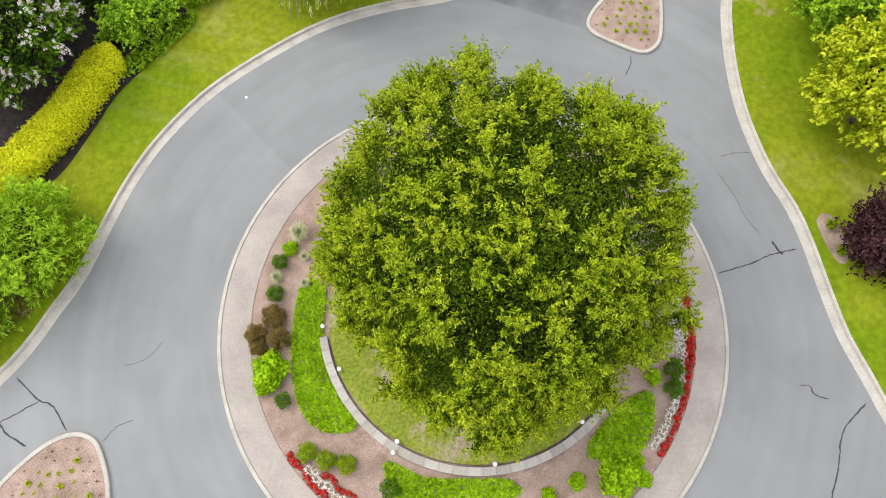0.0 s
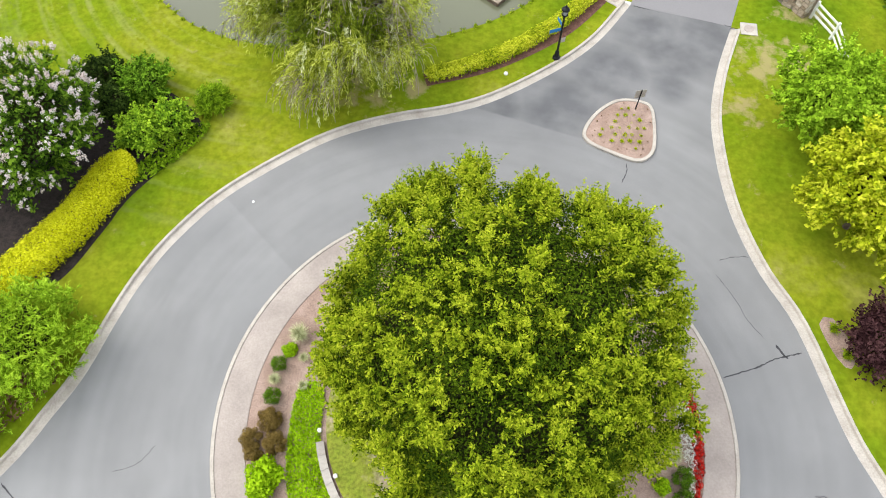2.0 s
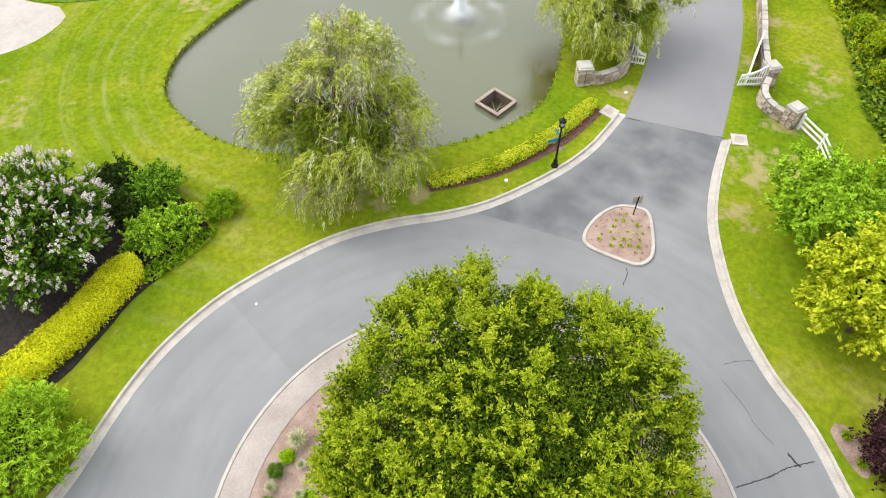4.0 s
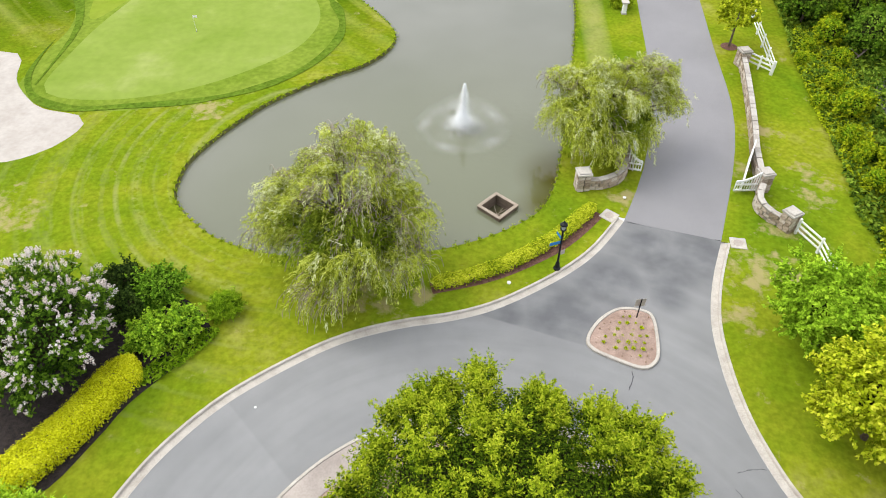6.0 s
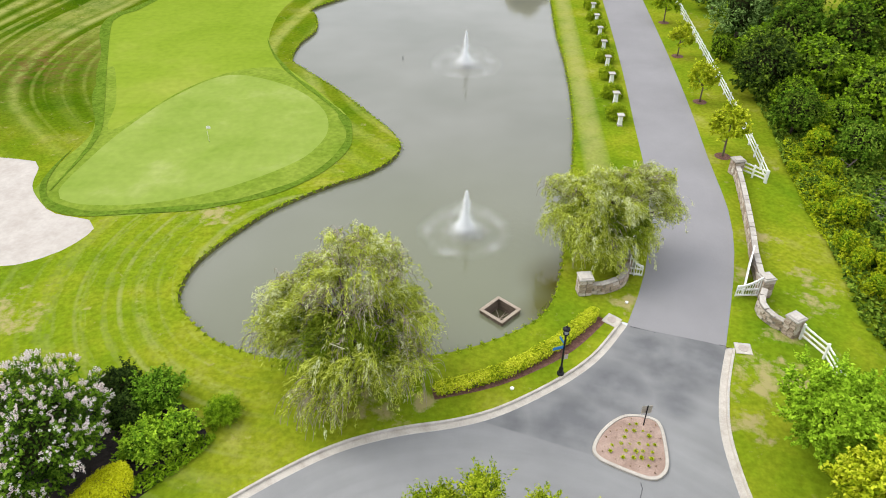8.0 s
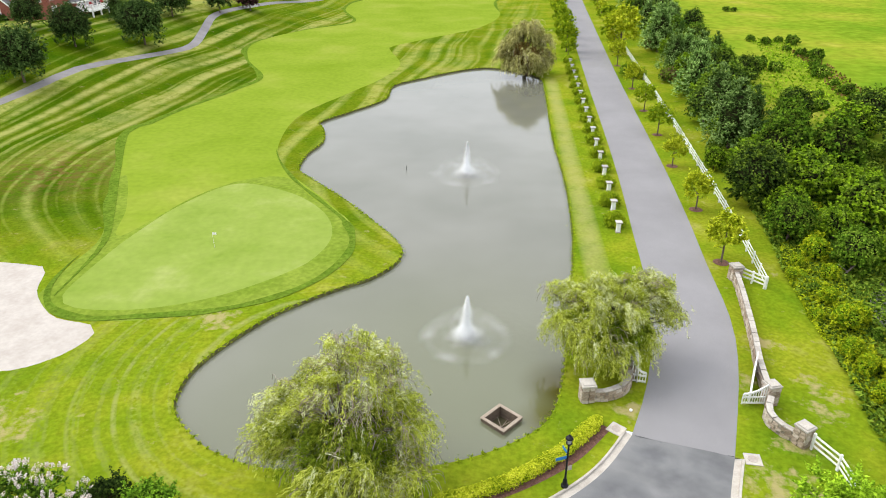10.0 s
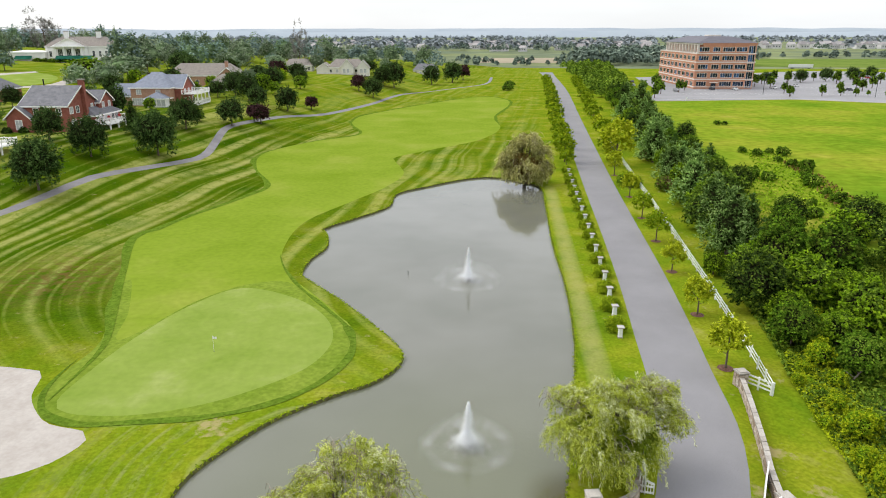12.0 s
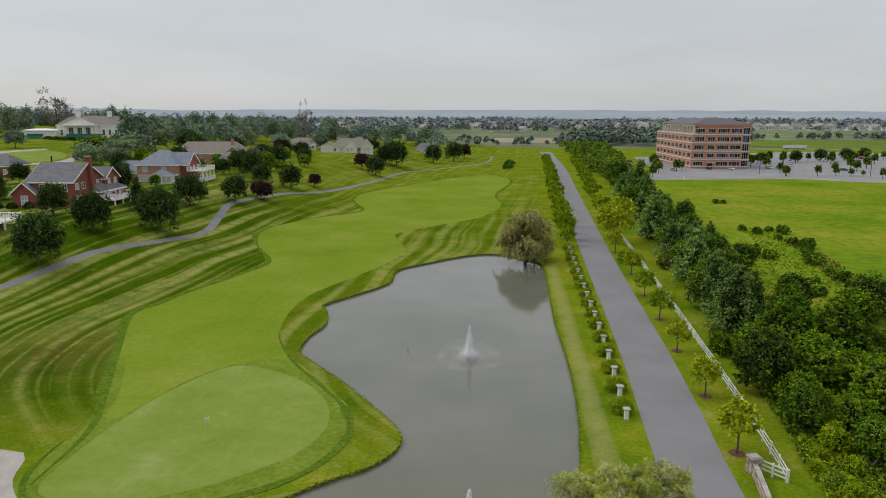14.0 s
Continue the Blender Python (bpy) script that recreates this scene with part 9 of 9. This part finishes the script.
tagged(new("far_meadow", mesh_of("far_meadow", [(205, 640, LAWN + 0.3), (420, 590, LAWN + 0.3), (900, 600, LAWN + 0.3), (900, 800, LAWN + 0.3), (420, 800, LAWN + 0.3), (262, 790, LAWN + 0.3)], [(0, 1, 2, 3, 4, 5)], FAR_MEADOW)), "light green open field behind the parking lot", "field", kind="structure")

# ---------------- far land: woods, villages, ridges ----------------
# far leaves paler and bluer, with the haze in their base colour
FAR_LEAF = leafy("hazy_far_leaves", (0.075, 0.105, 0.085), (0.105, 0.14, 0.11), (0.15, 0.185, 0.14), 0.0, 0.02, 1.5)
FAR_LEAF_B = leafy("hazy_distant_leaves", (0.15, 0.175, 0.19), (0.19, 0.215, 0.23), (0.24, 0.265, 0.275), 0.0, 0.01, 1.4)


def woods(name, label, rng, spots, height, mat, per=60, leaf=2.2):
    """Many small tree crowns of a few lobes each in one mesh, far away."""
    cs, ns = [], []
    for x, y, s in spots:
        hgt = height * s
        for k in range(4):
            n = per // 4
            d = ball(rng, n)
            d[:, 2] = np.abs(d[:, 2]) * 1.15 - 0.2
            a = k * 2.1 + rng.random() * 0.8
            off = (0, 0, 0.22 * hgt) if k == 3 else (math.cos(a) * hgt * 0.19, math.sin(a) * hgt * 0.19, (rng.random() - 0.5) * 0.16 * hgt)
            c = d * (hgt * 0.27, hgt * 0.27, hgt * 0.36) * (0.88 + 0.14 * rng.random((n, 1))) + off
            cs.append(c + (x, y, ground_z(x, y) + hgt * 0.40))
            ns.append(d + (0, 0, 0.6) + rng.normal(size=(n, 3)) * 0.3)
    return tagged(new(name, leaf_cloud(name, np.vstack(cs), np.vstack(ns), leaf, leaf * 0.8, mat, rng)), label, "woods", kind="stuff")


rng = np.random.default_rng(51)
spots = []
for k in range(420):
    x, y = rng.uniform(-420, -95), rng.uniform(400, 640)
    if x > -262 and y < 432:
        continue
    spots.append((x, y, rng.uniform(0.75, 1.25)))
for k in range(70):
    spots.append((rng.uniform(-90, -10), rng.uniform(470, 560), rng.uniform(0.7, 1.1)))
lane = []
for k in range(150):
    y = rng.uniform(330, 640)
    x0 = np.interp(y, DRIVE_E[:, 1], DRIVE_E[:, 0]) + 9
    lane.append((x0 + rng.uniform(2, 20 + 0.09 * (y - 330)), y, rng.uniform(0.55, 0.95)))
for k in range(60):
    spots.append((rng.uniform(-330, -270), rng.uniform(300, 400), rng.uniform(0.7, 1.2)))
woods("lane_woods", "deep green trees along the far drive", rng, lane, 8.0, LEAF_WOOD, 240, 1.1)
spots = [q for q in spots if rng.random() < (0.28 if q[0] > -262 else 0.7)]
for k, (mt, lab) in enumerate(((HAZE_A, "green woods beyond the houses, haze in their colour"), (HAZE_B, "trees beyond the houses, greyed for haze"), (HAZE_C, "trees beyond the houses, blued for haze"))):
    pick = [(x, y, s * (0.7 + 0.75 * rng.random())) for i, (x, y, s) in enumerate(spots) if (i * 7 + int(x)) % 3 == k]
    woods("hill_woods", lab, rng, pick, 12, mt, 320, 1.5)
spots = []
for k in range(5200):
    y = 640 + 2300 * rng.random() ** 1.7
    x = rng.uniform(-0.85, 0.85) * (y + 100)
    v = noise.noise(Vector((x * 0.0035, y * 0.0045, 0.3)))
    lane = abs(x - np.interp(y, DRIVE_W[:, 1], DRIVE_W[:, 0])) < 25 and y < 1000
    if v < -0.02 or lane or (-60 < x < 110 and y < 860) or (190 < x < 900 and y < 805) or (300 < x < 1600 and y < 1420 and rng.random() < 0.8):
        continue
    spots.append((x, y, rng.uniform(0.7, 1.2)))
spots += [(rng.uniform(230, 900), 806 + 60 * rng.random(), rng.uniform(0.45, 0.8)) for k in range(120)]
spots += [(rng.uniform(105, 270), rng.uniform(640, 800), rng.uniform(0.7, 1.05)) for k in range(110)]
spots += [(rng.uniform(-420, -60), rng.uniform(640, 760), rng.uniform(0.6, 1.0)) for k in range(60)]
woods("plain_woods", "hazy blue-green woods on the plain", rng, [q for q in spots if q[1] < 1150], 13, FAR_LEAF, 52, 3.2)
woods("distant_woods", "woods near the horizon, painted pale blue-grey for haze", rng, [q for q in spots if q[1] >= 1150], 16, FAR_LEAF_B, 28, 6.0)
spots = [(rng.uniform(-60, 110), 640 + 14 * rng.random() + (0 if k % 2 else 60), rng.uniform(0.4, 0.7)) for k in range(40)]
woods("field_hedges", "line of trees by the tan field", rng, spots, 11, FAR_LEAF, 80, 2.2)
tan_field = [(-30, 700), (95, 700), (110, 830), (-40, 830)]
TAN = material("stubble_field", [(0.3, (0.25, 0.21, 0.14)), (0.7, (0.33, 0.28, 0.19))], scale=0.01, rough=0.95, fine=(0.1, 0.1))
tagged(new("stubble_field", mesh_of("stubble_field", [(*q, LAWN + 0.25) for q in tan_field], [(0, 1, 2, 3)], TAN)), "tan stubble field beyond the fairway", "field", kind="structure")

# walls and roofs paled to carry the haze of distance
VILLA = material("hazy_far_wall", [(0.3, (0.50, 0.49, 0.49)), (0.7, (0.78, 0.77, 0.76))], scale=0.05, rough=0.9, rnd=0.6)
VROOF = material("hazy_far_roof", [(0.3, (0.24, 0.225, 0.225)), (0.7, (0.40, 0.375, 0.37))], scale=0.05, rough=0.9, rnd=0.6)


def far_house():
    h = thing("village_house", "small far-off house, walls and brown roof paled for haze", "house", "village houses on the plain")
    bm = bmesh.new()
    add_box(bm, -7, -5, -1, 7, 5, 6.5)
    part("wall", bm, VILLA, h)
    bm = bmesh.new()
    a = [bm.verts.new(p) for p in ((-7.6, -5.6, 6.3), (7.6, -5.6, 6.3), (7.6, 5.6, 6.3), (-7.6, 5.6, 6.3), (-5, 0, 10.5), (5, 0, 10.5))]
    for f in ((0, 1, 5, 4), (2, 3, 4, 5), (1, 2, 5), (3, 0, 4), (3, 2, 1, 0)):
        bm.faces.new([a[i] for i in f])
    part("roof", bm, VROOF, h)
    for x in (-4, 0, 4):
        part("window", box(x - 0.8, -5.06, 2.2, x + 0.8, -5.0, 4.4), PANE, h)
    part("gable", tube([(3, -5.5, 6.4), (3, -3.0, 6.4)], [2.2, 2.2], 3), VILLA, h)
    return h


first = None
for k in range(240):
    if k < 90:
        x, y = 480 + (k % 45) * 22 + rng.uniform(-3, 3) + 9 * (k // 45), 1300 + (k // 45) * 80 + rng.uniform(-6, 6) - (k % 45) * 2
    elif k < 180:
        x, y = rng.uniform(-350, 420), rng.uniform(1100, 1700)
    else:
        x, y = rng.uniform(-900, -200), rng.uniform(900, 1700)
    m = place(x, y, rng.uniform(0.85, 1.25), rng.uniform(-0.6, 0.6))
    if first is None:
        first = far_house()
        first.matrix_basis = m
    else:
        copy_thing(first, m)

# ridge tinted blue-grey: haze stands in its base colour
RIDGE = material("hazy_far_ridge", [(0.3, (0.31, 0.355, 0.40)), (0.7, (0.37, 0.415, 0.455))], scale=0.003, rough=1.0, spec=0.0)
for j, (dist, top, amp) in enumerate(((3600, 30, 8), (4400, 47, 16))):
    verts, faces = [], []
    n = 120
    for k in range(n + 1):
        x = -4000 + 8000 * k / n
        z = top + amp * noise.noise(Vector((x * 0.0009, j * 7.0, 0))) + amp * 0.4 * noise.noise(Vector((x * 0.004, j * 3.0, 2)))
        verts += [(x, dist, -5), (x, dist + 60, z), (x, dist + 300, -5)]
    for k in range(n):
        a = k * 3
        faces += [(a, a + 3, a + 4, a + 1), (a + 1, a + 4, a + 5, a + 2)]
    tagged(new("backdrop_ridge", mesh_of("backdrop_ridge", verts, faces, RIDGE, True)), "low ridge on the horizon, painted blue-grey for haze", "hills", kind="structure")

for k in range(34):
    y = 112 + 220 * (k / 33) ** 1.1
    xf = float(np.interp(y, DRIVE_E[:, 1], DRIVE_E[:, 0]))
    x = xf + 11 + (k * 5.3) % 9 + 0.03 * (y - 100)
    plant(("green", "dark", "lime", "green", "pine", "dark", "brown")[k % 7], x, y, 0.75 + 0.35 * ((k * 37) % 10) / 10, group=BELT)
for k in range(40):
    y = 104 + 236 * (k / 39) ** 1.1
    xf = float(np.interp(y, DRIVE_E[:, 1], DRIVE_E[:, 0]))
    plant(("dark", "pine", "green", "dark", "dark", "pine", "green", "brown")[(k * 3) % 8], xf + 9.5 + (k * 3.7) % 5 + 0.028 * (y - 100), y, 0.85 + 0.4 * ((k * 29) % 10) / 10, group=BELT)
